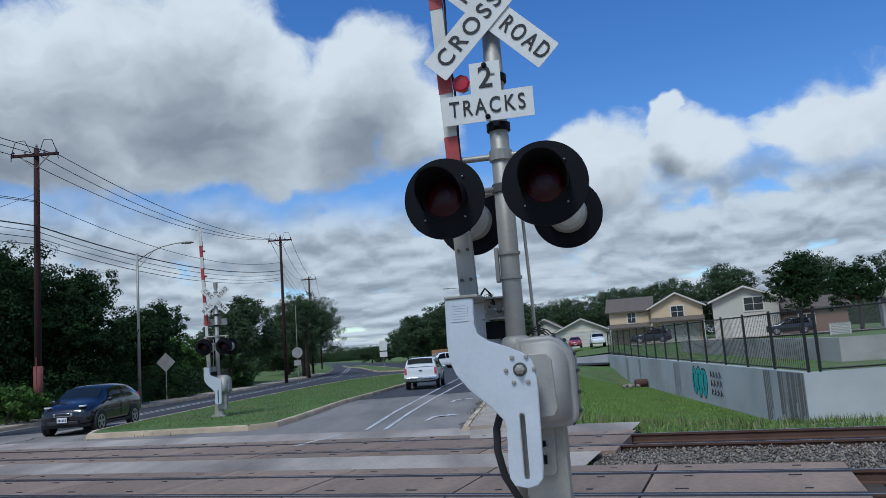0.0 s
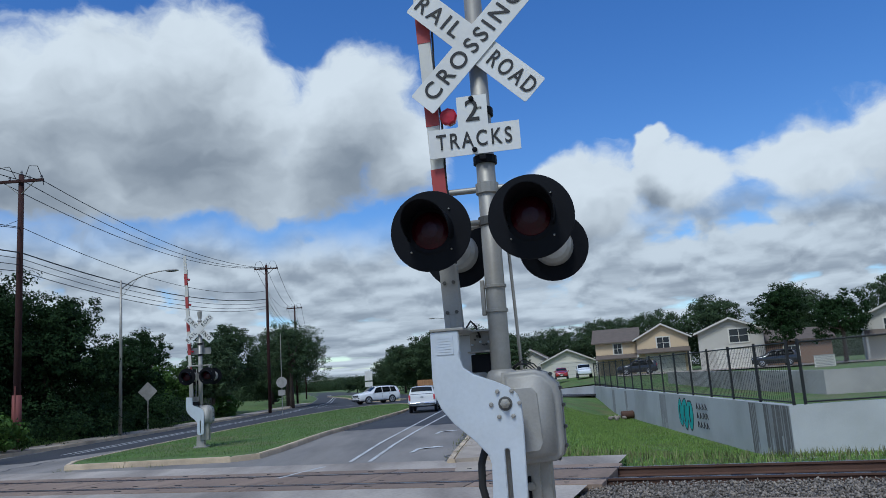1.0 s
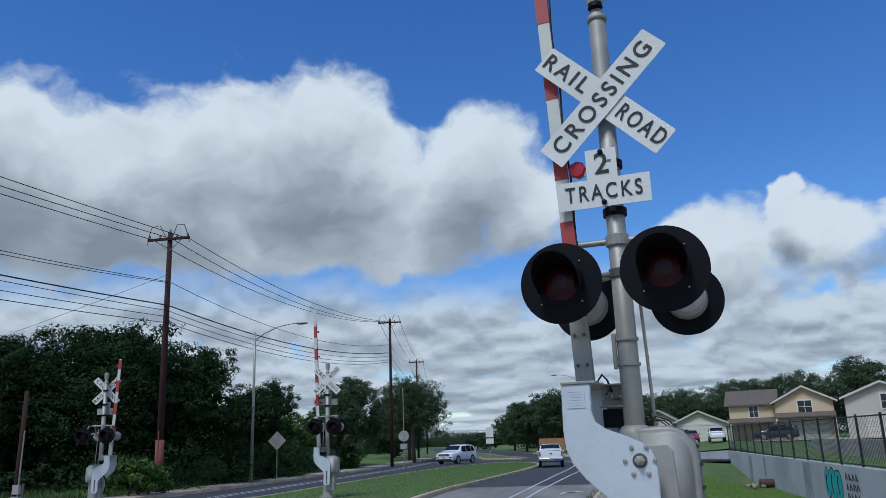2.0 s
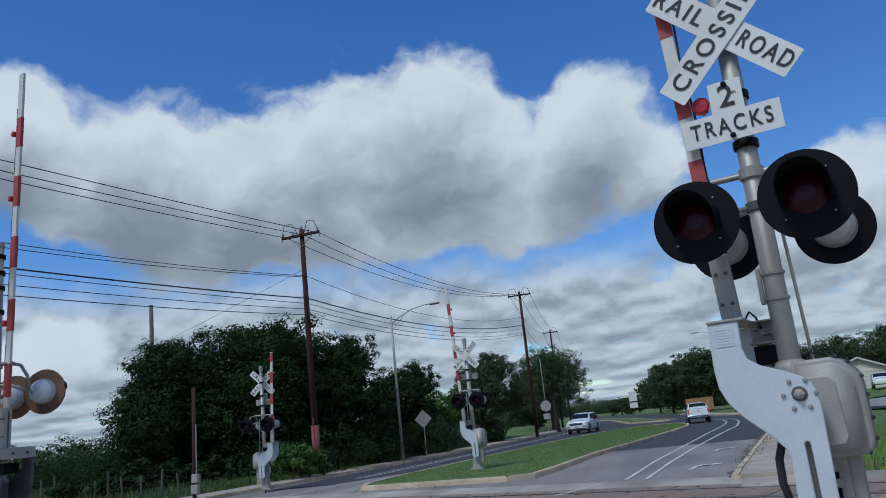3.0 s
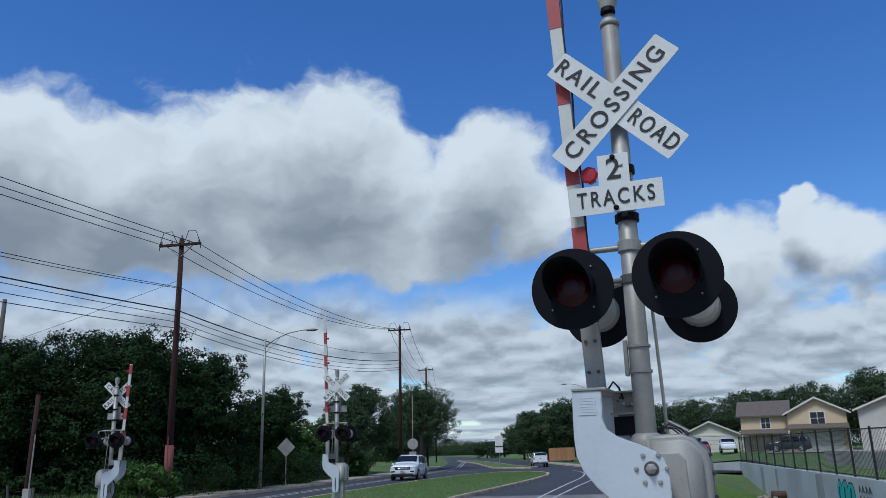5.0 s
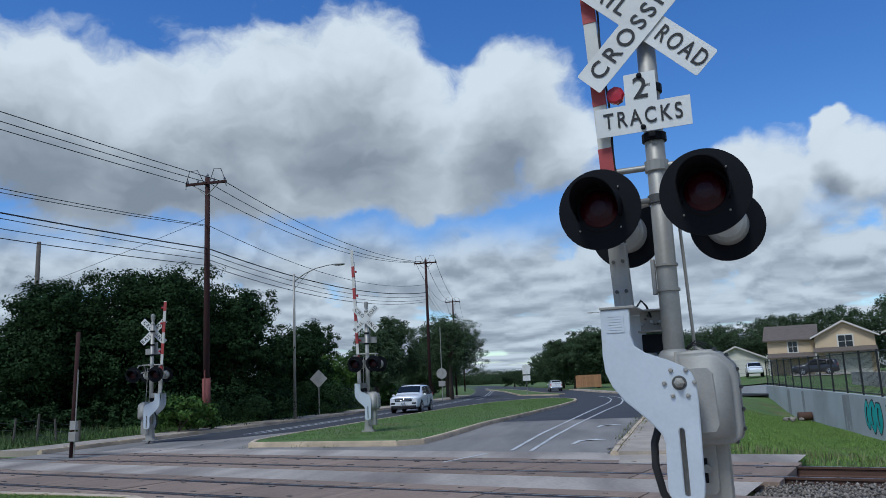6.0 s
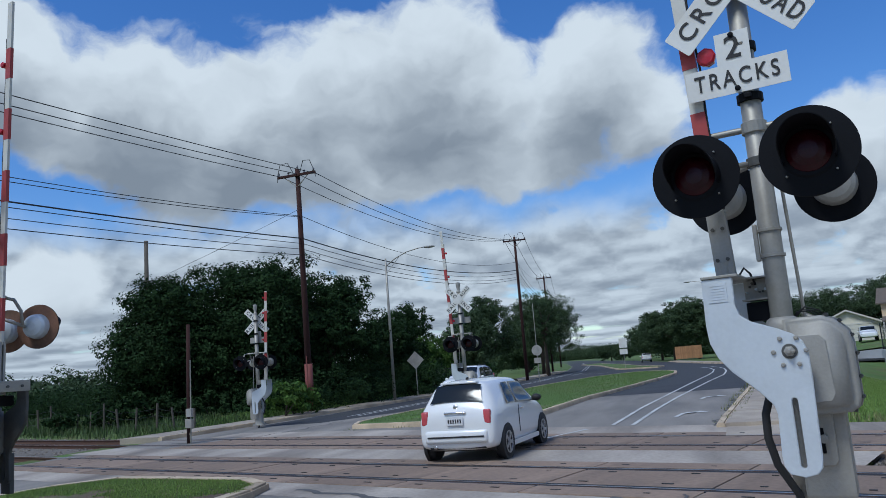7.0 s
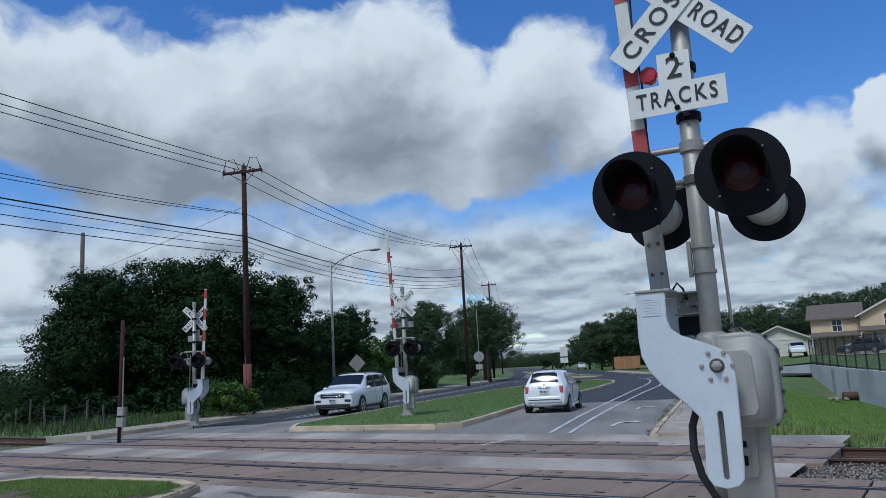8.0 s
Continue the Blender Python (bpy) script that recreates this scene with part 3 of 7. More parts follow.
band("infill_strip", -24, -2.25, TRACK_A + 1.4, TRACK_B - 1.4, 0.006, M_STRIP, "pale concrete strip between the two tracks")
band("crossing_apron", -23, -2.1, TRACK_B + 1.4, TRACK_B + 2.9, 0.004, M_STRIP, "concrete apron beyond the far track")
band("crossing_apron", -23, 3, TRACK_A - 2.4, TRACK_A - 1.4, 0.004, M_STRIP, "concrete apron before the near track")


def build_ballast():
    rng = np.random.default_rng(3)
    base = np.array([(1, 0, 0), (-1, 0, 0), (0, 1, 0), (0, -1, 0), (0, 0, 1), (0, 0, -1)], float)
    tri = np.array([(0, 2, 4), (2, 1, 4), (1, 3, 4), (3, 0, 4), (2, 0, 5), (1, 2, 5), (3, 1, 5), (0, 3, 5)])
    P = []

    def lay(n, u0, u1, v0, v1, z0, size):
        for _ in range(n):
            u, v = rng.uniform(u0, u1), rng.uniform(v0, v1)
            d = min(abs(v - TRACK_A), abs(v - TRACK_B))
            p = tv(u, v + track_bend(u), z0 + rng.uniform(-0.03, 0.03) - (0.06 if d < 0.8 else 0.0))
            P.append((p.x, p.y, p.z, size * rng.uniform(0.55, 1.25)))
    lay(15000, -2.2, 12, TRACK_A + 0.85, TRACK_B - 0.85, -0.07, 0.038)
    lay(2200, 1.2, 12, TRACK_A - 0.7, TRACK_A + 0.7, -0.16, 0.042)
    lay(2200, -1.9, 12, TRACK_B - 0.7, TRACK_B + 0.7, -0.16, 0.042)
    lay(1800, -1.9, 12, TRACK_B + 0.85, TRACK_B + 1.9, -0.14, 0.042)
    lay(1600, 1.3, 10, TRACK_A - 2.2, TRACK_A - 0.8, -0.1, 0.05)
    lay(700, -1.0, 2.6, TRACK_A - 3.6, TRACK_A - 2.3, -0.02, 0.03)
    lay(3000, -55, -22.6, TRACK_A - 2.2, TRACK_A - 0.85, -0.12, 0.055)
    lay(3500, -55, -21.2, TRACK_A + 0.85, TRACK_B - 0.85, -0.12, 0.055)
    lay(1500, -55, -21.2, TRACK_B + 0.85, TRACK_B + 2.2, -0.12, 0.055)
    lay(2500, -55, -22.6, TRACK_A - 0.7, TRACK_A + 0.7, -0.18, 0.07)
    P = np.array(P)
    n = len(P)
    P[:, 3] *= 0.72
    sc = P[:, 3][:, None, None] * rng.uniform(0.55, 1.2, (n, 1, 3))
    v = base[None] * sc
    v += rng.normal(0, 0.22, v.shape) * P[:, 3][:, None, None]
    ang = rng.uniform(0, 6.283, n)
    c, s = np.cos(ang)[:, None], np.sin(ang)[:, None]
    v = np.stack([v[..., 0] * c - v[..., 1] * s, v[..., 0] * s + v[..., 1] * c, v[..., 2]], 2) + P[:, None, :3]
    f = (tri[None] + 6 * np.arange(n)[:, None, None]).reshape(-1, 3)
    tagged(raw_mesh("ballast", v.reshape(-1, 3), f, M_STONE), "loose grey ballast stones between the tracks", "ballast", kind="stuff")
    bed = mat("ballast_bed", (0.17, 0.15, 0.125), 0.95, vary=0.5, scale=8, fine=45, bump=1.0, bdist=0.03)
    for k, (u0, u1) in enumerate(((-2.3, 60), (-150, -21.1))):
        bm = bmesh.new()
        us = [u0 + (u1 - u0) * i / 24 for i in range(25)]
        cross = [(TRACK_A - 3.4, -0.5), (TRACK_A - 2.6, -0.16), (TRACK_A - 1.0, -0.14), (TRACK_A - 0.7, -0.2), (TRACK_A + 0.7, -0.2), (TRACK_A + 0.9, -0.1), (TRACK_B - 0.9, -0.1), (TRACK_B - 0.7, -0.2), (TRACK_B + 0.7, -0.2), (TRACK_B + 1.0, -0.16), (TRACK_B + 2.4, -0.24), (TRACK_B + 3.0, -0.5)]
        grid = [[bm.verts.new(tv(u if not (k == 0 and i == 0 and v < TRACK_A + 0.8) else 1.2, v + track_bend(u), z)) for v, z in cross] for i, u in enumerate(us)]
        for a, b in zip(grid, grid[1:]):
            for i in range(len(cross) - 1):
                bm.faces.new((a[i], b[i], b[i + 1], a[i + 1]))
        tagged(part("ballast_bed", bm, bed), "bed of grey ballast under the tracks", "ballast", kind="structure")


build_ballast()


# ---- crossing signals ----
def light_head(parent, x, y, z, face, rusty=False, aim=0.0):
    """A flasher: round backing disc, hooded red lens and housing. face: -1 towards -y, 1 towards +y."""
    m = pose(x, y, z, 90 if face < 0 else -90, 0, 0) if not aim else pose(x, y, z, 0, 0, aim) @ pose(0, 0, 0, 90 if face < 0 else -90, 0, 0)
    up = -1 if face > 0 else 1
    head = part("light_head", bm_spin(bmesh.new(), [(0.28, -0.006), (0.287, 0.0), (0.284, 0.008), (0.17, 0.012), (0.155, 0.02)], 48, m), M_BLACK, parent, "round black flasher backing disc")
    part("lens", bm_spin(bmesh.new(), [(0.135, 0.018), (0.13, 0.026), (0.1, 0.04), (0.055, 0.05), (0.01, 0.054)], 32, m), M_LENS_BRIGHT if rusty else M_LENS, head, "dark red lens, unlit")
    hood = bmesh.new()
    inner, outer = [], []
    for k in range(29):
        a = radians(-25 + 230 * k / 28)
        reach = 0.33 * max(0.12, math.sin(max(0.0, min(math.pi, (a + radians(25)) * 180 / 230)))) ** 0.55
        for ring, r in ((inner, 0.158), (outer, 0.165)):
            ring.append((hood.verts.new(m @ Vector((r * math.cos(a), r * math.sin(a) * up, 0.012))),
                         hood.verts.new(m @ Vector((r * math.cos(a) * 0.97, r * math.sin(a) * 0.97 * up, 0.012 + reach)))))
    for ring in (inner, outer):
        for a, b in zip(ring, ring[1:]):
            hood.faces.new((a[0], b[0], b[1], a[1]))
    for a, b, c, d in zip(inner, inner[1:], outer, outer[1:]):
        hood.faces.new((a[1], b[1], d[1], c[1]))
    part("hood", hood, M_BLACK, head, "black sun hood")
    part("housing", bm_spin(bmesh.new(), [(0.165, 0.0), (0.16, -0.04), (0.15, -0.1), (0.12, -0.13), (0.05, -0.15)], 28, m), M_CASE if not rusty else M_ALU, head, "pale rounded lamp housing")
    if rusty:
        part("disc_back", bm_spin(bmesh.new(), [(0.28, -0.013), (0.284, -0.010), (0.2, -0.0085)], 40, m), M_RUSTY_DISC, head, "faded rusty back of the disc")
    for k in range(4):
        a = radians(45 + 90 * k)
        part("bolt", bm_spin(bmesh.new(), [(0.007, 0.0), (0.007, 0.015), (0.004, 0.018)], 6, m @ pose(0.2 * math.cos(a), 0.2 * math.sin(a), 0.008)), M_STEEL, head)
    return head


def crossbuck(parent, y, z, both):
    """Two crossed white blades, lettered; CROSSING lies over RAIL ROAD."""
    outs = []
    for words, angle, dy in ((("RAIL", "ROAD"), 45, 0.0), (("CROSSING",), -45, -0.012)):
        turn = pose(0, y + dy, z, 0, angle, 0)
        bm = prism([(-0.6, -0.115), (0.6, -0.115), (0.61, -0.105), (0.61, 0.105), (0.6, 0.115), (-0.6, 0.115), (-0.61, 0.105), (-0.61, -0.105)], 0.006, turn)
        b = part("blade", bm, M_SIGN, parent, "white sign blade with black capitals")
        for side in ((-1, 1) if both else (-1,)):
            if len(words) == 1:
                rows = [(words[0], 0.0)]
            else:
                rows = [(words[0], -0.375), (words[1], 0.375)]
            for w, off in rows:
                t = text_mesh(w, 0.185)
                width = max(v.co.x for v in t.verts) - min(v.co.x for v in t.verts)
                target = 1.06 if w == "CROSSING" else 0.42
                bmesh.ops.scale(t, vec=(target / width, 1, 1), verts=t.verts)
                place = pose(0, y + dy - 0.0035, z, 0, angle, 0) @ pose(off, 0, 0)
                if side > 0:
                    # seen from behind the words run the other way
                    place = pose(0, y + dy + 0.0095, z, 0, angle, 0) @ pose(-off, 0, 0) @ pose(0, 0, 0, 0, 0, 180)
                bmesh.ops.transform(t, matrix=place, verts=t.verts)
                part("lettering", t, M_LETTER, b, "black capitals")
        outs.append(b)


def slotted_plate(out, depth, s, y):
    """The bracket's outline as a plate with a long slot cut through its foot: two halves that meet above and below the slot."""
    top_i = next(i for i, p in enumerate(out) if p[0] > 0.048 and p[1] < 2.0)
    low_i = next(i for i, p in enumerate(out) if abs(p[0] - 0.049) < 1e-6)
    (xa, za), (xb, zb) = out[top_i - 1], out[top_i]
    crest = (0.048, za + (zb - za) * (0.048 - xa) / (xb - xa))
    hi, lo = (0.048, 1.358), (0.048, 0.927)
    right_side, left_side = [(0.06, 0.932), (0.066, 0.945), (0.066, 1.34), (0.06, 1.353)], [(0.036, 1.353), (0.03, 1.34), (0.03, 0.945), (0.036, 0.932)]
    bm = bmesh.new()
    made = {}

    def vert(p):
        if p not in made:
            made[p] = bm.verts.new((p[0] * s, y, p[1]))
        return made[p]
    faces = [bm.faces.new([vert(p) for p in ring]) for ring in ([crest] + out[top_i:low_i + 1] + [lo] + right_side + [hi], [crest, hi] + left_side + [lo] + out[low_i:] + out[:top_i])]
    r = bmesh.ops.extrude_face_region(bm, geom=faces)
    bmesh.ops.translate(bm, vec=(0, depth, 0), verts=[g for g in r["geom"] if isinstance(g, bmesh.types.BMVert)])
    bmesh.ops.recalc_face_normals(bm, faces=bm.faces)
    bmesh.ops.bevel(bm, geom=[e for e in bm.edges if e.is_manifold and e.calc_face_angle(0) > 1.2], offset=0.005, segments=2, affect="EDGES")
    return bm


def crossing_signal(m, label, mirror=1, arm_len=7.4, both=False, rusty=False, bar_lean=2.2, mast_top=5.05, drop=0.0, cross_drop=0.0, stripe=0.41, first=0.62):
    """A gate and flasher mast. Local -y faces the traffic; the gate stands at -x * mirror. Heights are above the mast's foot."""
    s = mirror
    top = thing("crossing_signal", m, label, "crossing signal", "crossing signals")
    # mast on a flared foot with a bolted base plate
    part("mast", tube([(0, 0, 0.5), (0, 0, 2.0), (0, 0, mast_top)], [0.078, 0.073, 0.068], 20), M_STEEL, top, "galvanised steel mast", True)
    foot = bm_spin(bmesh.new(), [(0.2, 0.03), (0.19, 0.12), (0.16, 0.5), (0.1, 0.62)], 4, pose(0, 0, 0, 0, 0, 45))
    bmesh.ops.bevel(foot, geom=list(foot.edges), offset=0.012, segments=2, affect="EDGES")
    part("mast_foot", foot, M_STEEL, top, "cast flared mast foot")
    part("base_plate", box((0, 0, 0.02), (0.46, 0.46, 0.04), 0.006), M_STEEL, top)
    for a in (-1, 1):
        for b in (-1, 1):
            part("anchor_bolt", tube([(0.18 * a, 0.18 * b, 0.03), (0.18 * a, 0.18 * b, 0.1)], 0.016, 8), M_STEEL, top)
    # bell and cap
    bell = bm_spin(bmesh.new(), [(0.075, 0.0), (0.082, 0.02), (0.075, 0.04), (0.045, 0.09), (0.045, 0.12), (0.075, 0.2), (0.078, 0.34), (0.07, 0.37), (0.02, 0.385)], 24, pose(0, 0, mast_top))
    if rusty:
        bell.free()
        part("mast_cap", bm_spin(bmesh.new(), [(0.07, -0.05), (0.078, -0.045), (0.078, 0.0), (0.07, 0.015), (0.02, 0.02)], 20, pose(0, 0, mast_top)), M_STEEL, top, "flat grey mast cap")
    else:
        part("bell", bell, M_CASE, top, "grey bell housing on the mast top", True)
        part("bell_gong", bm_spin(bmesh.new(), [(0.02, 0.10), (0.06, 0.11), (0.055, 0.15), (0.01, 0.17)], 20, pose(0, -0.03, mast_top)), M_BLACK, top)
    for zz in (2.32, 2.5):
        part("mast_band", bm_spin(bmesh.new(), [(0.077, -0.012), (0.084, -0.01), (0.084, 0.01), (0.077, 0.012)], 20, pose(0, 0, zz - 0.02)), M_STEEL, top)
    part("conduit_clip", box((-0.09 * s, -0.02, 2.4), (0.03, 0.05, 0.26), 0.008), M_STEEL, top)
    # signs
    sy = 0.0 if s > 0 or both else -0.215
    zc = 4.33 - cross_drop
    others = set(top.children)
    crossbuck(top, 0.125 if both and s < 0 else -0.115 + sy, zc, both)
    tracks = prism([(-0.4, 3.468 - cross_drop), (0.29, 3.468 - cross_drop), (0.29, 3.69 - cross_drop), (-0.4, 3.69 - cross_drop)] if s > 0 else [(-0.345, 3.468 - cross_drop), (0.345, 3.468 - cross_drop), (0.345, 3.69 - cross_drop), (-0.345, 3.69 - cross_drop)], 0.005, pose(0, -0.115 + sy, 0))
    tx = -0.055 if s > 0 else 0.0
    tp = part("tracks_plate", tracks, M_CASE if both else M_SIGN, top, "white plate lettered TRACKS")
    t = text_mesh("TRACKS", 0.17)
    width = max(v.co.x for v in t.verts) - min(v.co.x for v in t.verts)
    bmesh.ops.scale(t, vec=(0.57 / width, 1, 1), verts=t.verts)
    bmesh.ops.translate(t, vec=(tx, -0.119 + sy, 3.58 - cross_drop), verts=t.verts)
    part("lettering", t, M_LETTER, tp, "black capitals")
    two = prism([(tx - 0.115, 3.69 - cross_drop), (tx + 0.115, 3.69 - cross_drop), (tx + 0.115, 3.925 - cross_drop), (tx - 0.115, 3.925 - cross_drop)], 0.005, pose(0, -0.115 + sy, 0))
    twop = part("number_plate_sign", two, M_CASE if both else M_SIGN, top, "white plate with the figure 2")
    t = text_mesh("2", 0.235)
    bmesh.ops.translate(t, vec=(tx, -0.119 + sy, 3.80 - cross_drop), verts=t.verts)
    part("lettering", t, M_LETTER, twop, "black figure")
    for zz in (3.90 - cross_drop, 3.50 - cross_drop):
        part("sign_bolt", bm_spin(bmesh.new(), [(0.02, 0), (0.02, 0.012), (0.008, 0.018)], 10, pose(tx, -0.117 + sy, zz, 90, 0, 0)), M_BLACK, top)
    if rusty:
        # the median's signs are of the smaller size
        for ob in top.children:
            if ob not in others:
                ob.matrix_basis = pose(0, 0, 0.858) @ Matrix.Diagonal((0.97, 1, 0.787, 1)) @ ob.matrix_basis
    for zz in (3.58, 3.9, 4.1, 4.32) if rusty else (3.44 - cross_drop, 3.82 - cross_drop, zc):
        part("sign_clamp", bm_spin(bmesh.new(), [(0.072, -0.03), (0.09, -0.028), (0.09, 0.028), (0.072, 0.03)], 16, pose(0, 0, zz)), M_BLACK, top, "black sign clamp")
        part("sign_bracket", box((0, -0.095 + sy / 2, zz), (0.05, 0.04 - sy, 0.035), 0.006), M_BLACK, top)
    before = set(top.children)
    # flashers on their crossarm
    zl = 2.85
    heads = ((-0.36, -0.46, -1), (0.35, -0.60, -1), (-0.35, 0.58, 1), (0.42, 0.7, 1)) if s > 0 else ((-0.34, -0.46, -1), (0.34, -0.46, -1), (-0.34, 0.46, 1), (0.34, 0.46, 1))
    bar = bmesh.new()
    bm_tube(bar, [(-0.4, 0, zl + 0.35), (-0.36, 0, zl + 0.37), (0.36, 0, zl + 0.37), (0.4, 0, zl + 0.35)], 0.024, 10)
    for hx, hy, face in heads:
        bm_tube(bar, [(hx, 0, zl + 0.36), (hx, hy * 0.3, zl + 0.34), (hx, hy * 0.5, zl + 0.2), (hx, hy * 0.55, zl + 0.02)], 0.022, 8)
        bm_tube(bar, [(0, 0, zl + 0.12), (hx * 0.6, hy * 0.2, zl + 0.1), (hx, hy * 0.62, zl)], 0.022, 8)
    part("crossarm", bar, M_STEEL, top, "steel pipe crossarm", True)
    part("crossarm_hub", bm_spin(bmesh.new(), [(0.072, -0.045), (0.088, -0.038), (0.088, 0.038), (0.072, 0.045)], 16, pose(0, 0, zl + 0.37)), M_STEEL, top)
    part("lower_hub", bm_spin(bmesh.new(), [(0.072, -0.035), (0.086, -0.03), (0.086, 0.03), (0.072, 0.035)], 16, pose(0, 0, zl + 0.12)), M_SHADED, top)
    for hx, hy, face in heads:
        light_head(top, hx, hy, zl, face, rusty, 26.0 if rusty else 0.0)
    # gate mechanism case behind the bracket
    rim = [(0.02, 1.85), (0.25, 1.855), (0.32, 1.83), (0.392, 1.75), (0.408, 1.67), (0.408, 1.33), (0.395, 1.275), (0.35, 1.24), (0.1, 1.225), (0.04, 1.25), (0.015, 1.3)]
    case = prism([(x * s, z) for x, z in rim], 0.5, pose(0, -0.25, 0))
    bmesh.ops.bevel(case, geom=[e for e in case.edges if abs(e.verts[0].co.y - e.verts[1].co.y) < 1e-5], offset=0.045, segments=4, affect="EDGES")
    part("mechanism_case", case, M_CASE, top, "grey cast gate mechanism case", True)
    part("case_flange", prism([((0.21 + (x - 0.21) * 1.05) * s, 1.54 + (z - 1.54) * 1.03) for x, z in rim], 0.03, pose(0, 0.0, 0), 0.004), M_CASE, top, "seam flange round the case")
    for fx, fz in ((0.27, 1.865), (0.345, 1.82), (0.405, 1.72), (0.42, 1.6), (0.42, 1.45), (0.415, 1.32), (0.36, 1.235)):
        part("flange_bolt", tube([(fx * s, -0.03, fz), (fx * s, 0.05, fz)], 0.014, 6), M_SHADED, top)
    door = prism([(x * s, z) for x, z in ((0.1, 1.74), (0.225, 1.74), (0.26, 1.7), (0.275, 1.36), (0.25, 1.315), (0.1, 1.305))], 0.014, pose(0, -0.262, 0), 0.005)
    part("case_door", door, M_CASE, top)
    part("case_collar", bm_spin(bmesh.new(), [(0.115, 1.6), (0.115, 1.82), (0.1, 1.86), (0.076, 1.875)], 20), M_CASE, top, "", True)
    for k in range(3):
        part("lead_wire", tube([(0.06 * s, 0.1, 1.85), ((0.09 + 0.03 * k) * s, 0.06 - 0.03 * k, 1.9 + 0.015 * k), ((0.17 + 0.03 * k) * s, 0.05, 1.9), ((0.24 + 0.02 * k) * s, 0.08, 1.84)], 0.005, 5), M_RUBBER, top)
    part("lower_case", box((0.15 * s, 0.04, 1.0), (0.3, 0.26, 0.62), 0.02), M_STEEL, top, "grey lower gate support")
    part("recess_plate", prism([(x * s, z) for x, z in ((0.1, 1.23), (0.225, 1.23), (0.225, 0.93), (0.2, 0.9), (0.1, 0.9))], 0.03, pose(0, -0.125, 0), 0.005), M_STEEL, top, "ribbed support plate")
    # no hollow here: the recess's shade is a black bar on the plate
    part("recess_shade", box((0.15 * s, -0.13, 1.06), (0.022, 0.012, 0.16), 0.004), M_BLACK, top, "black bar for the shade in the recess")
    part("recess_roller", tube([(0.16 * s, -0.18, 1.075), (0.16 * s, -0.12, 1.075)], 0.027, 14), M_STEEL, top)
    part("cam", tube([(0.12 * s, -0.12, 1.02), (0.12 * s, -0.05, 1.02)], 0.035, 12), M_BLACK, top)
    # the pale side bracket that carries the arm, with a slot and a ring of bolts about its shaft
    out = [(-0.42, 2.152), (-0.225, 2.152), (-0.228, 1.967), (-0.208, 1.9), (-0.146, 1.853), (-0.004, 1.797), (0.088, 1.753), (0.14, 1.705), (0.164, 1.636), (0.168, 1.506), (0.158, 0.996),
           (0.15, 0.93), (0.12, 0.893), (0.049, 0.874), (-0.035, 0.893), (-0.064, 0.94), (-0.07, 1.0), (-0.06, 1.26), (-0.075, 1.316), (-0.151, 1.405), (-0.296, 1.534), (-0.374, 1.633), (-0.415, 1.731), (-0.425, 1.847)]
    br = part("counterweight_bracket", slotted_plate(out, 0.045, s, -0.42), M_ALU, top, "white painted gate bracket plate with a long open slot")
    part("nut_washer", bm_spin(bmesh.new(), [(0.047, 0), (0.047, 0.004), (0.042, 0.007)], 24, pose(0.06 * s, -0.421, 1.646, 90, 0, 0)), M_SHADED, br, "dark washer")
    sh = bm_spin(bmesh.new(), [(0.034, 0.006), (0.034, 0.016), (0.024, 0.018), (0.024, 0.032), (0.013, 0.034), (0.012, 0.055)], 6, pose(0.06 * s, -0.422, 1.646, 90, 0, 0))
    part("shaft_nut", sh, M_STEEL, br, "steel shaft nut")
    for k in range(6):
        a = radians(60 * k)
        part("bracket_bolt", bm_spin(bmesh.new(), [(0.015, 0), (0.015, 0.008), (0.009, 0.014)], 8, pose(0.06 * s + 0.095 * math.cos(a), -0.422, 1.646 + 0.095 * math.sin(a), 90, 0, 0)), M_STEEL, br)
    part("warning_plate", box((-0.325 * s, -0.423, 2.06), (0.12, 0.004, 0.13)), M_ALU, br, "small embossed data plate with worn lines")
    for k in range(6):
        part("data_line", box((-0.325 * s, -0.4265, 2.105 - 0.018 * k), (0.09, 0.002, 0.005)), M_ALU, br)
    # second plate on the other side of the case and the tray between them
    # median signal's white rear plate: its shade is put into a darker material
    part("rear_bracket", slotted_plate(out, 0.04, s, 0.25), M_SHADED if rusty else M_ALU, top, "white painted gate bracket plate")
    part("arm_tray", box((-0.305 * s, -0.08, 2.163), (0.235, 0.7, 0.018), 0.004), M_STEEL, top)
    part("tray_side", box((-0.13 * s, 0.1, 2.09), (0.2, 0.02, 0.15), 0.004), M_STEEL, top, "steel channel behind the bracket")
    for fz in (2.165, 2.012):
        part("tray_lip", box((-0.13 * s, 0.04, fz), (0.21, 0.14, 0.012), 0.003), M_STEEL, top)
    part("tray_box", box((-0.12 * s, 0.12, 1.93), (0.2, 0.2, 0.13), 0.01), M_BLACK, top, "dark box under the channel")
    rt = random.Random(8)
    for k in range(9):
        bx, bz = -0.21 + 0.021 * k, 2.05 + rt.uniform(0.0, 0.08)
        part("channel_bolt", tube([(bx * s, 0.09, bz), (bx * s, 0.06 - rt.uniform(0, 0.03), bz)], rt.uniform(0.006, 0.014), 6), M_SHADED if k % 3 else M_ALU, top)
    part("lead_wire", tube([(-0.24 * s, -0.02, 2.18), (-0.2 * s, 0.0, 2.24), (-0.17 * s, 0.04, 2.2), (-0.15 * s, 0.08, 2.12)], 0.008, 6), M_RUBBER, top)
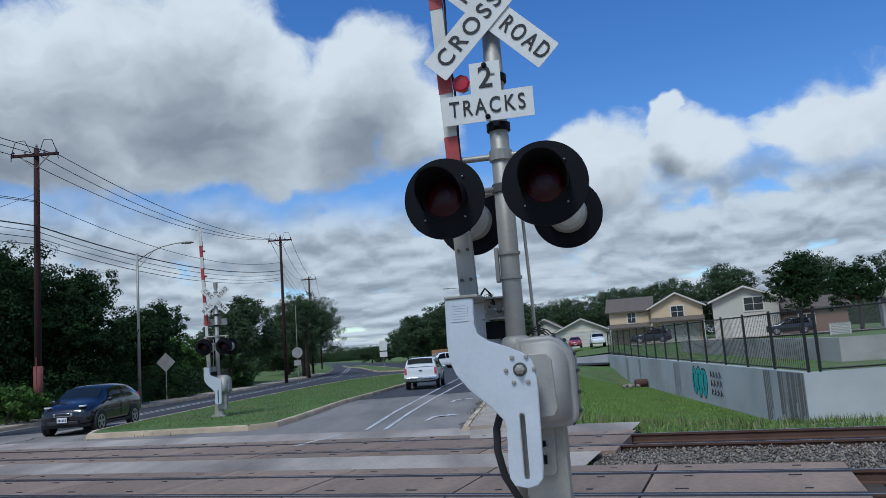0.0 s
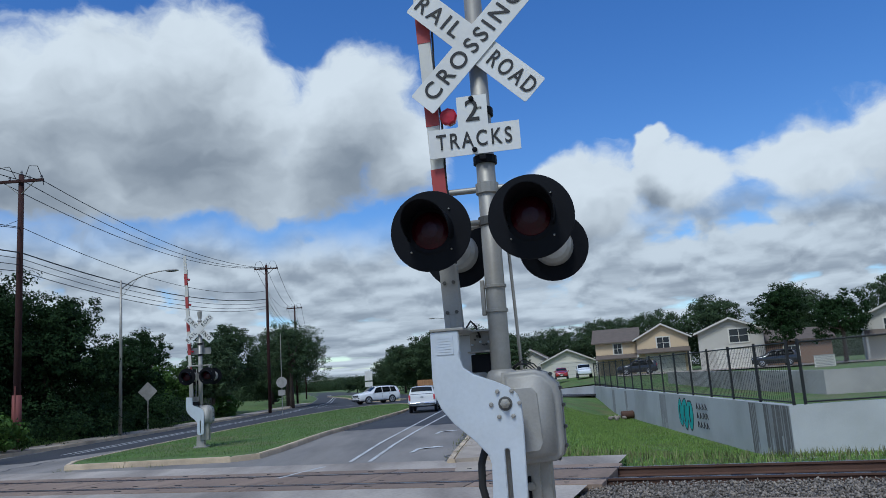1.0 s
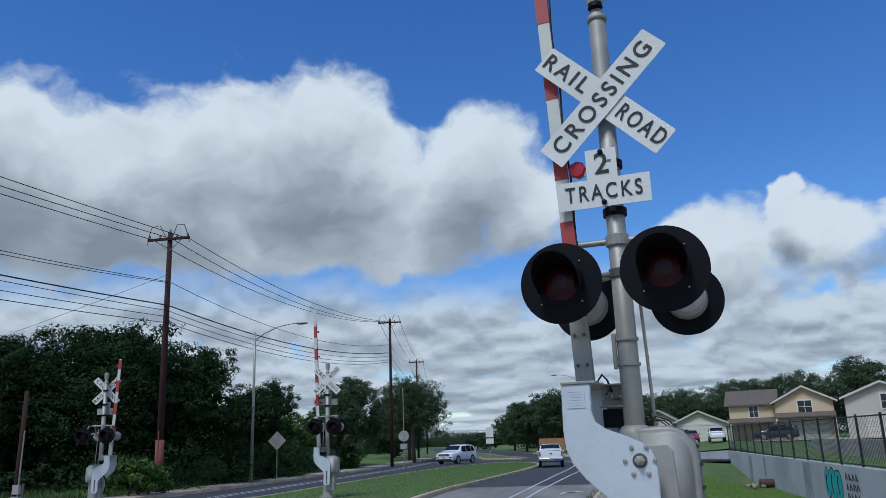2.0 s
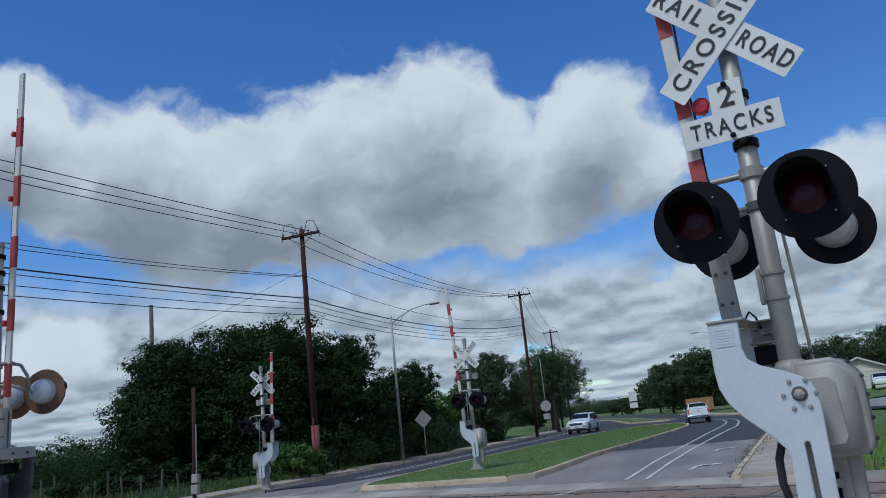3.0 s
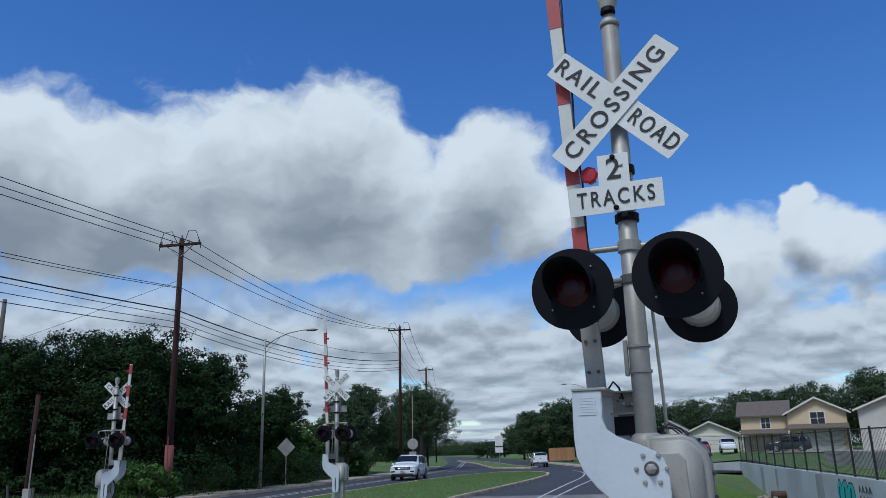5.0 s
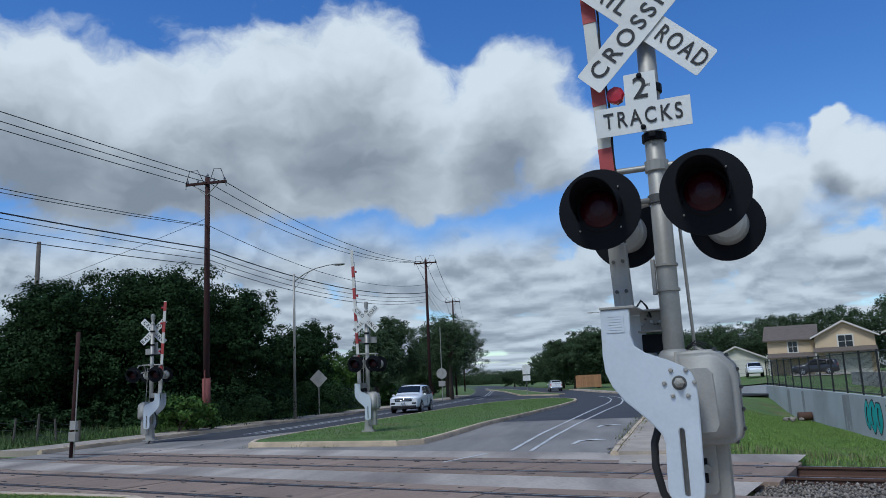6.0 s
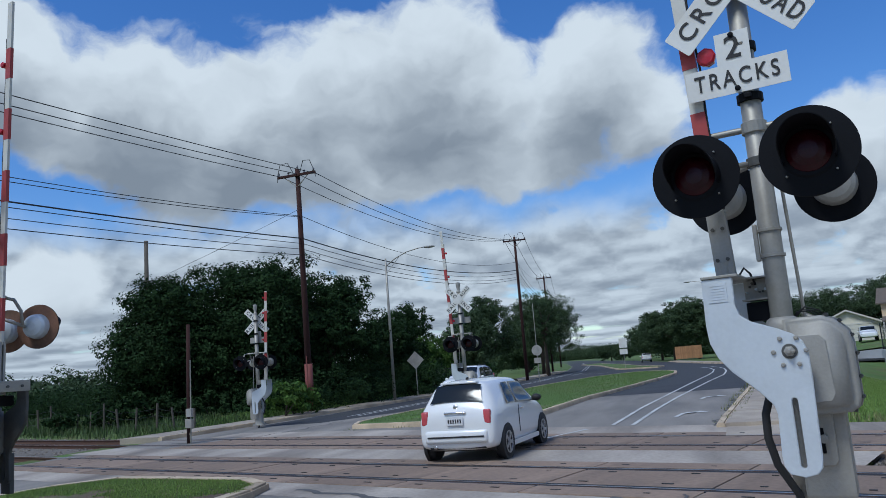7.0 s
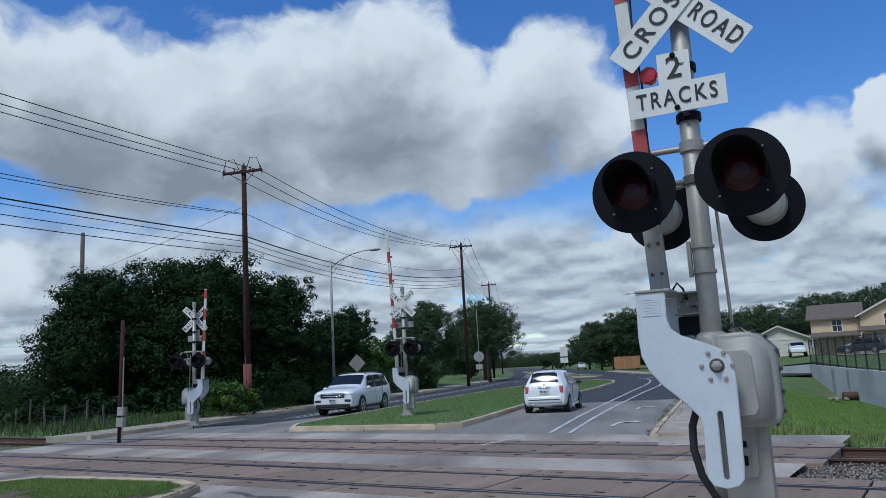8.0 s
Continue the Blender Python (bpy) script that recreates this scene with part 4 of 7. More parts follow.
    if rusty:
        part("tray_beam", box((-0.44 * s, -0.08, 2.1), (0.035, 0.74, 0.13), 0.006), M_STEEL, top, "grey steel beam carrying the arm")
        for k in range(4):
            part("beam_bolt", tube([(-0.455 * s, -0.36 + 0.18 * k, 2.1), (-0.475 * s, -0.36 + 0.18 * k, 2.1)], 0.018, 6), M_SHADED, top)
        part("counterweight", box((0.05 * s, 0.3, 1.02), (0.2, 0.06, 0.5), 0.01), M_SHADED, top, "dark iron counterweight")
    # arm clamp and the striped arm, a little off the vertical
    clamp = box((0, 0, 0.24), (0.13, 0.03, 0.5), 0.006)
    bm_box(clamp, (0, 0.05, 0.24), (0.13, 0.03, 0.5), None, 0.006)
    bm_tube(clamp, [(0, 0.02, -0.02), (0, 0.02, 0.12)], 0.045, 12)
    lean = pose(-0.315 * s, -0.05, 2.17, 0, -bar_lean * s, 0)
    bmesh.ops.transform(clamp, matrix=lean, verts=clamp.verts)
    cl = part("arm_clamp", clamp, M_CASE, top, "aluminium arm clamp")
    for bx in (-0.034, 0.034):
        for bz in (0.14, 0.36):
            bm = bm_spin(bmesh.new(), [(0.014, 0), (0.014, 0.012)], 6, lean @ pose(bx, -0.016, bz, 90, 0, 0))
            part("clamp_bolt", bm, M_SHADED, cl)
    arm = part("gate_arm", box((0, 0.025, 0.45 + arm_len / 2), (0.1, 0.035, arm_len), 0.006, None), M_WHITE_BAND, top, "gate arm striped red and white")
    arm.matrix_basis = lean
    zz = first
    while zz < arm_len + 0.2:
        h = min(stripe, arm_len + 0.42 - zz)
        r = part("red_stripe", box((0, 0.025, zz + h / 2), (0.104, 0.042, h)), M_RED, arm, "red reflective band")
        zz += 2 * stripe
    cable = bmesh.new()
    bm_tube(cable, [(0.062 * s + 0.008 * math.sin(i * 0.9), 0.02, 0.5 + i * 0.12) for i in range(int(arm_len / 0.13))], 0.009, 6)
    part("arm_cable", cable, M_RUBBER, arm, "black lamp cable")
    for zz in (1.63, arm_len - 0.4) if s > 0 and not both else (1.55, 3.2, arm_len - 0.4):
        g = 1.0 if s > 0 and not both else 0.6
        lamp = bm_spin(bmesh.new(), [(0.04 * g, -0.05), (0.06 * g, -0.035), (0.07 * g, 0.03), (0.054 * g, 0.04), (0.01, 0.045)], 8, pose((0.06 + 0.07 * g) * s, 0.02, zz, 90, 0, 0))
        part("arm_lamp", lamp, M_REFLECT, arm, "small red arm lamp, unlit")
    # cables to the ground
    part("cable", tube([(0.0, -0.1, 1.55), (-0.1 * s, -0.22, 1.42), (-0.155 * s, -0.25, 1.25), (-0.16 * s, -0.25, 1.1), (-0.13 * s, -0.2, 0.92), (-0.04 * s, -0.1, 0.72), (0.02 * s, 0.12, 0.3)], 0.026, 10), M_RUBBER, top, "thick black cable", True)
    if rusty:
        part("conduit", tube([(0.0, -0.1, 1.1), (-0.08 * s, -0.14, 0.9), (-0.12 * s, -0.14, 0.7), (-0.12 * s, -0.12, 0.45)], 0.028, 10), M_ORANGE, top, "orange corrugated conduit", True)
    part("stay_rod", tube([(0.1, 0.12, 3.1), (0.13, 0.16, 1.86)], 0.012, 8), M_STEEL, top)
    if drop:
        for ob in top.children:
            if ob not in before:
                ob.matrix_basis = Matrix.Translation((0, 0, -drop)) @ ob.matrix_basis
    return top


SIGN_TURN = -12
crossing_signal(pose(0.483, 5.58, 0.0, 0, 0, SIGN_TURN), "railway crossing signal with crossbuck, black flashers and raised striped gate", 1, stripe=0.343, first=0.895)
crossing_signal(pose(-8.6, 7.35, 0.135, 0, 0, -13), "railway crossing signal on the bare median, rusty discs, raised gate", -1, rusty=True, mast_top=4.5, arm_len=4.5, drop=0.33)
crossing_signal(pose(-8.15, 26.9, 0.135, 0, 0, 183), "railway crossing signal on the grass median, lettered on both sides", -1, both=True, mast_top=4.3, arm_len=4.5, drop=0.45, cross_drop=0.3)
crossing_signal(pose(-16.4, 26.3, 0.1, 0, 0, 192), "railway crossing signal beside the dark trees, gate raised", 1, both=True, mast_top=4.3, arm_len=3.0, drop=0.45, cross_drop=0.3)


# ---- poles and wires ----
def catenary(a, b, sag, n=14):
    a, b = Vector(a), Vector(b)
    return [a.lerp(b, i / n) - Vector((0, 0, 4 * sag * (i / n) * (1 - i / n))) for i in range(n + 1)]


def utility_pole(x, y, z0, z1, label, guard=False, arm=True, material=M_POLE, r=0.17, lean=0.0):
    p = thing("utility_pole", pose(x, y, z0, 0, lean, 0), label, "utility pole", "utility poles")
    h = z1 - z0
    part("pole", tube([(0, 0, -0.3), (0, 0, h * 0.5), (0, 0, h)], [r, r * 0.86, r * 0.7], 14), material, p, "", True)
    if guard:
        part("pole_guard", tube([(0, 0, 0.2), (0, 0, 2.2)], r + 0.03, 14), M_GUARD, p, "red-brown guard round the pole foot", True)
        part("riser_pipe", tube([(0.02, -r - 0.02, 0.0), (0.02, -r - 0.02, 2.6)], 0.03, 8), M_GUARD, p)
    if arm:
        part("crossarm", box((0, -0.15, h - 0.35), (2.2, 0.1, 0.13), 0.01), material, p)
        for dx in (-1.0, -0.45, 0.45, 1.0):
            part("insulator", bm_spin(bmesh.new(), [(0.02, 0), (0.06, 0.02), (0.04, 0.08), (0.065, 0.1), (0.03, 0.18)], 10, pose(dx, -0.15, h - 0.29)), M_PORCELAIN, p)
        part("insulator", bm_spin(bmesh.new(), [(0.02, 0), (0.06, 0.02), (0.04, 0.08), (0.065, 0.1), (0.03, 0.2)], 10, pose(0, 0, h)), M_PORCELAIN, p)
        for sx in (-1, 1):
            part("jumper_loop", tube([(0.2 * sx, -0.1, h - 0.2), (0.45 * sx, -0.2, h + 0.35), (0.85 * sx, -0.25, h + 0.3), (1.05 * sx, -0.2, h - 0.25), (1.1 * sx, -0.15, h - 0.6)], 0.018, 6), M_WIRE, p)
            part("arm_brace", tube([(0.7 * sx, -0.15, h - 0.38), (0.05 * sx, -0.1, h - 0.95)], 0.022, 6), M_STEEL, p)
    return p


utility_pole(-18.45, 34.35, 0.25, 12.5, "tall dark creosoted utility pole with crossarm and red foot guard", guard=True, lean=-0.4)
utility_pole(-15.1, 70.3, 0.2, 13.5, "dark wooden utility pole with crossarm beside the road", r=0.16)
utility_pole(-19.75, 110.1, 0.2, 13.9, "far wooden utility pole with crossarm beside the road", r=0.16)
utility_pole(-26.0, 155.0, 0.2, 13.6, "far wooden utility pole beyond the trees", r=0.16)
utility_pole(-37.9, 46.5, 0.2, 12.8, "grey wooden pole behind the large trees", arm=False, material=M_POLE_GREY, r=0.2)
utility_pole(-26.0, 0.0, 0.0, 13.0, "wooden utility pole with crossarm beside the road", r=0.17)
utility_pole(-80.0, 62.0, 0.0, 9.0, "bare grey pole behind far trees", arm=False, material=M_POLE_GREY, r=0.16)


def line(name, pts, sag, r, label, more=0.45):
    bm = bmesh.new()
    for k, (a, b) in enumerate(zip(pts, pts[1:])):
        bm_tube(bm, catenary(a, b, sag + (more if k else 0.0)), r, 5, caps=False)
    tagged(part(name, bm, M_WIRE), label, "wire", "overhead wires")


P0, P1, P2, P3, P4 = (-26.0, 0.0), (-18.45, 34.35), (-15.1, 70.3), (-19.75, 110.1), (-26.0, 155.0)
for dx, dz in ((-1.0, 0.05), (0.0, 0.05), (1.0, -0.05)):
    line("overhead_wire", [(P0[0] + dx, P0[1], 12.25 + dz), (P1[0] + dx, P1[1], 12.15 + dz), (P2[0] + dx, P2[1], 13.25 + dz), (P3[0] + dx, P3[1], 13.65 + dz), (P4[0] + dx, P4[1], 13.35 + dz)], 0.34 - 0.08 * abs(dx), 0.018, "thin bare overhead power wire", 0.85)
for z, up, r, sag, more, lab in ((10.0, 1.1, 0.015, 0.68, 0.5, "thin black overhead wire between poles"), (9.95, None, 0.015, 0.8, 0.0, "thin black overhead wire ending at the tall pole"), (8.83, 1.5, 0.03, 0.37, 0.5, "thick black overhead cable"), (8.56, 1.45, 0.016, 0.3, 0.6, "thin black overhead cable between poles"), (8.27, 1.4, 0.016, 0.4, 0.5, "thin black overhead cable between poles"), (7.97, 1.5, 0.018, 0.46, 0.45, "thin black overhead cable between poles")):
    run = [(P0[0], P0[1], z + 0.02), (P1[0], P1[1], z)]
    if up is not None:
        run += [(P2[0], P2[1], z + up), (P3[0], P3[1], z + up + 0.5), (P4[0], P4[1], z + up + 0.3)]
    line("overhead_wire", run, sag, r, lab, more)
line("guy_wire", [(P1[0], P1[1], 10.4), (-28, 33, 7)], 0.05, 0.01, "thin steel guy wire from the pole")


def street_lamp(x, y, h, dx, label):
    p = thing("street_lamp", pose(x, y, 0.2), label, "street lamp", "street lamps")
    part("pole", tube([(0, 0, -0.2), (0, 0, h * 0.6), (0, 0, h)], [0.095, 0.075, 0.055], 12), M_STEEL, p, "", True)
    part("arm", tube([(0, 0, h - 0.45), (dx * 0.25, 0, h - 0.05), (dx * 0.55, 0, h + 0.25), (dx * 0.85, 0, h + 0.38), (dx, 0, h + 0.4)], 0.03, 8), M_STEEL, p, "", True)
    part("brace", tube([(0, 0, h - 0.9), (dx * 0.35, 0, h + 0.02)], 0.015, 6), M_STEEL, p)
    bm = bm_spin(bmesh.new(), [(0.03, -0.05), (0.13, 0.05), (0.17, 0.25), (0.15, 0.5), (0.04, 0.68)], 14, pose(dx, 0, h + 0.38, 0, 90 if dx > 0 else -90, 0) @ Matrix.Diagonal((0.45, 1, 1, 1)))
    part("lamp_head", bm, M_CASE, p, "grey cobra-head lantern, unlit", True)
    return p


street_lamp(-16.75, 41.3, 8.15, 2.45, "galvanised street lamp with a curved arm beside the kerb")
street_lamp(2.7, 88, 8.4, -2.4, "far street lamp with a curved arm")


def sign_post(name, x, y, z0, h, label, category, plates):
    p = thing(name, pose(x, y, z0), label, category, "road signs")
    part("post", tube([(0, 0, -0.2), (0, 0, h)], 0.03, 8), M_STEEL, p)
    for nm, bm, material, lab in plates:
        part(nm, bm, material, p, lab)
    return p


sq = 0.46
sign_post("road_sign", -16.75, 45.2, 0.2, 2.6, "back of a diamond road sign on a steel post", "road sign",
          [("plate", prism([(0, 2.15 - sq - 0.1), (sq + 0.1, 2.15), (0, 2.15 + sq + 0.1), (-sq - 0.1, 2.15)], 0.008, pose(0, -0.04, 0, 0, 0, 0)), M_CASE, "bare metal back of a diamond plate")])
disc = [(0.42 * math.cos(2 * math.pi * k / 24), 2.45 + 0.42 * math.sin(2 * math.pi * k / 24)) for k in range(24)]
sign_post("road_sign", -12.1, 60.8, 0.1, 6.2, "round sign back with a small plate on a tall post", "road sign",
          [("plate", prism(disc, 0.008, pose(0, -0.04, 0)), M_CASE, "bare metal back of a round plate"), ("lower_plate", box((0, -0.04, 1.65), (0.55, 0.008, 0.42)), M_CASE, "small metal plate back")])
sign_post("road_sign", -8.0, 92, 0.1, 3.6, "white rectangular sign on a post in the median", "road sign",
          [("plate", box((0, -0.04, 2.9), (0.9, 0.01, 1.1)), M_SIGN, "white plate"), ("lower_plate", box((0, -0.04, 1.9), (0.9, 0.01, 0.6)), M_SIGN, "white plate")])


def marker_post():
    p = thing("wooden_post", pose(-15.6, 20.85, 0.0, 0, 1.0, 0), "slim brown wooden post with a grey meter box and conduit", "post")
    part("pole", tube([(0, 0, -0.3), (0, 0, 3.75)], [0.075, 0.06], 10), M_POLE, p, "", True)
    part("conduit", tube([(0.09, -0.03, 0.0), (0.09, -0.03, 2.6)], 0.02, 6), M_STEEL, p)
    part("meter_box", box((0.08, -0.08, 0.95), (0.2, 0.12, 0.26), 0.01), M_CASE, p, "small grey meter box")
    part("lower_box", box((0.08, -0.08, 0.62), (0.24, 0.14, 0.28), 0.01), M_STEEL, p, "grey box")


marker_post()


# ---- retaining wall, yard and fence on the right ----
W0, W1 = Vector((9.89, 21.87, 0)), Vector((12.5, 61.7, 0))
WR = W0 + U * 26


def wall_run(a, b, z0, za, zb, thick, inward, name, material, label, n):
    d = (b - a).normalized()
    side = Vector((-d.y, d.x, 0)) * inward
    top = thing(name, pose(0, 0, 0), label, "wall", kind="structure")
    for i in range(n):
        p, q = a.lerp(b, i / n), a.lerp(b, (i + 1) / n) - d * 0.015
        z1, z2 = za + (zb - za) * i / n, za + (zb - za) * (i + 1) / n
        bm = bmesh.new()
        vs = [bm.verts.new(v) for v in ((p.x, p.y, z0), (q.x, q.y, z0), (q.x + side.x * thick, q.y + side.y * thick, z0), (p.x + side.x * thick, p.y + side.y * thick, z0),
                                        (p.x, p.y, z1), (q.x, q.y, z2), (q.x + side.x * thick, q.y + side.y * thick, z2), (p.x + side.x * thick, p.y + side.y * thick, z1))]
        for f in ((0, 3, 2, 1), (4, 5, 6, 7), (0, 1, 5, 4), (1, 2, 6, 5), (2, 3, 7, 6), (3, 0, 4, 7)):
            bm.faces.new([vs[k] for k in f])
        bmesh.ops.recalc_face_normals(bm, faces=bm.faces)
        part("wall_panel", bm, material, top)
    return top


wall_run(W0, W1, -1.6, 0.48, 0.62, 0.3, -1, "wall_swale", M_WALL, "pale painted concrete retaining wall along a grassy swale", 7)
wall_run(W0, WR, -1.6, 0.48, 0.9, 0.3, 1, "wall_tracks", M_WALL, "pale painted concrete retaining wall beside the tracks", 5)


def wall_stains():
    d, n = (W1 - W0).normalized(), Vector((-1, 0.0655, 0)).normalized()
    rnd = random.Random(21)
    for a, b, count in ((0.03, 2.1, 26), (2.75, 3.4, 9), (15.2, 16.5, 12), (25.5, 26.2, 6), (30.0, 31.0, 6)):
        for k in range(count):
            s0, s1 = a + (b - a) * k / count, a + (b - a) * (k + 1) / count - 0.002
            p, q = W0 + d * s0, W0 + d * s1
            end = -1.3 if rnd.random() < 0.7 else rnd.uniform(-1.2, -0.3)
            bm = bmesh.new()
            vs = [bm.verts.new((v.x + n.x * 0.004, v.y, z)) for v, z in ((p, end), (q, end), (q, 0.465), (p, 0.465))]
            bm.faces.new(vs)
            bmesh.ops.recalc_face_normals(bm, faces=bm.faces)
            tagged(part("wall_stain", bm, M_WALL_DARK if rnd.random() < (0.62 if a < 5 else 0.0) else M_WALL_MID), "dark water stain running down the wall", "stain", kind="structure")


wall_stains()


def graffiti():
    d = (W1 - W0).normalized()
    top = thing("graffiti", pose(0, 0, 0), "teal bubble tag with black scribble on the wall", "graffiti", kind="structure")
    n = Vector((-d.y, d.x, 0))

    def q(s, z, off):
        p = W0 + d * s + n * off
        return (p.x, p.y, z)
    s0, zc = 10.9, -0.25
    for k, (ds, w, h) in enumerate(((0.0, 0.75, 1.15), (0.85, 0.75, 1.2), (1.6, 0.6, 1.1))):
        ring = [(s0 + ds + w * 0.62 * math.cos(a), zc + h * 0.5 * math.sin(a) * (1 + 0.12 * math.sin(3 * a + k))) for a in (2 * math.pi * i / 22 for i in range(22))]
        for nm, grow, off, material in (("outline", 1.12, 0.006 + 0.0015 * k, M_SPRAY), ("letter_fill", 1.0, 0.0115 + 0.0015 * k, M_TEAL)):
            bm = bmesh.new()
            cx = sum(r[0] for r in ring) / 22
            bm.faces.new([bm.verts.new(q(cx + (a - cx) * grow, zc + (b - zc) * grow, off)) for a, b in ring])
            part(nm, bm, material, top)
        part("inner_line", tube([q(s0 + ds, zc - h * 0.3, 0.016), q(s0 + ds + 0.08, zc, 0.016), q(s0 + ds - 0.05, zc + h * 0.3, 0.016)], 0.03, 5), M_SPRAY, top)
    rng = random.Random(4)
    for row in range(3):
        for k in range(4):
            a = s0 - 1.1 - 0.42 * k
            z = 0.12 - 0.36 * row
            bm = bmesh.new()
            bm_tube(bm, [q(a, z - 0.12, 0.012), q(a - 0.05, z + 0.12, 0.012), q(a - 0.2, z + rng.uniform(-0.1, 0.1), 0.012), q(a - 0.28, z - 0.1, 0.012)], 0.018, 4)
            part("scribble_bar", bm, M_SPRAY, top)


graffiti()


def yard():
    bm = bmesh.new()
    n = Vector((0.998, -0.065, 0))
    rows = []
    for k in range(13):
        s = k / 12
        p = W0.lerp(W1, s)
        row = []
        for j in range(14):
            d = 0.28 + 130 * (j / 13) ** 2
            z = 0.44 + 0.1 * s + 0.35 * smoothstep(3, 40, d) + (0.25 * smoothstep(0.3, 1, s))
            x, y = p.x + d, p.y - (0.37 * d) * (1 - s)
            row.append(bm.verts.new((x, y, z)))
        rows.append(row)
    for y, zz in ((75, 0.85), (90, 1.0), (150, 1.2), (240, 1.2)):
        x0 = interp(RIGHT_EDGE, y) + 2.2
        rows.append([bm.verts.new((x0, y, -0.02))] + [bm.verts.new((max(x0 + 1.2 * j, W1.x + 0.3 + 130 * (j / 13) ** 2), y, zz * smoothstep(0, 3.2, j))) for j in range(1, 14)])
    for a, b in zip(rows, rows[1:]):
        for j in range(13):
            bm.faces.new((a[j], a[j + 1], b[j + 1], b[j]))
    bmesh.ops.recalc_face_normals(bm, faces=bm.faces)
    if sum(f.normal.z for f in bm.faces) < 0:
        bmesh.ops.reverse_faces(bm, faces=bm.faces)
    tagged(part("yard", bm, M_GRASS), "raised grassy yard above the retaining wall", "ground", kind="structure")
    bm = bmesh.new()
    a = [bm.verts.new(v) for v in ((20, 84, 1.02), (48, 68, 1.0), (50, 78, 1.06), (22, 95, 1.1))]
    bm.faces.new(a)
    tagged(part("driveway", bm, M_CONC), "concrete drive before the houses", "pavement", kind="structure")


yard()
YC = Vector((13.6, 27.0, 0))
wall_run(YC, Vector((15.0, 50.0, 0)), -0.2, 1.3, 1.4, 0.3, -1, "wall_yard", M_WALL_GREY, "low grey concrete garden wall behind the fence", 6)
wall_run(YC, YC + U * 30, -0.2, 1.3, 1.5, 0.3, 1, "wall_yard", M_WALL_GREY, "low grey concrete garden wall behind the fence", 6)
wall_run(W1, Vector((6.4, 75.0, 0)), -1.3, 0.66, 0.1, 0.25, -1, "wall_wing", M_WALL, "concrete wing wall falling towards the road", 5)


def fence(a, b, za, zb, n, height, label, mesh_wire=False):
    top = thing("fence", pose(0, 0, 0), label, "fence", "fences")
    a, b = Vector(a), Vector(b)
    d = (b - a).normalized()
    for i in range(n + 1):
        p = a.lerp(b, i / n)
        z = za + (zb - za) * i / n
        part("post", box((p.x, p.y, z + height / 2), (0.07, 0.07, height + 0.06), 0.005), M_IRON, top)
    for frac in (0.04, 0.97):
        part("fence_rail", tube([(a.x, a.y, za + height * frac), (b.x, b.y, zb + height * frac)], 0.024, 6), M_IRON, top)
    bm = bmesh.new()
    if mesh_wire:
        # chain link: two families of slanting wires
        ln, step = (b - a).length, 0.11
        k = -int(height / step)
        while k * step < ln:
            for s in (1, -1):
                s0, s1 = k * step, k * step + height
                t0, t1 = max(0.0, s0), min(ln, s1)
                if t1 > t0:
                    h0, h1 = (t0 - s0), (t1 - s0)
                    if s < 0:
                        h0, h1 = height - h0, height - h1
                    pa, pb = a + d * t0, a + d * t1
                    ga, gb = za + (zb - za) * t0 / ln, za + (zb - za) * t1 / ln
                    bm_tube(bm, [(pa.x, pa.y, ga + h0), (pb.x, pb.y, gb + h1)], 0.004, 3, caps=False)
            k += 1
        part("wire_mesh", bm, M_MESH, top, "grey chain-link mesh")
    else:
        m = int((b - a).length / 0.16)
        for i in range(m):
            p = a.lerp(b, (i + 0.5) / m)
            z = za + (zb - za) * i / m
            bm_box(bm, (p.x, p.y, z + height / 2), (0.008, 0.008, height * 0.96))
        tagged(part("picket_infill", bm, M_IRON, top), kind="stuff")
    return top


fn = Vector((0.15, -0.01, 0))
fence(W0 + fn, W1 + fn, 0.49, 0.63, 15, 1.8, "black iron picket fence on top of the retaining wall")
fence(W0 + fn + U * 0.3, WR, 0.49, 0.9, 11, 1.8, "black-posted chain-link fence on the wall beside the tracks", True)


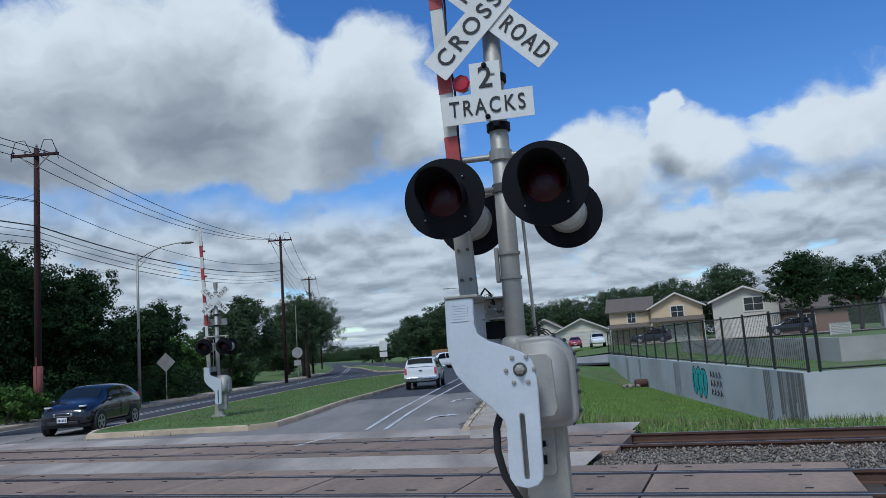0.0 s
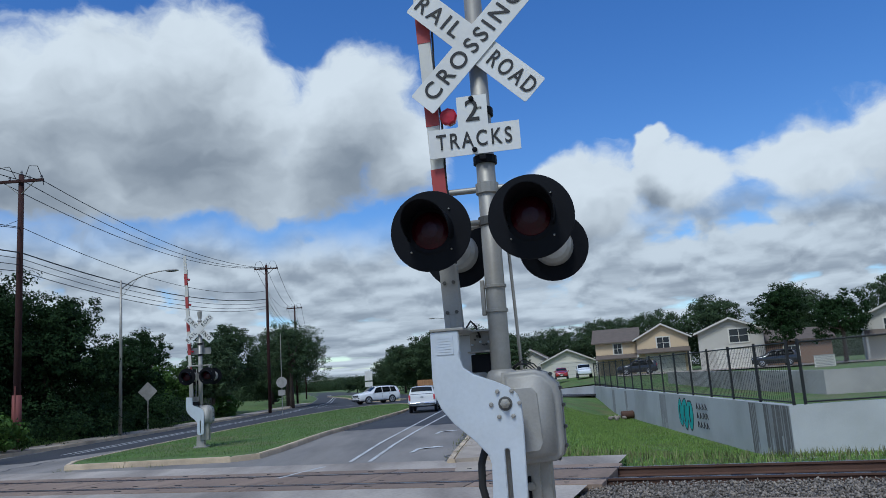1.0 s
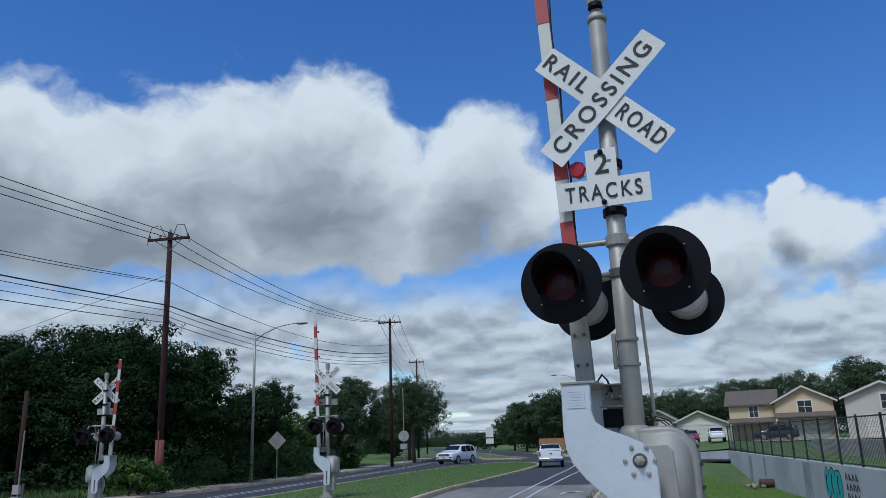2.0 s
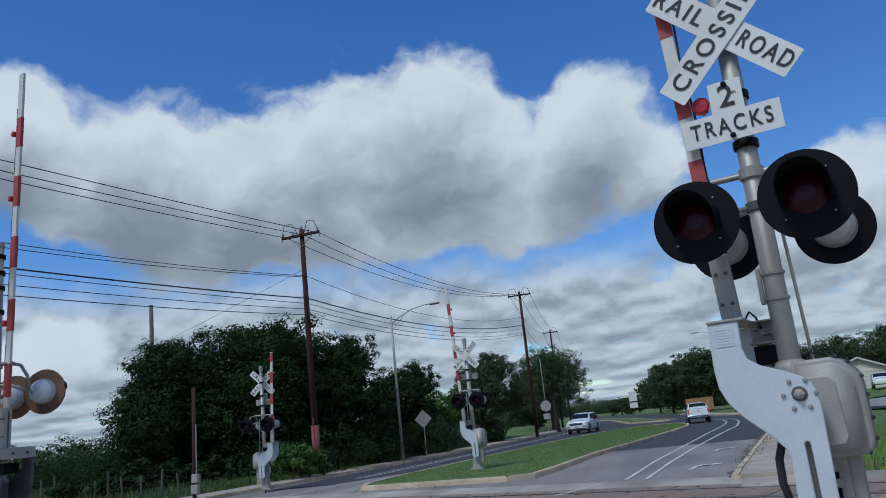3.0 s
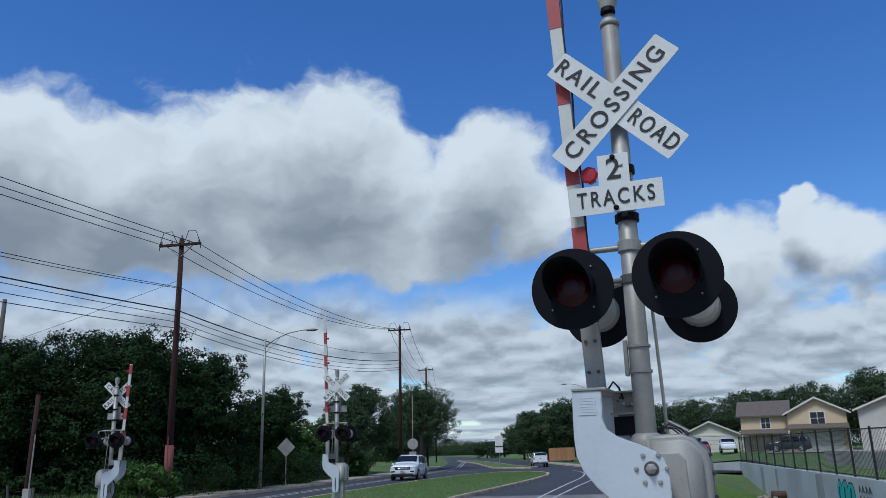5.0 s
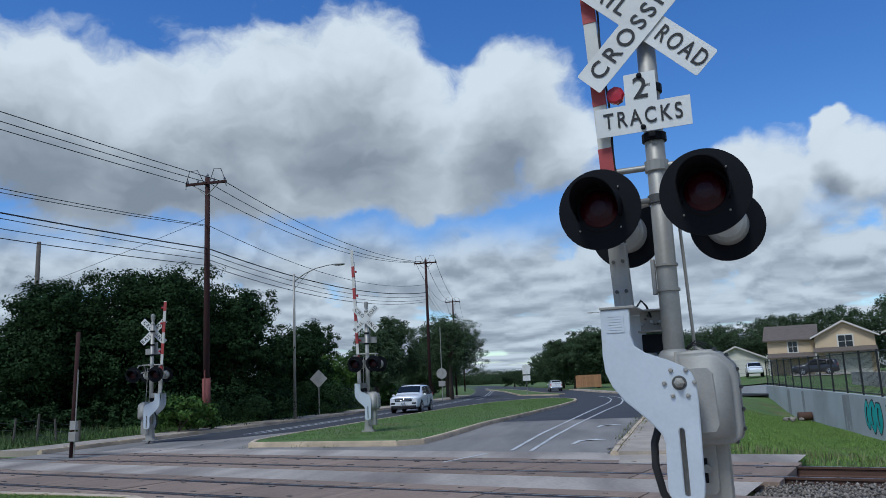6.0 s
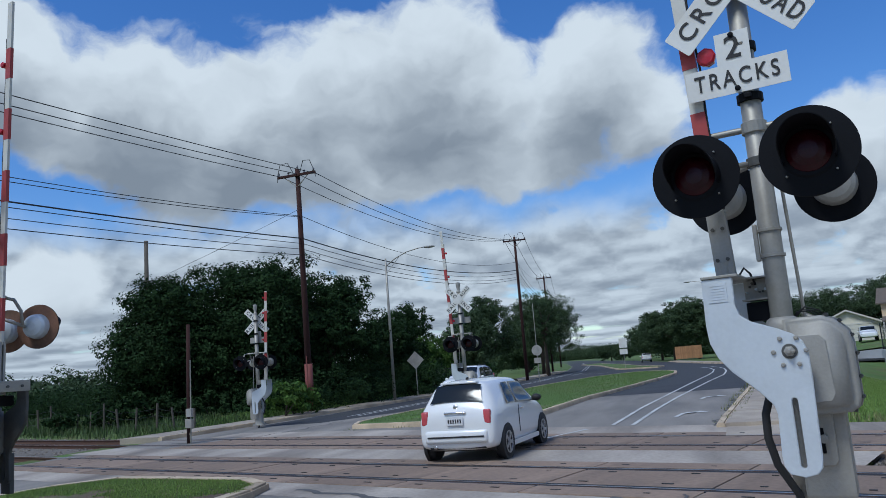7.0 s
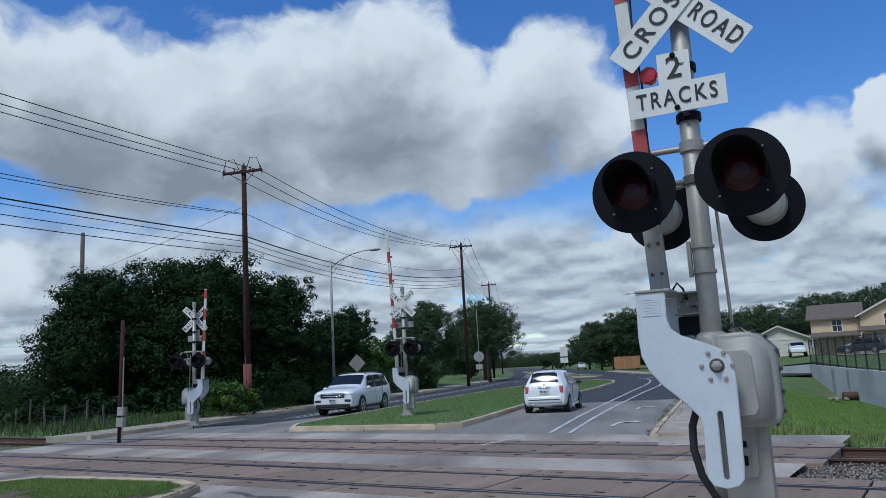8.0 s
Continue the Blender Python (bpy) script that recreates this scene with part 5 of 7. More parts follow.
# ---- houses ----
def house(name, m, w, d, eave, ridge, wall_mat, label, gable_front=True, windows=(), garage=None, porch=None):
    """Local -y is the street front; w across, d deep."""
    h = thing(name, m, label, "house", "houses")
    bm = prism([(-w / 2, 0), (w / 2, 0), (w / 2, eave), (0, ridge), (-w / 2, eave)], d) if gable_front else box((0, d / 2, eave / 2), (w, d, eave))
    part("wall", bm, wall_mat, h)
    roof = bmesh.new()
    o, t = 0.45, 0.16
    if gable_front:
        k = (ridge - eave) / (w / 2)
        for s in (-1, 1):
            out = [((w / 2 + o) * s, eave - o * k), (0, ridge), (0, ridge + t), ((w / 2 + o) * s, eave - o * k + t)]
            b = prism(out, d + 2 * o, pose(0, -o, 0.01))
            me = bpy.data.meshes.new("tmp")
            b.to_mesh(me)
            b.free()
            roof.from_mesh(me)
            bpy.data.meshes.remove(me)
    else:
        out = [(-o, eave - 0.1), (d / 2, ridge), (d + o, eave - 0.1), (d + o, eave + 0.06), (d / 2, ridge + t), (-o, eave + 0.06)]
        b = prism(out, w + 2 * o, pose(w / 2 + o, 0, 0.01, 0, 0, 90))
        me = bpy.data.meshes.new("tmp")
        b.to_mesh(me)
        b.free()
        roof.from_mesh(me)
        bpy.data.meshes.remove(me)
    part("roof", roof, M_ROOF, h, "grey-brown shingle roof")
    if gable_front:
        for s in (-1, 1):
            part("barge_board", prism([((w / 2 + o) * s, eave - o * k - 0.1), (0, ridge - 0.1), (0, ridge + 0.1), ((w / 2 + o) * s, eave - o * k + 0.1)], 0.05, pose(0, -o - 0.06, 0.02)), M_TRIM, h)
    for x, z, ww, hh in windows:
        win = part("window", box((x, -0.03, z), (ww + 0.24, 0.08, hh + 0.24), 0.01), M_TRIM, h, "white-framed window")
        for sx in (-1, 1):
            for sz in (-1, 1):
                part("pane", box((x + sx * ww / 4, -0.075, z + sz * hh / 4), (ww / 2 - 0.06, 0.02, hh / 2 - 0.06)), M_GLASS, win)
    if garage:
        x, ww, hh = garage
        g = part("garage_door", box((x, -0.04, hh / 2), (ww, 0.06, hh), 0.01), M_TRIM, h, "pale sectional garage door")
        for k2 in range(1, 4):
            part("door_groove", box((x, -0.073, hh * k2 / 4), (ww, 0.008, 0.03)), M_CASE, g)
        part("garage_lintel", box((x, -0.05, hh + 0.12), (ww + 0.3, 0.1, 0.2)), M_TRIM, h)
    if porch:
        x, ww, z, dd = porch
        part("porch_roof", prism([(0, z), (-dd, z - 0.5), (-dd, z - 0.62), (0, z - 0.15)], ww, pose(x + ww / 2, 0, 0, 0, 0, 90)), M_ROOF, h)
        for px in (x - ww / 2 + 0.15, x + ww / 2 - 0.15):
            part("porch_post", box((px, -dd + 0.15, (z - 0.6) / 2), (0.18, 0.18, z - 0.6)), M_TRIM, h)
    return h


house("house", pose(28.4, 95.3, 1.05, 0, 0, -16), 6.2, 9, 4.3, 5.9, M_STUCCO, "tan two-storey house with gable, garage and shingle roof", windows=((0.1, 3.6, 1.5, 1.4),), garage=(0.2, 4.6, 2.1), porch=(0, 6.4, 3.0, 1.4))
house("house", pose(23.3, 98.4, 1.05, 0, 0, -16), 5.2, 8, 4.1, 5.9, M_STUCCO, "tan two-storey house wing with low porch", gable_front=False, windows=((0.2, 3.3, 1.0, 1.3),), porch=(0, 5.2, 2.6, 1.8))
house("house", pose(33.6, 86.6, 1.05, 0, 0, -20), 7.0, 9, 4.2, 5.6, M_SIDING, "beige two-storey house with gable and shingle roof", windows=((0.9, 3.6, 2.0, 1.5),), garage=(0.6, 4.6, 2.1))
house("house", pose(19.0, 110, 0.9, 0, 0, -12), 7.6, 12, 2.4, 4.1, M_CREAM, "cream single-storey house with a gabled double garage", garage=(0.3, 5.2, 2.2))
house("house", pose(14.5, 116, 0.9, 0, 0, -12), 7.0, 10, 2.6, 4.6, M_CREAM, "cream single-storey house front", gable_front=True)
house("house", pose(47.5, 76, 1.05, 0, 0, -28), 8.0, 10, 4.4, 6.2, M_SIDING, "beige two-storey house partly behind trees", windows=((-1.5, 3.4, 1.2, 1.3),), garage=(1.4, 4.4, 2.1), porch=(0, 8, 3.0, 1.5))
house("house", pose(41.0, 88, 1.05, 0, 0, -22), 8.5, 9, 2.7, 4.0, M_BRICKY, "low brown brick house between trees", gable_front=False, windows=((0, 1.5, 1.6, 1.1),))


# ---- trees ----
def leaf_cloud(rng, lobes, per, leaf):
    """Leaves in sprays over the shells of lobes (cx, cy, cz, rx, ry, rz): each spray a small domed tuft whose leaves lie roughly along its skin."""
    vs = []
    for cx, cy, cz, rx, ry, rz in lobes:
        n = int(per * (rx * ry * rz) ** (2 / 3))
        m = max(6, n // 46)
        d = rng.normal(size=(m, 3))
        d /= np.linalg.norm(d, axis=1)[:, None]
        lump = 1 + 0.16 * np.sin(d[:, 0] * 7 + cx) * np.cos(d[:, 1] * 6 + cy) + 0.12 * np.sin(d[:, 2] * 9 + cz * 3)
        r = (0.6 + 0.44 * rng.random(m) ** 0.6) * lump
        mid = d * r[:, None] * np.array((rx, ry, rz)) + np.array((cx, cy, cz))
        size = (rx * ry * rz) ** (1 / 3) * rng.uniform(0.13, 0.3, m) + leaf
        k = rng.integers(0, m, n)
        o = rng.normal(size=(n, 3))
        o /= np.linalg.norm(o, axis=1)[:, None]
        p = mid[k] + o * (size[k] * rng.uniform(0.55, 1.1, n))[:, None] * np.array((1.0, 1.0, 0.7))
        nrm = o * 0.7 + d[k] * 0.5 + np.array((0, 0, 0.35)) + rng.normal(size=(n, 3)) * 0.45
        nrm /= np.linalg.norm(nrm, axis=1)[:, None]
        a = np.cross(nrm, rng.normal(size=(n, 3)))
        a /= np.linalg.norm(a, axis=1)[:, None]
        b = np.cross(nrm, a)
        s = leaf * rng.uniform(0.55, 1.3, n)[:, None]
        vs.append(np.stack([p - a * s, p + b * s * 0.55, p + a * s, p - b * s * 0.55], 1))
    v = np.concatenate(vs)
    return v.reshape(-1, 3), np.arange(v.shape[0] * 4).reshape(-1, 4)


def tree(x, y, z, h, r, label, seed, material=None, leaf=0.14, per=420, trunk=0.25, bottom=0.25, lobes=14, squash=0.8, name="tree", open_crown=False):
    rng = np.random.default_rng(seed)
    rnd = random.Random(seed)
    t = thing(name, pose(x, y, z), label, "tree", "trees")
    bm = bmesh.new()
    top = h * (bottom + 0.35)
    pts = [(0, 0, -0.3), (rnd.uniform(-.1, .1), rnd.uniform(-.1, .1), top * 0.5), (rnd.uniform(-.3, .3), rnd.uniform(-.3, .3), top)]
    bm_tube(bm, pts, [trunk, trunk * 0.75, trunk * 0.45], 9)
    L = []
    for k in range(lobes):
        a = 2 * math.pi * k / lobes + rnd.uniform(-0.4, 0.4)
        q = rnd.uniform(0.15, 0.78)
        zc = h * (bottom + (1 - bottom) * rnd.uniform(0.18, 0.86))
        shrink_r = math.sin(math.pi * min(0.98, max(0.12, (zc / h - bottom * 0.6) / (1.05 - bottom * 0.6)))) ** 0.6
        cx, cy = r * q * shrink_r * math.cos(a), r * q * shrink_r * math.sin(a)
        s = r * rnd.uniform(0.26, 0.44)
        s2 = min(s * squash, (h - zc) + 0.25 * s)
        L.append((cx, cy, zc, s, s, max(0.3, s2)))
        if k % 2 == 0:
            bm_tube(bm, [(pts[1][0], pts[1][1], top * rnd.uniform(0.5, 0.9)), (cx * 0.5, cy * 0.5, (zc + top) * 0.5), (cx, cy, zc)], [trunk * 0.4, trunk * 0.25, trunk * 0.08], 6)
    L.append((0, 0, h * 0.86, r * 0.42, r * 0.42, h * 0.15))
    if not open_crown:
        L.append((0, 0, h * (bottom + 0.5 * (1 - bottom)), r * 0.72, r * 0.72, h * (1 - bottom) * 0.42))
    part("trunk", bm, M_BARK, t, "", True)
    v, f = leaf_cloud(rng, L, per, leaf)
    raw_mesh("crown", v, f, material or M_LEAF, t)
    return t


# the large dark oaks on the left, before and behind the poles
for k, (x, y, h, r, lab) in enumerate(((-23.6, 38.0, 8.4, 4.9, "large dark live oak with a dense low crown"), (-28.3, 36.0, 7.7, 4.2, "dark live oak with a dense low crown"), (-20.7, 41.2, 7.8, 3.5, "dark live oak beside the utility pole"),
                                     (-26.0, 43.5, 8.6, 5.0, "dark live oak behind its neighbours"), (-19.9, 48.5, 6.0, 2.7, "smaller dark oak beside the road"), (-30.8, 40.0, 7.0, 3.8, "dark live oak at the end of the row"), (-20.5, 53.5, 6.7, 2.2, "small open oak with airy twigs"))):
    tree(x, y, 0.1, h, r, lab, 20 + k, M_LEAF, leaf=0.085, per=1350, bottom=0.04, lobes=22)


def bush_row(name, x0, y0, x1, y1, n, h, seed, material, label, leaf=0.1, per=480, base=0.0):
    """Undergrowth: low leafy clumps in a row."""
    rng, rnd = np.random.default_rng(seed), random.Random(seed)
    for k in range(n):
        s = (k + 0.5) / n
        x, y = x0 + (x1 - x0) * s + rnd.uniform(-0.6, 0.6), y0 + (y1 - y0) * s + rnd.uniform(-0.6, 0.6)
        hh = h * rnd.uniform(0.6, 1.25)
        t = thing(name, pose(x, y, base), label, "shrub", "shrubs")
        L = [(rnd.uniform(-0.7, 0.7) * hh * 0.7, rnd.uniform(-0.5, 0.5) * hh * 0.7, hh * rnd.uniform(0.3, 0.65), hh * rnd.uniform(0.35, 0.55), hh * rnd.uniform(0.35, 0.5), hh * rnd.uniform(0.3, 0.42)) for _ in range(7)]
        stems = bmesh.new()
        for lobe in L[:4]:
            bm_tube(stems, [(0, 0, -0.1), (lobe[0] * 0.5, lobe[1] * 0.5, lobe[2] * 0.5), lobe[:3]], [0.03, 0.02, 0.008], 5)
        part("stem", stems, M_BARK, t)
        v, f = leaf_cloud(rng, L, per, leaf)
        raw_mesh("foliage", v, f, material, t)


# undergrowth and hedge under the oaks
bush_row("shrub", -31, 30.5, -20.5, 34.5, 9, 1.5, 51, M_LEAF, "dark undergrowth below the oaks")
bush_row("shrub", -21.7, 35.2, -20.0, 47, 8, 1.9, 52, M_LEAF, "dark undergrowth below the oaks")
bush_row("shrub", -20.0, 50, -18.7, 67, 10, 2.1, 53, M_LEAF2, "green shrub along the verge")
bush_row("shrub", -19.0, 31.5, -18.0, 33.2, 2, 1.8, 54, M_LEAF2, "bright green shrub beside the pole", base=0.2)

# trees further up the road
for k, (x, y, h, r, bot, lab, m) in enumerate((
        (-18.2, 63, 6.8, 3.0, 0.2, "oak with an uneven crown beside the road", M_LEAF3), (-19.2, 72, 8.0, 4.0, 0.2, "oak with an uneven crown beside the road", M_LEAF3),
        (-15.6, 84, 9.2, 3.6, 0.3, "tall open oak leaning over the verge", M_LEAF3), (-17.4, 91, 9.3, 5.6, 0.3, "open oak with visible limbs beside the road", M_LEAF3),
        (-22, 104, 8.0, 5, 0.15, "oak behind the roadside trees", M_LEAF3), (-21.6, 61, 4.6, 3.0, 0.1, "fresh green tree behind the verge", M_LEAF2),
        (-26.0, 125, 6.5, 4.5, 0.1, "far dark roadside tree beside the pole", M_LEAF3), (-38, 165, 7.0, 6, 0.1, "far dark roadside tree beside the pole", M_LEAF3))):
    tree(x, y, 0.0, h, r, lab, 70 + k, m, leaf=0.1 if k not in (2, 3) else 0.09, per=760 if k not in (2, 3) else 420, bottom=bot, lobes=16 if k not in (2, 3) else 26, open_crown=k in (2, 3))
for k, (x, y, h, r, lab) in enumerate(((6.0, 124, 9.2, 4.8, "dark oak on the far side of the bend"), (0.5, 127, 9.6, 5.0, "dark oak on the far side of the bend"), (9.5, 112, 6.4, 4.0, "dark oak above the bank"), (-3.4, 135, 8.8, 4.6, "dark oak along the far road"),
                                       (-6.0, 150, 8.6, 4.6, "dark oak along the far road"), (-9.5, 172, 7.6, 5, "dark oak along the far road"), (-11, 200, 6.6, 4.5, "far tree beside the road"), (-19.5, 225, 4.2, 4.5, "far tree in the median"), (-24.5, 240, 4.4, 4.5, "far tree in the median"))):
    tree(x, y, 0.3, h, r, lab, 90 + k, M_LEAF3, leaf=0.13, per=460, bottom=0.12, lobes=17)
# trees behind and between the houses
for k, (x, y, h, r, lab) in enumerate(((36.9, 80.5, 8.4, 3.3, "tall rounded dark tree before the houses"), (41.0, 76.5, 6.8, 3.4, "spreading tree before the houses"), (53.0, 84, 9.8, 6, "dark tree behind the houses"), (38.0, 106, 9.5, 5.5, "dark tree behind the houses"),
                                       (33, 112, 8.6, 5.5, "dark tree behind the houses"), (26, 118, 8.2, 6, "dark tree behind the houses"), (19, 132, 8.0, 6, "dark tree behind the houses"), (10, 135, 9.0, 6, "dark tree behind the houses"), (47, 99, 10.0, 6, "dark tree behind the houses"),
                                       (12, 122, 7.4, 4.2, "dark tree beside the cream house"), (61, 78, 10, 6, "dark tree behind the houses"))):
    tree(x, y, 1.0, h, r, lab, 110 + k, M_LEAF3 if k > 1 else M_LEAF, leaf=0.12, per=460, bottom=0.14 if k > 1 else 0.28, lobes=15)


def far_woods():
    """Distant woods closing the horizon, past counting."""
    rng = np.random.default_rng(5)
    L = []
    for k in range(100):
        a = radians(rng.uniform(-88, -26))
        d = rng.uniform(85, 150)
        h = rng.uniform(2.8, 5.2) * d / 110
        r = rng.uniform(3.0, 5.5)
        L.append((d * math.sin(a), d * math.cos(a), h * 0.45, r, r, h * 0.55))
    for k in range(60):
        a = radians(rng.uniform(-1, 50))
        d = rng.uniform(190, 260)
        h = rng.uniform(7, 12)
        L.append((d * math.sin(a), d * math.cos(a), h * 0.45, 8, 8, h * 0.55))
    for k in range(34):
        a = radians(rng.uniform(-30, -13))
        d = rng.uniform(190, 300)
        h = rng.uniform(4, 8)
        L.append((d * math.sin(a), d * math.cos(a), h * 0.45, 8, 8, h * 0.55))
    for k in range(44):
        a = radians(rng.uniform(-13, -2))
        d = rng.uniform(620, 700)
        h = rng.uniform(6, 11)
        L.append((d * math.sin(a), d * math.cos(a), h * 0.4, 11, 11, h * 0.6))
    v, f = leaf_cloud(rng, L, 120, 0.24)
    tagged(raw_mesh("woods", v, f, M_LEAF3), "distant dark green woods along the horizon", "woods", kind="stuff")


far_woods()


def left_thicket():
    """The low thicket beyond the tracks on the far left."""
    rng = np.random.default_rng(15)
    L = []
    for k in range(150):
        u = rng.uniform(-95, -30)
        v = 14.2 + track_bend(u) + rng.uniform(9, 26)
        p = tv(u, v)
        h = rng.uniform(1.4, 3.0)
        r = rng.uniform(1.2, 2.6)
        L.append((p.x, p.y, h * 0.42, r, r, h * 0.5))
    v, f = leaf_cloud(rng, L, 850, 0.066)
    tagged(raw_mesh("thicket", v, f, M_LEAF), "low green thicket beyond the railway", "thicket", kind="stuff")


left_thicket()


def wire_fence():
    top = thing("fence", pose(0, 0, 0), "old grey wire fence with crooked wooden stakes before the thicket", "fence", "fences")
    rnd = random.Random(9)
    pts = []
    for k in range(34):
        u = -14.5 - 1.55 * k
        p = tv(u, TRACK_B + 4.4 + max(0.0, track_bend(u)) + rnd.uniform(-0.1, 0.1))
        if interp(LEFT_EDGE, p.y) - 2 < p.x:
            continue
        z = ground_z(p.x, p.y)
        h = rnd.uniform(0.9, 1.35)
        lx, ly = rnd.uniform(-0.15, 0.15), rnd.uniform(-0.1, 0.1)
        part("stake", tube([(p.x, p.y, z - 0.2), (p.x + lx, p.y + ly, z + h)], rnd.uniform(0.035, 0.055), 6), M_POLE_GREY, top)
        pts.append((p.x + lx * 0.8, p.y + ly * 0.8, z + h * 0.8))
    for dz in (0.0, -0.3, -0.6):
        part("fence_wire", tube([(x, y, z + dz) for x, y, z in pts], 0.009, 4), M_WIRE, top)


wire_fence()


def cedar_fence():
    top = thing("fence", pose(-2.8, 118, 0.35, 0, 0, -6), "new orange-brown cedar privacy fence beside the bend", "fence", "fences")
    data = None
    for k in range(26):
        if data is None:
            ob = part("board", prism([(-0.068, 0), (0.068, 0), (0.068, 1.75), (0.04, 1.83), (-0.04, 1.83), (-0.068, 1.75)], 0.02), M_WOOD, top)
            data = ob.data
        else:
            ob = new("board", data)
            ob.parent = top
        ob.matrix_basis = pose(0.145 * k, 0, random.uniform(-0.02, 0.02))
    for z in (0.4, 1.4):
        part("fence_rail", box((1.81, 0.05, z), (3.9, 0.04, 0.09)), M_WOOD, top)


cedar_fence()


def yard_cabinet():
    c = thing("utility_cabinet", pose(30.7, 60.5, 0.8, 0, 0, -27), "white louvred utility cabinet on the grass behind the fence", "utility cabinet")
    part("body", box((0, 0, 0.5), (1.5, 0.8, 1.0), 0.02), M_TRIM, c)
    for k in range(7):
        part("louvre", box((0, -0.41, 0.14 + 0.12 * k), (1.3, 0.03, 0.05), 0.006), M_CASE, c)
    part("lid", box((0, 0, 1.03), (1.6, 0.9, 0.06), 0.01), M_CASE, c)


def culvert():
    c = thing("drain_outlet", pose(11.0, 45.5, -1.05, 0, 0, 0), "small rusty drain outlet with stones at the swale's foot", "drain")
    part("pipe", bm_spin(bmesh.new(), [(0.2, 0.0), (0.23, 0.02), (0.23, 0.7), (0.19, 0.72)], 18, pose(0.4, 0, 0.2, 0, -90, 0)), M_RUST, c, "rusty pipe mouth", True)
    rnd = random.Random(2)
    for k in range(9):
        bm = bmesh.new()
        bmesh.ops.create_icosphere(bm, subdivisions=1, radius=rnd.uniform(0.06, 0.15))
        for v in bm.verts:
            v.co *= rnd.uniform(0.75, 1.15)
        bmesh.ops.translate(bm, vec=(rnd.uniform(-1.1, 0.2), rnd.uniform(-0.8, 0.8), 0.08), verts=bm.verts)
        part("stone", bm, M_STONE, c)


yard_cabinet()
culvert()


def link_panel():
    fence((-18.7, 54.0, 0), (-17.4, 60.0, 0), 0.2, 0.2, 3, 1.5, "grey chain-link fence panel among the shrubs", True)


link_panel()

# ---- pavements and kerbs along the road ----
def kerb_line(name, edge, ys, side, label, width=0.18, z=0.14, walk_width=1.7, material=M_CONC):
    top = thing(name, pose(0, 0, 0), label, "kerb", kind="structure")
    pts = [Vector((interp(edge, y), y, 0)) for y in ys]
    nrm = []
    for i, p in enumerate(pts):
        d = (pts[min(i + 1, len(pts) - 1)] - pts[max(i - 1, 0)]).normalized()
        nrm.append(Vector((d.y, -d.x, 0)) * side)
    for i in range(len(pts) - 1):
        a0, a1 = pts[i], pts[i + 1].lerp(pts[i], 0.006)
        b0, b1 = a0 + nrm[i] * width, a1 + nrm[i + 1] * width
        quad = [(p.x, p.y) for p in ((a0, b0, b1, a1) if side > 0 else (a0, a1, b1, b0))]
        part("kerb_stone", slab(quad, -0.05, z + random.uniform(-0.006, 0.006), 0.03), M_KERB, top)
        if walk_width:
            c0, c1 = b0 + nrm[i] * 0.006, b1 + nrm[i + 1] * 0.006
            d0, d1 = c0 + nrm[i] * walk_width, c1 + nrm[i + 1] * walk_width
            quad = [(p.x, p.y) for p in ((c0, d0, d1, c1) if side > 0 else (c0, c1, d1, d0))]
            part("paving_slab", slab(quad, -0.08, z - 0.012 + random.uniform(-0.006, 0.006), 0.012), material, top)


yl = [22.5 + 1.8 * k for k in range(46)]
kerb_line("pavement_left", LEFT_EDGE, yl, -1, "buff concrete kerb and pavement with weeds along the left carriageway", walk_width=1.8)
yr = [17.6 + 1.6 * k for k in range(18)]
kerb_line("pavement_right", RIGHT_EDGE, yr, 1, "concrete kerb and pavement leading to the crossing", walk_width=1.55, z=0.1)
kerb_line("kerb_bend", RIGHT_EDGE, [76 + 2 * k for k in range(24)], 1, "concrete kerb and pavement round the far bend", walk_width=1.4)
tagged(part("pavement_near", slab([(-1.4, -6), (6, -6), (6, 7.4), (3.2, 8.3), (-1.12, 9.3)], -0.1, 0.02, 0.01), M_CONC), "worn concrete pavement beside the near signal", "pavement", kind="structure")
tagged(part("pavement_link", slab([(0.25, 15.85), (1.9, 15.3), (2.2, 17.9), (0.35, 17.6)], -0.1, 0.014, 0.006), M_CONC), "concrete pavement patch beside the far track", "pavement", kind="structure")
tagged(part("side_road", slab([(5.0, 62), (40, 56), (40, 66), (6.5, 76)], -0.1, 0.012), M_ASPHALT), "dark asphalt side road joining at the bend", "road", kind="structure")


# ---- markings and sealed cracks ----
VERGE = [(-18.9, 2.0), (-18.5, 6.0), (-18.3, 9.0), (-17.9, 11.6), (-17.3, 13.4)]
def ribbon(name, pts, width, z, material, label, category="road marking"):
    bm = bmesh.new()
    pts = [Vector((x, y, z)) for x, y in pts]
    rows = []
    for i, p in enumerate(pts):
        d = (pts[min(i + 1, len(pts) - 1)] - pts[max(i - 1, 0)]).normalized()
        n = Vector((-d.y, d.x, 0)) * width / 2
        rows.append((bm.verts.new(p + n), bm.verts.new(p - n)))
    for a, b in zip(rows, rows[1:]):
        bm.faces.new((a[0], a[1], b[1], b[0]))
    return tagged(part(name, bm, material), label, category, kind="structure")


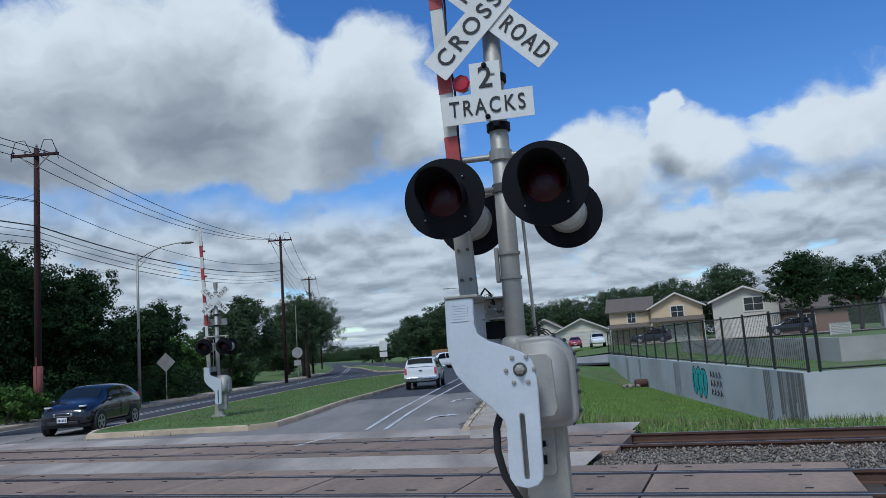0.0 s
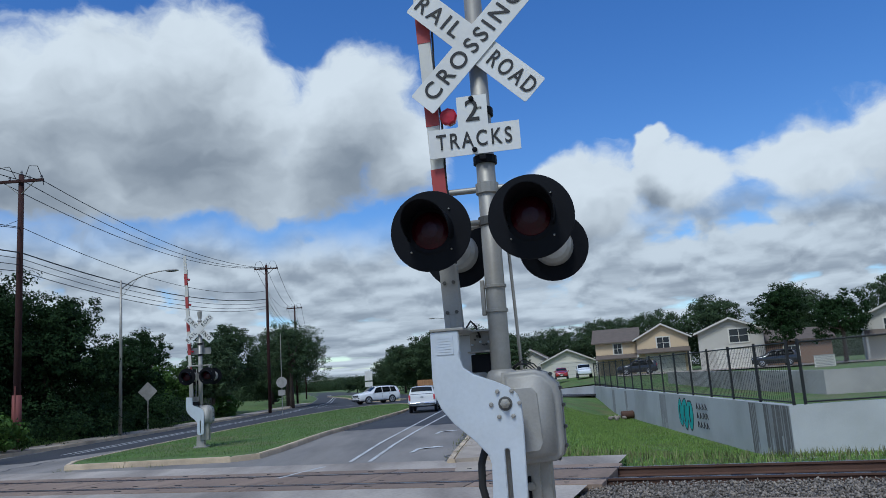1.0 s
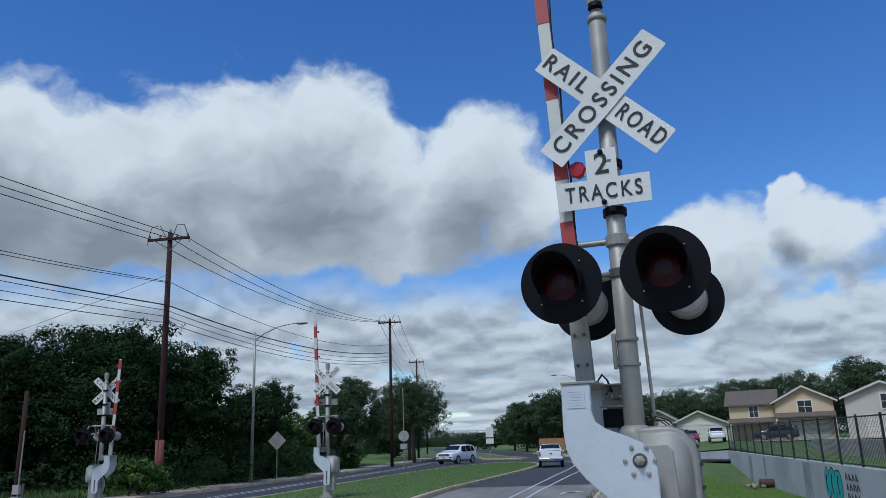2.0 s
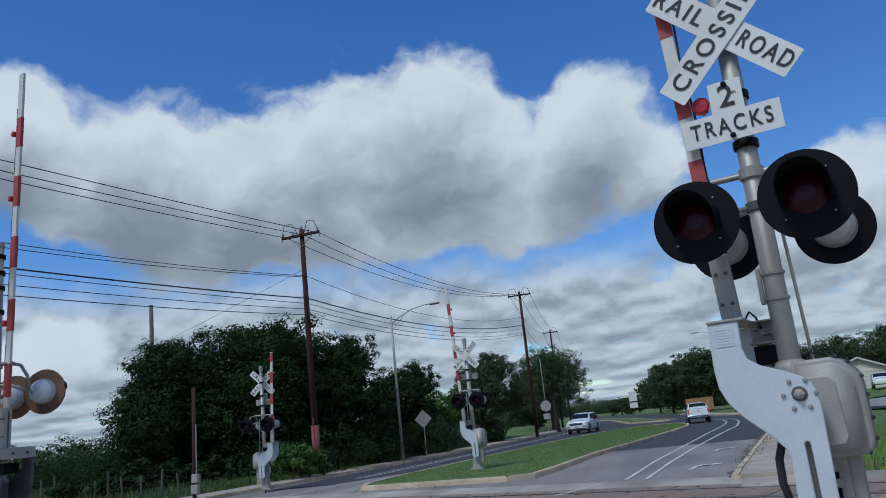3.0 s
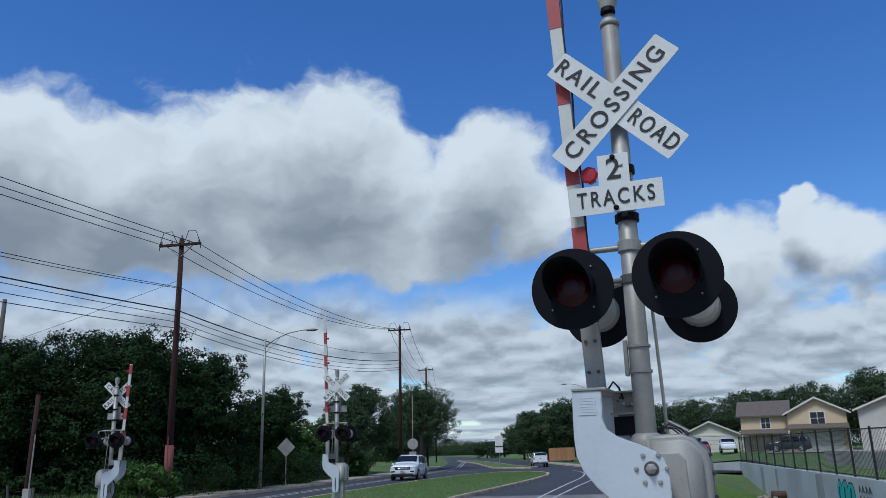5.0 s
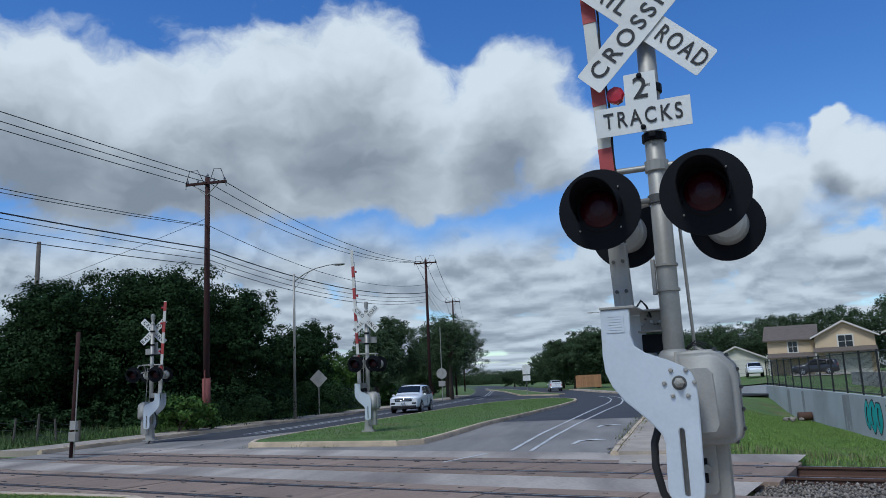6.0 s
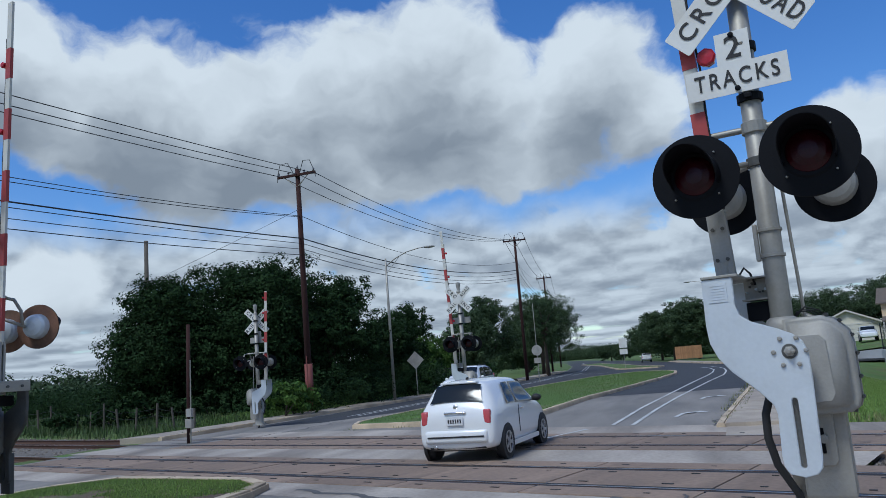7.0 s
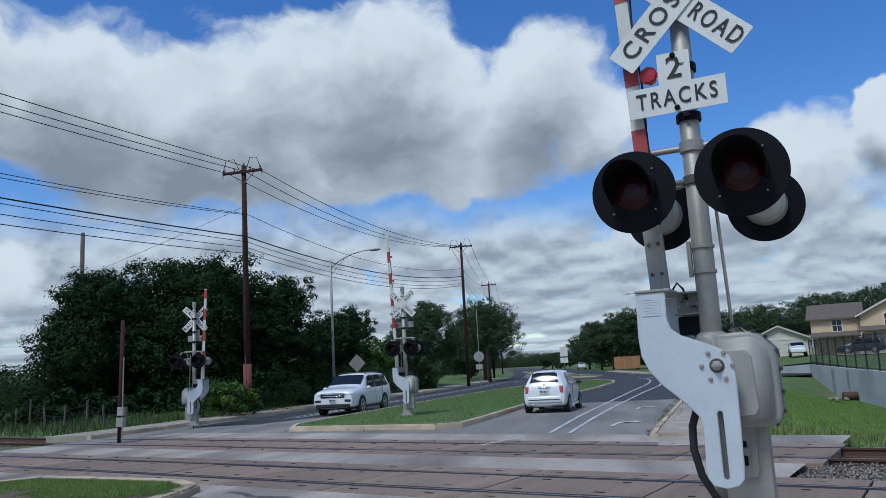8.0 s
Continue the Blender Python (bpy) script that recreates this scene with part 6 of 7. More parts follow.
ribbon("dirt_verge", VERGE, 1.5, 0.02 + max(ground_z(x + d, y) for x, y in VERGE for d in (-0.8, 0.0, 0.8)), M_BUFF, "buff sandy verge along the road edge", "verge")
ribbon("lane_line", [(-2.24, 19.4), (-1.9, 25), (-1.35, 31.2), (-0.29, 42.9), (0.5, 51), (0.88, 56), (1.1, 62), (0.9, 68), (0.2, 73)], 0.105, 0.012, M_PAINT, "white lane line curving into the bend")
ribbon("lane_line", [(-1.74, 19.15), (-1.4, 24), (-0.9, 29.6), (0.4, 41.7), (1.4, 50), (1.8, 57), (1.9, 63), (1.7, 68), (1.1, 73)], 0.105, 0.012, M_PAINT, "white lane line curving into the bend")
ribbon("lane_line", [(-3.5, 16.9), (-2.77, 18.7)], 0.12, 0.012, M_PAINT, "faded white lane line before the rails")
for off in (0.0, 0.45):
    ribbon("lane_line", [(-14.4 + off, 30), (-13.8 + off, 45), (-13.1 + off, 63), (-13.8 + off, 97), (-20 + off, 150), (-31 + off, 220)], 0.12, 0.012, M_PAINT, "white lane line along the left carriageway")
ribbon("lane_line", [(-12.0, 78), (-12.2, 86)], 0.14, 0.012, M_PAINT, "short white lane dash")
ribbon("lane_line", [(-12.0, 76.5), (-8.5, 77.5)], 0.3, 0.012, M_PAINT, "white stop line across the median gap")


def arrow(x, y, turn, label):
    pts = [(-0.06, -0.9), (0.06, -0.9), (0.07, 0.0), (0.2, 0.25), (0.36, 0.33), (0.36, 0.16), (0.72, 0.45), (0.36, 0.76), (0.36, 0.56), (0.1, 0.42), (-0.04, 0.2)]
    bm = bmesh.new()
    m = pose(x, y, 0.012, 0, 0, turn)
    bm.faces.new([bm.verts.new(m @ Vector((a, b, 0))) for a, b in pts])
    bmesh.ops.triangulate(bm, faces=bm.faces)
    tagged(part("road_arrow", bm, M_PAINT), label, "road marking", kind="structure")


arrow(-0.65, 21.7, -8, "worn white right-turn arrow on the road")
arrow(0.0, 28.3, -8, "worn white right-turn arrow on the road")
rs = random.Random(12)


def crack(pts, w, label):
    out, run = [], 0.0
    seed = rs.uniform(0, 50)
    for (x0, y0), (x1, y1) in zip(pts, pts[1:]):
        ln = math.hypot(x1 - x0, y1 - y0)
        n = max(3, int(ln / 0.1))
        for i in range(n):
            s = i / n
            q = noise.noise((run * 1.3, seed, 0)) * 0.3 + noise.noise((run * 4.5, seed, 3)) * 0.08
            out.append((x0 + (x1 - x0) * s - (y1 - y0) / ln * q, y0 + (y1 - y0) * s + (x1 - x0) / ln * q))
            run += ln / n
    out.append(pts[-1])
    ribbon("sealed_crack", out, w * 1.35, 0.0245 if pts[0][0] > -1.1 and pts[0][1] < 10 else 0.0095, M_TAR, label, "crack")


for pts, w in (([(-6.3, 11.0), (-4.4, 9.95), (-2.6, 9.5), (-1.35, 9.3), (-1.15, 9.4)], 0.09), ([(-1.15, 9.4), (-1.3, 9.9), (-2.5, 10.9)], 0.1), ([(-1.2, 9.2), (-1.27, 7.0), (-1.4, 4.5)], 0.045), ([(-0.47, 9.6), (-0.72, 7.1), (-0.9, 4)], 0.03),
               ([(-6.0, 8.9), (-5.2, 9.2), (-4.6, 9.0)], 0.035), ([(-6.1, 7.4), (-5.0, 7.7), (-3.6, 8.3)], 0.045), ([(-5.4, 6.2), (-4.8, 7.2), (-4.9, 8.0)], 0.04), ([(-5.0, 7.7), (-4.2, 6.6), (-3.6, 5.4)], 0.04), ([(-5.9, 6.6), (-4.9, 6.9), (-4.2, 6.5)], 0.035),
               ([(-15, 19.5), (-13.6, 22.5), (-13.2, 27)], 0.05), ([(-16.5, 21), (-12, 20.4)], 0.05), ([(0.15, 18), (0.9, 26), (1.8, 34)], 0.05)):
    crack(pts, w, "black tar-sealed crack in the road")


# ---- grass and weeds ----
def swale_grass(x, y):
    v = x * V.x + y * V.y
    return v > TRACK_B + 2.6 and x > interp(RIGHT_EDGE, y) + 1.9 and x < 9.7 + (y - 21.9) * 0.0655


grass("swale_grass", swale_grass, (1.5, 12, 13, 50), 90000, 0.06, M_LAWN, "rough green grass in the swale", lambda x, y: ground_z(x, y))
grass("dry_weeds", lambda x, y: swale_grass(x, y) and x * V.x + y * V.y < TRACK_B + 5.0, (1.5, 12, 24, 26), 11000, 0.15, M_DRY, "tall dry grass beside the ballast", lambda x, y: ground_z(x, y))
grass("dry_weeds", lambda x, y: TRACK_B + 2.6 < x * V.x + y * V.y < TRACK_B + 5 and x > 9, (9, 4, 34, 20), 9000, 0.24, M_DRY, "tall dry grass below the wall", lambda x, y: ground_z(x, y))
grass("verge_grass", lambda x, y: -4.5 < x - interp(LEFT_EDGE, y) < -2.05, (-23, 24, -16, 64), 26000, 0.16, M_BLADE, "rough green verge grass beside the pavement", lambda x, y: ground_z(x, y))
grass("verge_grass", lambda x, y: TRACK_B + 2.6 < x * V.x + y * V.y - track_bend(x * U.x + y * U.y) < TRACK_B + 8 and x < -19.5, (-60, 22, -19, 60), 30000, 0.32, M_WEED, "long dark green weeds beside the railway", lambda x, y: ground_z(x, y))
grass("kerb_weeds", lambda x, y: abs(x - interp(LEFT_EDGE, y) + 0.22) < 0.06 and noise.noise((x, y * 0.6, 2.0)) > 0.05, (-19, 22, -14, 60), 3500, 0.1, M_BLADE, "weeds in the kerb joint", lambda x, y: 0.12)
grass("kerb_weeds", lambda x, y: abs(x - interp(RIGHT_EDGE, y) - 0.1) < 0.3 and noise.noise((x * 2, y * 1.5, 2.0)) > 0.1, (-1, 18, 3, 36), 2500, 0.09, M_DRY, "weeds along the kerb", lambda x, y: 0.08)
grass("kerb_weeds", lambda x, y: abs((y - 22.0) + (x + 7.5) * 0.2) < 0.35 and noise.noise((x * 1.2, y, 7.0)) > 0.25, (-11, 21, -5, 23), 500, 0.08, M_DRY, "weeds before the median kerb", lambda x, y: 0.0)


# ---- vehicles ----
def paint(name, color, rough=0.25):
    return mat(name, color, rough, 0.0, vary=0.04, scale=2, fine=30, bump=0.0, coat=0.7)


P_WHITE, P_NAVY, P_RED, P_BLACK = paint("white_car_paint", (0.78, 0.78, 0.77)), paint("dark_navy_car_paint", (0.006, 0.008, 0.015), 0.2), paint("red_car_paint", (0.3, 0.02, 0.015)), paint("near_black_car_paint", (0.012, 0.013, 0.016))
M_CARGLASS = mat("tinted_car_glass", (0.012, 0.015, 0.016), 0.08, vary=0.1, bump=0, spec=0.4)
M_CHROME = mat("bright_chrome", (0.75, 0.75, 0.76), 0.15, 1.0, vary=0.05, bump=0)
M_ALLOY = mat("alloy_rim", (0.5, 0.5, 0.51), 0.35, 0.8, vary=0.1, bump=0)
M_TAIL = mat("red_tail_lens", (0.52, 0.075, 0.09), 0.15, vary=0.3, scale=12, fine=80, bump=0, coat=0.5)
M_HEAD = mat("clear_head_lens", (0.6, 0.62, 0.64), 0.1, vary=0.1, scale=20, fine=80, bump=0, coat=0.5)
M_TRIMBLK = mat("black_plastic_trim", (0.02, 0.02, 0.021), 0.65, vary=0.2, bump=0)
M_PLATE = mat("plate_white", (0.7, 0.7, 0.7), 0.5, vary=0.05, bump=0)

# stations from tail to nose: y, sill z, belt z, top z, half width, half width at the top
MINI = [(-1.775, 0.36, 0.58, 0.7, 0.5, 0.46), (-1.76, 0.27, 0.72, 0.86, 0.68, 0.6), (-1.71, 0.21, 0.86, 0.98, 0.735, 0.6), (-1.6, 0.2, 0.92, 1.14, 0.765, 0.535), (-1.5, 0.2, 0.94, 1.3, 0.775, 0.5), (-1.4, 0.2, 0.94, 1.405, 0.785, 0.49), (-1.25, 0.2, 0.94, 1.435, 0.79, 0.495), (-0.7, 0.2, 0.93, 1.465, 0.79, 0.53), (0.0, 0.2, 0.92, 1.46, 0.79, 0.54),
        (0.35, 0.2, 0.91, 1.42, 0.79, 0.555), (0.75, 0.2, 0.9, 1.14, 0.79, 0.6), (1.0, 0.2, 0.87, 0.99, 0.785, 0.64), (1.35, 0.22, 0.8, 0.91, 0.765, 0.6), (1.6, 0.26, 0.66, 0.77, 0.7, 0.54), (1.76, 0.34, 0.52, 0.62, 0.56, 0.44)]
SUV = [(-2.47, 0.42, 0.95, 1.06, 0.88, 0.82), (-2.45, 0.36, 1.0, 1.14, 0.92, 0.8), (-2.38, 0.3, 1.06, 1.36, 0.96, 0.76), (-2.2, 0.28, 1.1, 1.68, 0.985, 0.72), (-1.9, 0.27, 1.11, 1.76, 0.99, 0.72), (-0.8, 0.27, 1.08, 1.8, 0.995, 0.73), (0.1, 0.27, 1.06, 1.78, 0.995, 0.73), (0.4, 0.27, 1.06, 1.72, 0.99, 0.73),
       (1.1, 0.27, 1.06, 1.26, 0.985, 0.8), (1.4, 0.28, 1.05, 1.18, 0.985, 0.83), (2.05, 0.29, 1.0, 1.13, 0.975, 0.82), (2.34, 0.3, 0.94, 1.07, 0.94, 0.8), (2.44, 0.32, 0.9, 1.01, 0.9, 0.76), (2.48, 0.36, 0.86, 0.95, 0.85, 0.74)]
CROSS = [(-2.05, 0.45, 0.82, 0.95, 0.78, 0.7), (-1.98, 0.3, 0.95, 1.15, 0.86, 0.68), (-1.75, 0.27, 1.02, 1.38, 0.88, 0.6), (-1.3, 0.26, 1.03, 1.5, 0.885, 0.6), (-0.4, 0.26, 1.0, 1.56, 0.885, 0.62), (0.2, 0.26, 0.98, 1.54, 0.885, 0.62), (0.5, 0.26, 0.97, 1.45, 0.88, 0.63),
         (1.05, 0.26, 0.97, 1.1, 0.88, 0.7), (1.4, 0.28, 0.92, 1.03, 0.87, 0.7), (1.8, 0.3, 0.8, 0.92, 0.83, 0.64), (2.02, 0.36, 0.64, 0.76, 0.72, 0.54)]
PICKUP = [(-2.6, 0.55, 0.95, 1.08, 0.85, 0.8), (-2.56, 0.45, 1.02, 1.3, 0.9, 0.74), (-2.48, 0.42, 1.04, 1.62, 0.91, 0.7), (-2.3, 0.4, 1.05, 1.68, 0.915, 0.7), (-0.9, 0.4, 1.05, 1.7, 0.915, 0.7), (0.3, 0.4, 1.04, 1.7, 0.915, 0.7), (0.6, 0.4, 1.03, 1.62, 0.91, 0.7),
          (1.15, 0.4, 1.02, 1.16, 0.905, 0.76), (1.5, 0.4, 1.0, 1.1, 0.9, 0.78), (2.3, 0.4, 0.94, 1.04, 0.88, 0.76), (2.5, 0.42, 0.85, 0.96, 0.85, 0.7), (2.56, 0.5, 0.75, 0.84, 0.8, 0.66)]


def station(spec, y):
    for a, b in zip(spec, spec[1:]):
        if y <= b[0]:
            s = max(0.0, (y - a[0]) / (b[0] - a[0]))
            return [p + (q - p) * s for p, q in zip(a, b)]
    return list(spec[-1])


def section(st):
    y, zb, zt, top, w, wt = st
    zt = min(zt, top - 0.1)
    return [(w * 0.84, zb), (w * 0.985, zb + 0.09), (w, zb + (zt - zb) * 0.55), (w * 0.975, zt), (wt + 0.03, top - 0.075), (wt - 0.08, top - 0.008), (0.0, top + 0.012)]


def car(name, spec, color, label, wheel_r, axles, track, sides, screen, rear, scale=1.0, tail=None, heads=None, grille=None, plates=(), handles=(), mirror_y=0.6, bumpers=None, rails=False):
    c = thing(name, pose(0, 0, 0), label, "car", "cars")
    bm = bmesh.new()
    rings = []
    for st in spec:
        sec = section(st)
        pts = [(x, z) for x, z in sec] + [(-x, z) for x, z in sec[-2::-1]]
        rings.append([bm.verts.new((x, st[0], z)) for x, z in pts])
    for a, b in zip(rings, rings[1:]):
        for k in range(len(a)):
            bm.faces.new((a[k], a[(k + 1) % len(a)], b[(k + 1) % len(b)], b[k]))
    bm.faces.new(rings[0][::-1])
    bm.faces.new(rings[-1])
    bmesh.ops.recalc_face_normals(bm, faces=bm.faces)
    body = part("body", bm, color, c, "", True)
    sub = body.modifiers.new("round", "SUBSURF")
    sub.levels = sub.render_levels = 2

    def side_patch(y0, y1, t0, t1, lo, hi, nm, material, off=0.016, lab=""):
        """A pane on the flank between belt (lo) and top (hi); y0..y1 below, t0..t1 above."""
        for sx in (-1, 1):
            b = bmesh.new()
            rows = []
            n = 6
            for k in range(n + 1):
                row = []
                for j, f in enumerate((lo, (lo + hi) / 2, hi)):
                    ya = y0 + (t0 - y0) * (f - lo) / (hi - lo)
                    yb = y1 + (t1 - y1) * (f - lo) / (hi - lo)
                    y = ya + (yb - ya) * k / n
                    s = section(station(spec, y))
                    p, q = s[3], s[4]
                    x, z = p[0] + (q[0] - p[0]) * f, p[1] + (q[1] - p[1]) * f
                    row.append(b.verts.new(((x + off) * sx, y, z)))
                rows.append(row)
            for r0, r1 in zip(rows, rows[1:]):
                for j in range(2):
                    b.faces.new((r0[j], r0[j + 1], r1[j + 1], r1[j]))
            bmesh.ops.solidify(b, geom=b.faces[:], thickness=0.012)
            part(nm, b, material, c, lab, True)

    def top_patch(ya, yb, inset, nm, material, off=0.02):
        b = bmesh.new()
        rows = []
        for k in range(6):
            y = ya + (yb - ya) * k / 5
            s = section(station(spec, y))
            d = 0.02
            z1, z0 = section(station(spec, y + d))[6][1], section(station(spec, y - d))[6][1]
            n = Vector((0, -(z1 - z0), 2 * d)).normalized() * off
            xs = s[5][0] + 0.05 - inset
            rows.append([b.verts.new((xs * f, y + n.y, s[6][1] + n.z - 0.028 * abs(f) ** 3)) for f in (-1, -0.5, 0, 0.5, 1)])
        for r0, r1 in zip(rows, rows[1:]):
            for j in range(4):
                b.faces.new((r0[j], r0[j + 1], r1[j + 1], r1[j]))
        bmesh.ops.recalc_face_normals(b, faces=b.faces)
        part(nm, b, material, c, "", True)
    for y0, y1, t0, t1 in sides:
        side_patch(y0, y1, t0, t1, 0.08, 0.93, "side_window", M_CARGLASS)
    top_patch(screen[0], screen[1], 0.0, "windscreen", M_CARGLASS)
    top_patch(rear[0], rear[1], 0.02, "rear_window", M_CARGLASS)
    # wheels
    wheels = []
    for ay in axles:
        for sx in (-1, 1):
            # black discs on the uncut flanks stand for the shade inside the wheel wells
            part("arch_shade_disc", bm_spin(bmesh.new(), [(wheel_r * 1.15, -0.07), (wheel_r * 1.15, 0.0), (wheel_r * 1.12, 0.006), (wheel_r * 0.6, 0.0)], 28, pose(sx * (track / 2 + 0.095), ay, wheel_r * 1.02, 0, 90 * sx, 0)), M_TRIMBLK, c)
            wm = pose(0, 0, 0, 0, 90, 0)
            tyre = bm_spin(bmesh.new(), [(wheel_r * 0.66, -0.1), (wheel_r * 0.9, -0.105), (wheel_r * 0.985, -0.085), (wheel_r, -0.05), (wheel_r, 0.05), (wheel_r * 0.985, 0.085), (wheel_r * 0.9, 0.105), (wheel_r * 0.66, 0.1)], 28, wm)
            w = part("wheel", tyre, M_RUBBER, c, "black tyre on an alloy rim", True)
            w.matrix_basis = pose(sx * track / 2, ay, wheel_r)
            rim = bm_spin(bmesh.new(), [(wheel_r * 0.68, 0.085 * sx), (wheel_r * 0.7, 0.11 * sx), (wheel_r * 0.62, 0.112 * sx), (wheel_r * 0.6, 0.09 * sx)], 28, wm)
            for k in range(5):
                a = 2 * math.pi * k / 5
                bm_box(rim, (0.1 * sx, 0, wheel_r * 0.34), (0.02, wheel_r * 0.2, wheel_r * 0.6), pose(0, 0, 0, math.degrees(a), 0, 0))
            bm_spin(rim, [(wheel_r * 0.15, 0.09 * sx), (wheel_r * 0.15, 0.118 * sx), (wheel_r * 0.08, 0.122 * sx)], 12, wm)
            part("rim", rim, M_ALLOY, w, "silver spoked rim")
            wheels.append((w, sx * track / 2, ay))
    L0, L1 = spec[0], spec[-1]
    for sx in (-1, 1):
        if tail:
            x, y, z, sxz, h = tail
            part("tail_light", box((x * sx, y, z), (sxz, 0.09, h), 0.025), M_TAIL, c, "red tail light cluster", True)
        if heads:
            x, y, z, wd, h = heads
            part("headlight", bm_spin(bmesh.new(), [(wd * 0.5, -0.06), (wd * 0.5, 0.0), (wd * 0.42, 0.03), (wd * 0.1, 0.045)], 18, pose(x * sx, y, z, -90 + 12, 0, 0) @ Matrix.Diagonal((1, h / wd, 1, 1))), M_HEAD, c, "clear headlight, unlit", True)
        s = section(station(spec, mirror_y))
        part("mirror", bm_spin(bmesh.new(), [(0.03, -0.06), (0.075, -0.05), (0.085, 0.0), (0.06, 0.05), (0.02, 0.065)], 14, pose((s[3][0] + 0.1) * sx, mirror_y, s[3][1] + 0.07, 90, 0, 0) @ Matrix.Diagonal((1.25, 0.85, 1, 1))), color if name != "small_hatchback" else M_TRIMBLK, c, "door mirror", True)
        part("mirror_arm", box(((s[3][0] + 0.02) * sx, mirror_y, s[3][1] + 0.03), (0.1, 0.04, 0.03), 0.008), M_TRIMBLK, c)
        for hy in handles:
            s = section(station(spec, hy))
            part("door_handle", box(((s[3][0] + 0.022) * sx, hy, s[3][1] - 0.09), (0.03, 0.19, 0.028), 0.01), M_CHROME if name == "small_hatchback" else color, c, "door handle")
            part("door_seam", box(((s[2][0] + 0.001) * sx, hy - 0.16, (s[3][1] + s[2][1]) / 2 - 0.1), (0.012, 0.008, (s[3][1] - s[2][1]) * 1.6)), M_TRIMBLK, c)
        part("sill_trim", box(((spec[5][4] * 0.965) * sx, 0, spec[5][1] + 0.03), (0.06, axles[1] - axles[0] - 2.3 * wheel_r, 0.09), 0.01), color if name == "small_hatchback" else M_TRIMBLK, c)
        if rails:
            part("roof_rail", tube([(0.62 * sx, -1.8, 1.72), (0.64 * sx, -1.5, 1.8), (0.65 * sx, 0.0, 1.81), (0.64 * sx, 0.25, 1.74)], 0.02, 6), M_TRIMBLK, c)
    part("underbody", box((0, 0, spec[5][1] + 0.04), (spec[5][4] * 1.7, L1[0] - L0[0] - 0.5, 0.12), 0.02), M_TRIMBLK, c)
    for nm, cc, ss, material, lab in bumpers or ():
        part(nm, box(cc, ss, min(ss) * 0.3), material, c, lab, True)
    for y, z, s in plates:
        pl = part("number_plate", box((0, y, z), (0.32, 0.015, 0.16), 0.004), M_PLATE, c, "white plate with dark bars")
        for k in range(6):
            part("plate_bar", box((-0.115 + 0.046 * k, y + 0.0095 * s, z - 0.008), (0.026, 0.004, 0.07)), M_SPRAY, pl)
    return c, wheels


def mini_car():
    c, w = car("small_hatchback", MINI, P_WHITE, "small white two-door hatchback with dark windows, driving over the rails", 0.29, (-1.17, 1.13), 1.39,
               [(-1.0, -0.5, -0.82, -0.5), (-0.44, 0.62, -0.44, 0.26)], (0.42, 0.98), (-1.655, -1.44), tail=(0.61, -1.72, 0.8, 0.13, 0.25), heads=(0.5, 1.62, 0.68, 0.24, 0.24), plates=((-1.8, 0.745, -1), (1.8, 0.4, 1)), handles=(-0.28,), mirror_y=0.55,
               bumpers=(("bumper_strip", (0, -1.812, 0.46), (1.1, 0.02, 0.03), M_TRIMBLK, "thin black bumper strip"), ("rear_bumper", (0, -1.71, 0.46), (1.22, 0.2, 0.24), P_WHITE, "white rear bumper"), ("hatch_handle", (0, -1.765, 0.88), (0.42, 0.04, 0.04), M_CHROME, "chrome hatch handle"), ("hatch_badge", (0, -1.71, 0.985), (0.08, 0.03, 0.07), M_CHROME, "round chrome badge"),
                        ("exhaust", (-0.42, -1.7, 0.28), (0.06, 0.14, 0.06), M_CHROME, "exhaust tip"), ("rear_valance", (0, -1.68, 0.28), (1.1, 0.12, 0.08), M_TRIMBLK, "black rear valance"), ("roof_spoiler", (0, -1.41, 1.407), (0.72, 0.14, 0.04), P_WHITE, "white roof spoiler over the rear window"), ("roof_aerial", (0, -1.0, 1.47), (0.03, 0.1, 0.05), M_TRIMBLK, "short black aerial base")))
    return c, w


def suv_car(name, color, label, k=1.0):
    return car(name, SUV, color, label, 0.38, (-1.42, 1.42), 1.79, [(-2.0, -1.3, -1.85, -1.3), (-1.24, -0.3, -1.24, -0.3), (-0.24, 0.85, -0.24, 0.42)], (0.46, 1.08), (-2.37, -2.22), tail=(0.82, -2.4, 1.1, 0.2, 0.26), heads=(0.7, 2.42, 0.9, 0.42, 0.13),
               plates=((-2.49, 0.85, -1), (2.525, 0.66, 1)), handles=(-0.98, -0.06), mirror_y=0.85, rails=True,
               bumpers=(("grille", (0, 2.47, 0.86), (1.12, 0.06, 0.2), M_TRIMBLK, "black grille"), ("grille_bar", (0, 2.505, 0.83), (1.0, 0.02, 0.035), M_CHROME, "chrome grille bar"), ("grille_bar", (0, 2.505, 0.92), (1.3, 0.02, 0.04), M_CHROME, "chrome grille bar"), ("lower_grille", (0, 2.44, 0.42), (1.62, 0.12, 0.16), M_TRIMBLK, "black lower grille"),
                        ("fog_light", (0.7, 2.46, 0.63), (0.28, 0.06, 0.1), M_TRIMBLK, "fog light recess"), ("fog_light", (-0.7, 2.46, 0.63), (0.28, 0.06, 0.1), M_TRIMBLK, "fog light recess"), ("rear_bumper", (0, -2.42, 0.5), (1.6, 0.12, 0.22), M_TRIMBLK, "dark rear bumper")))


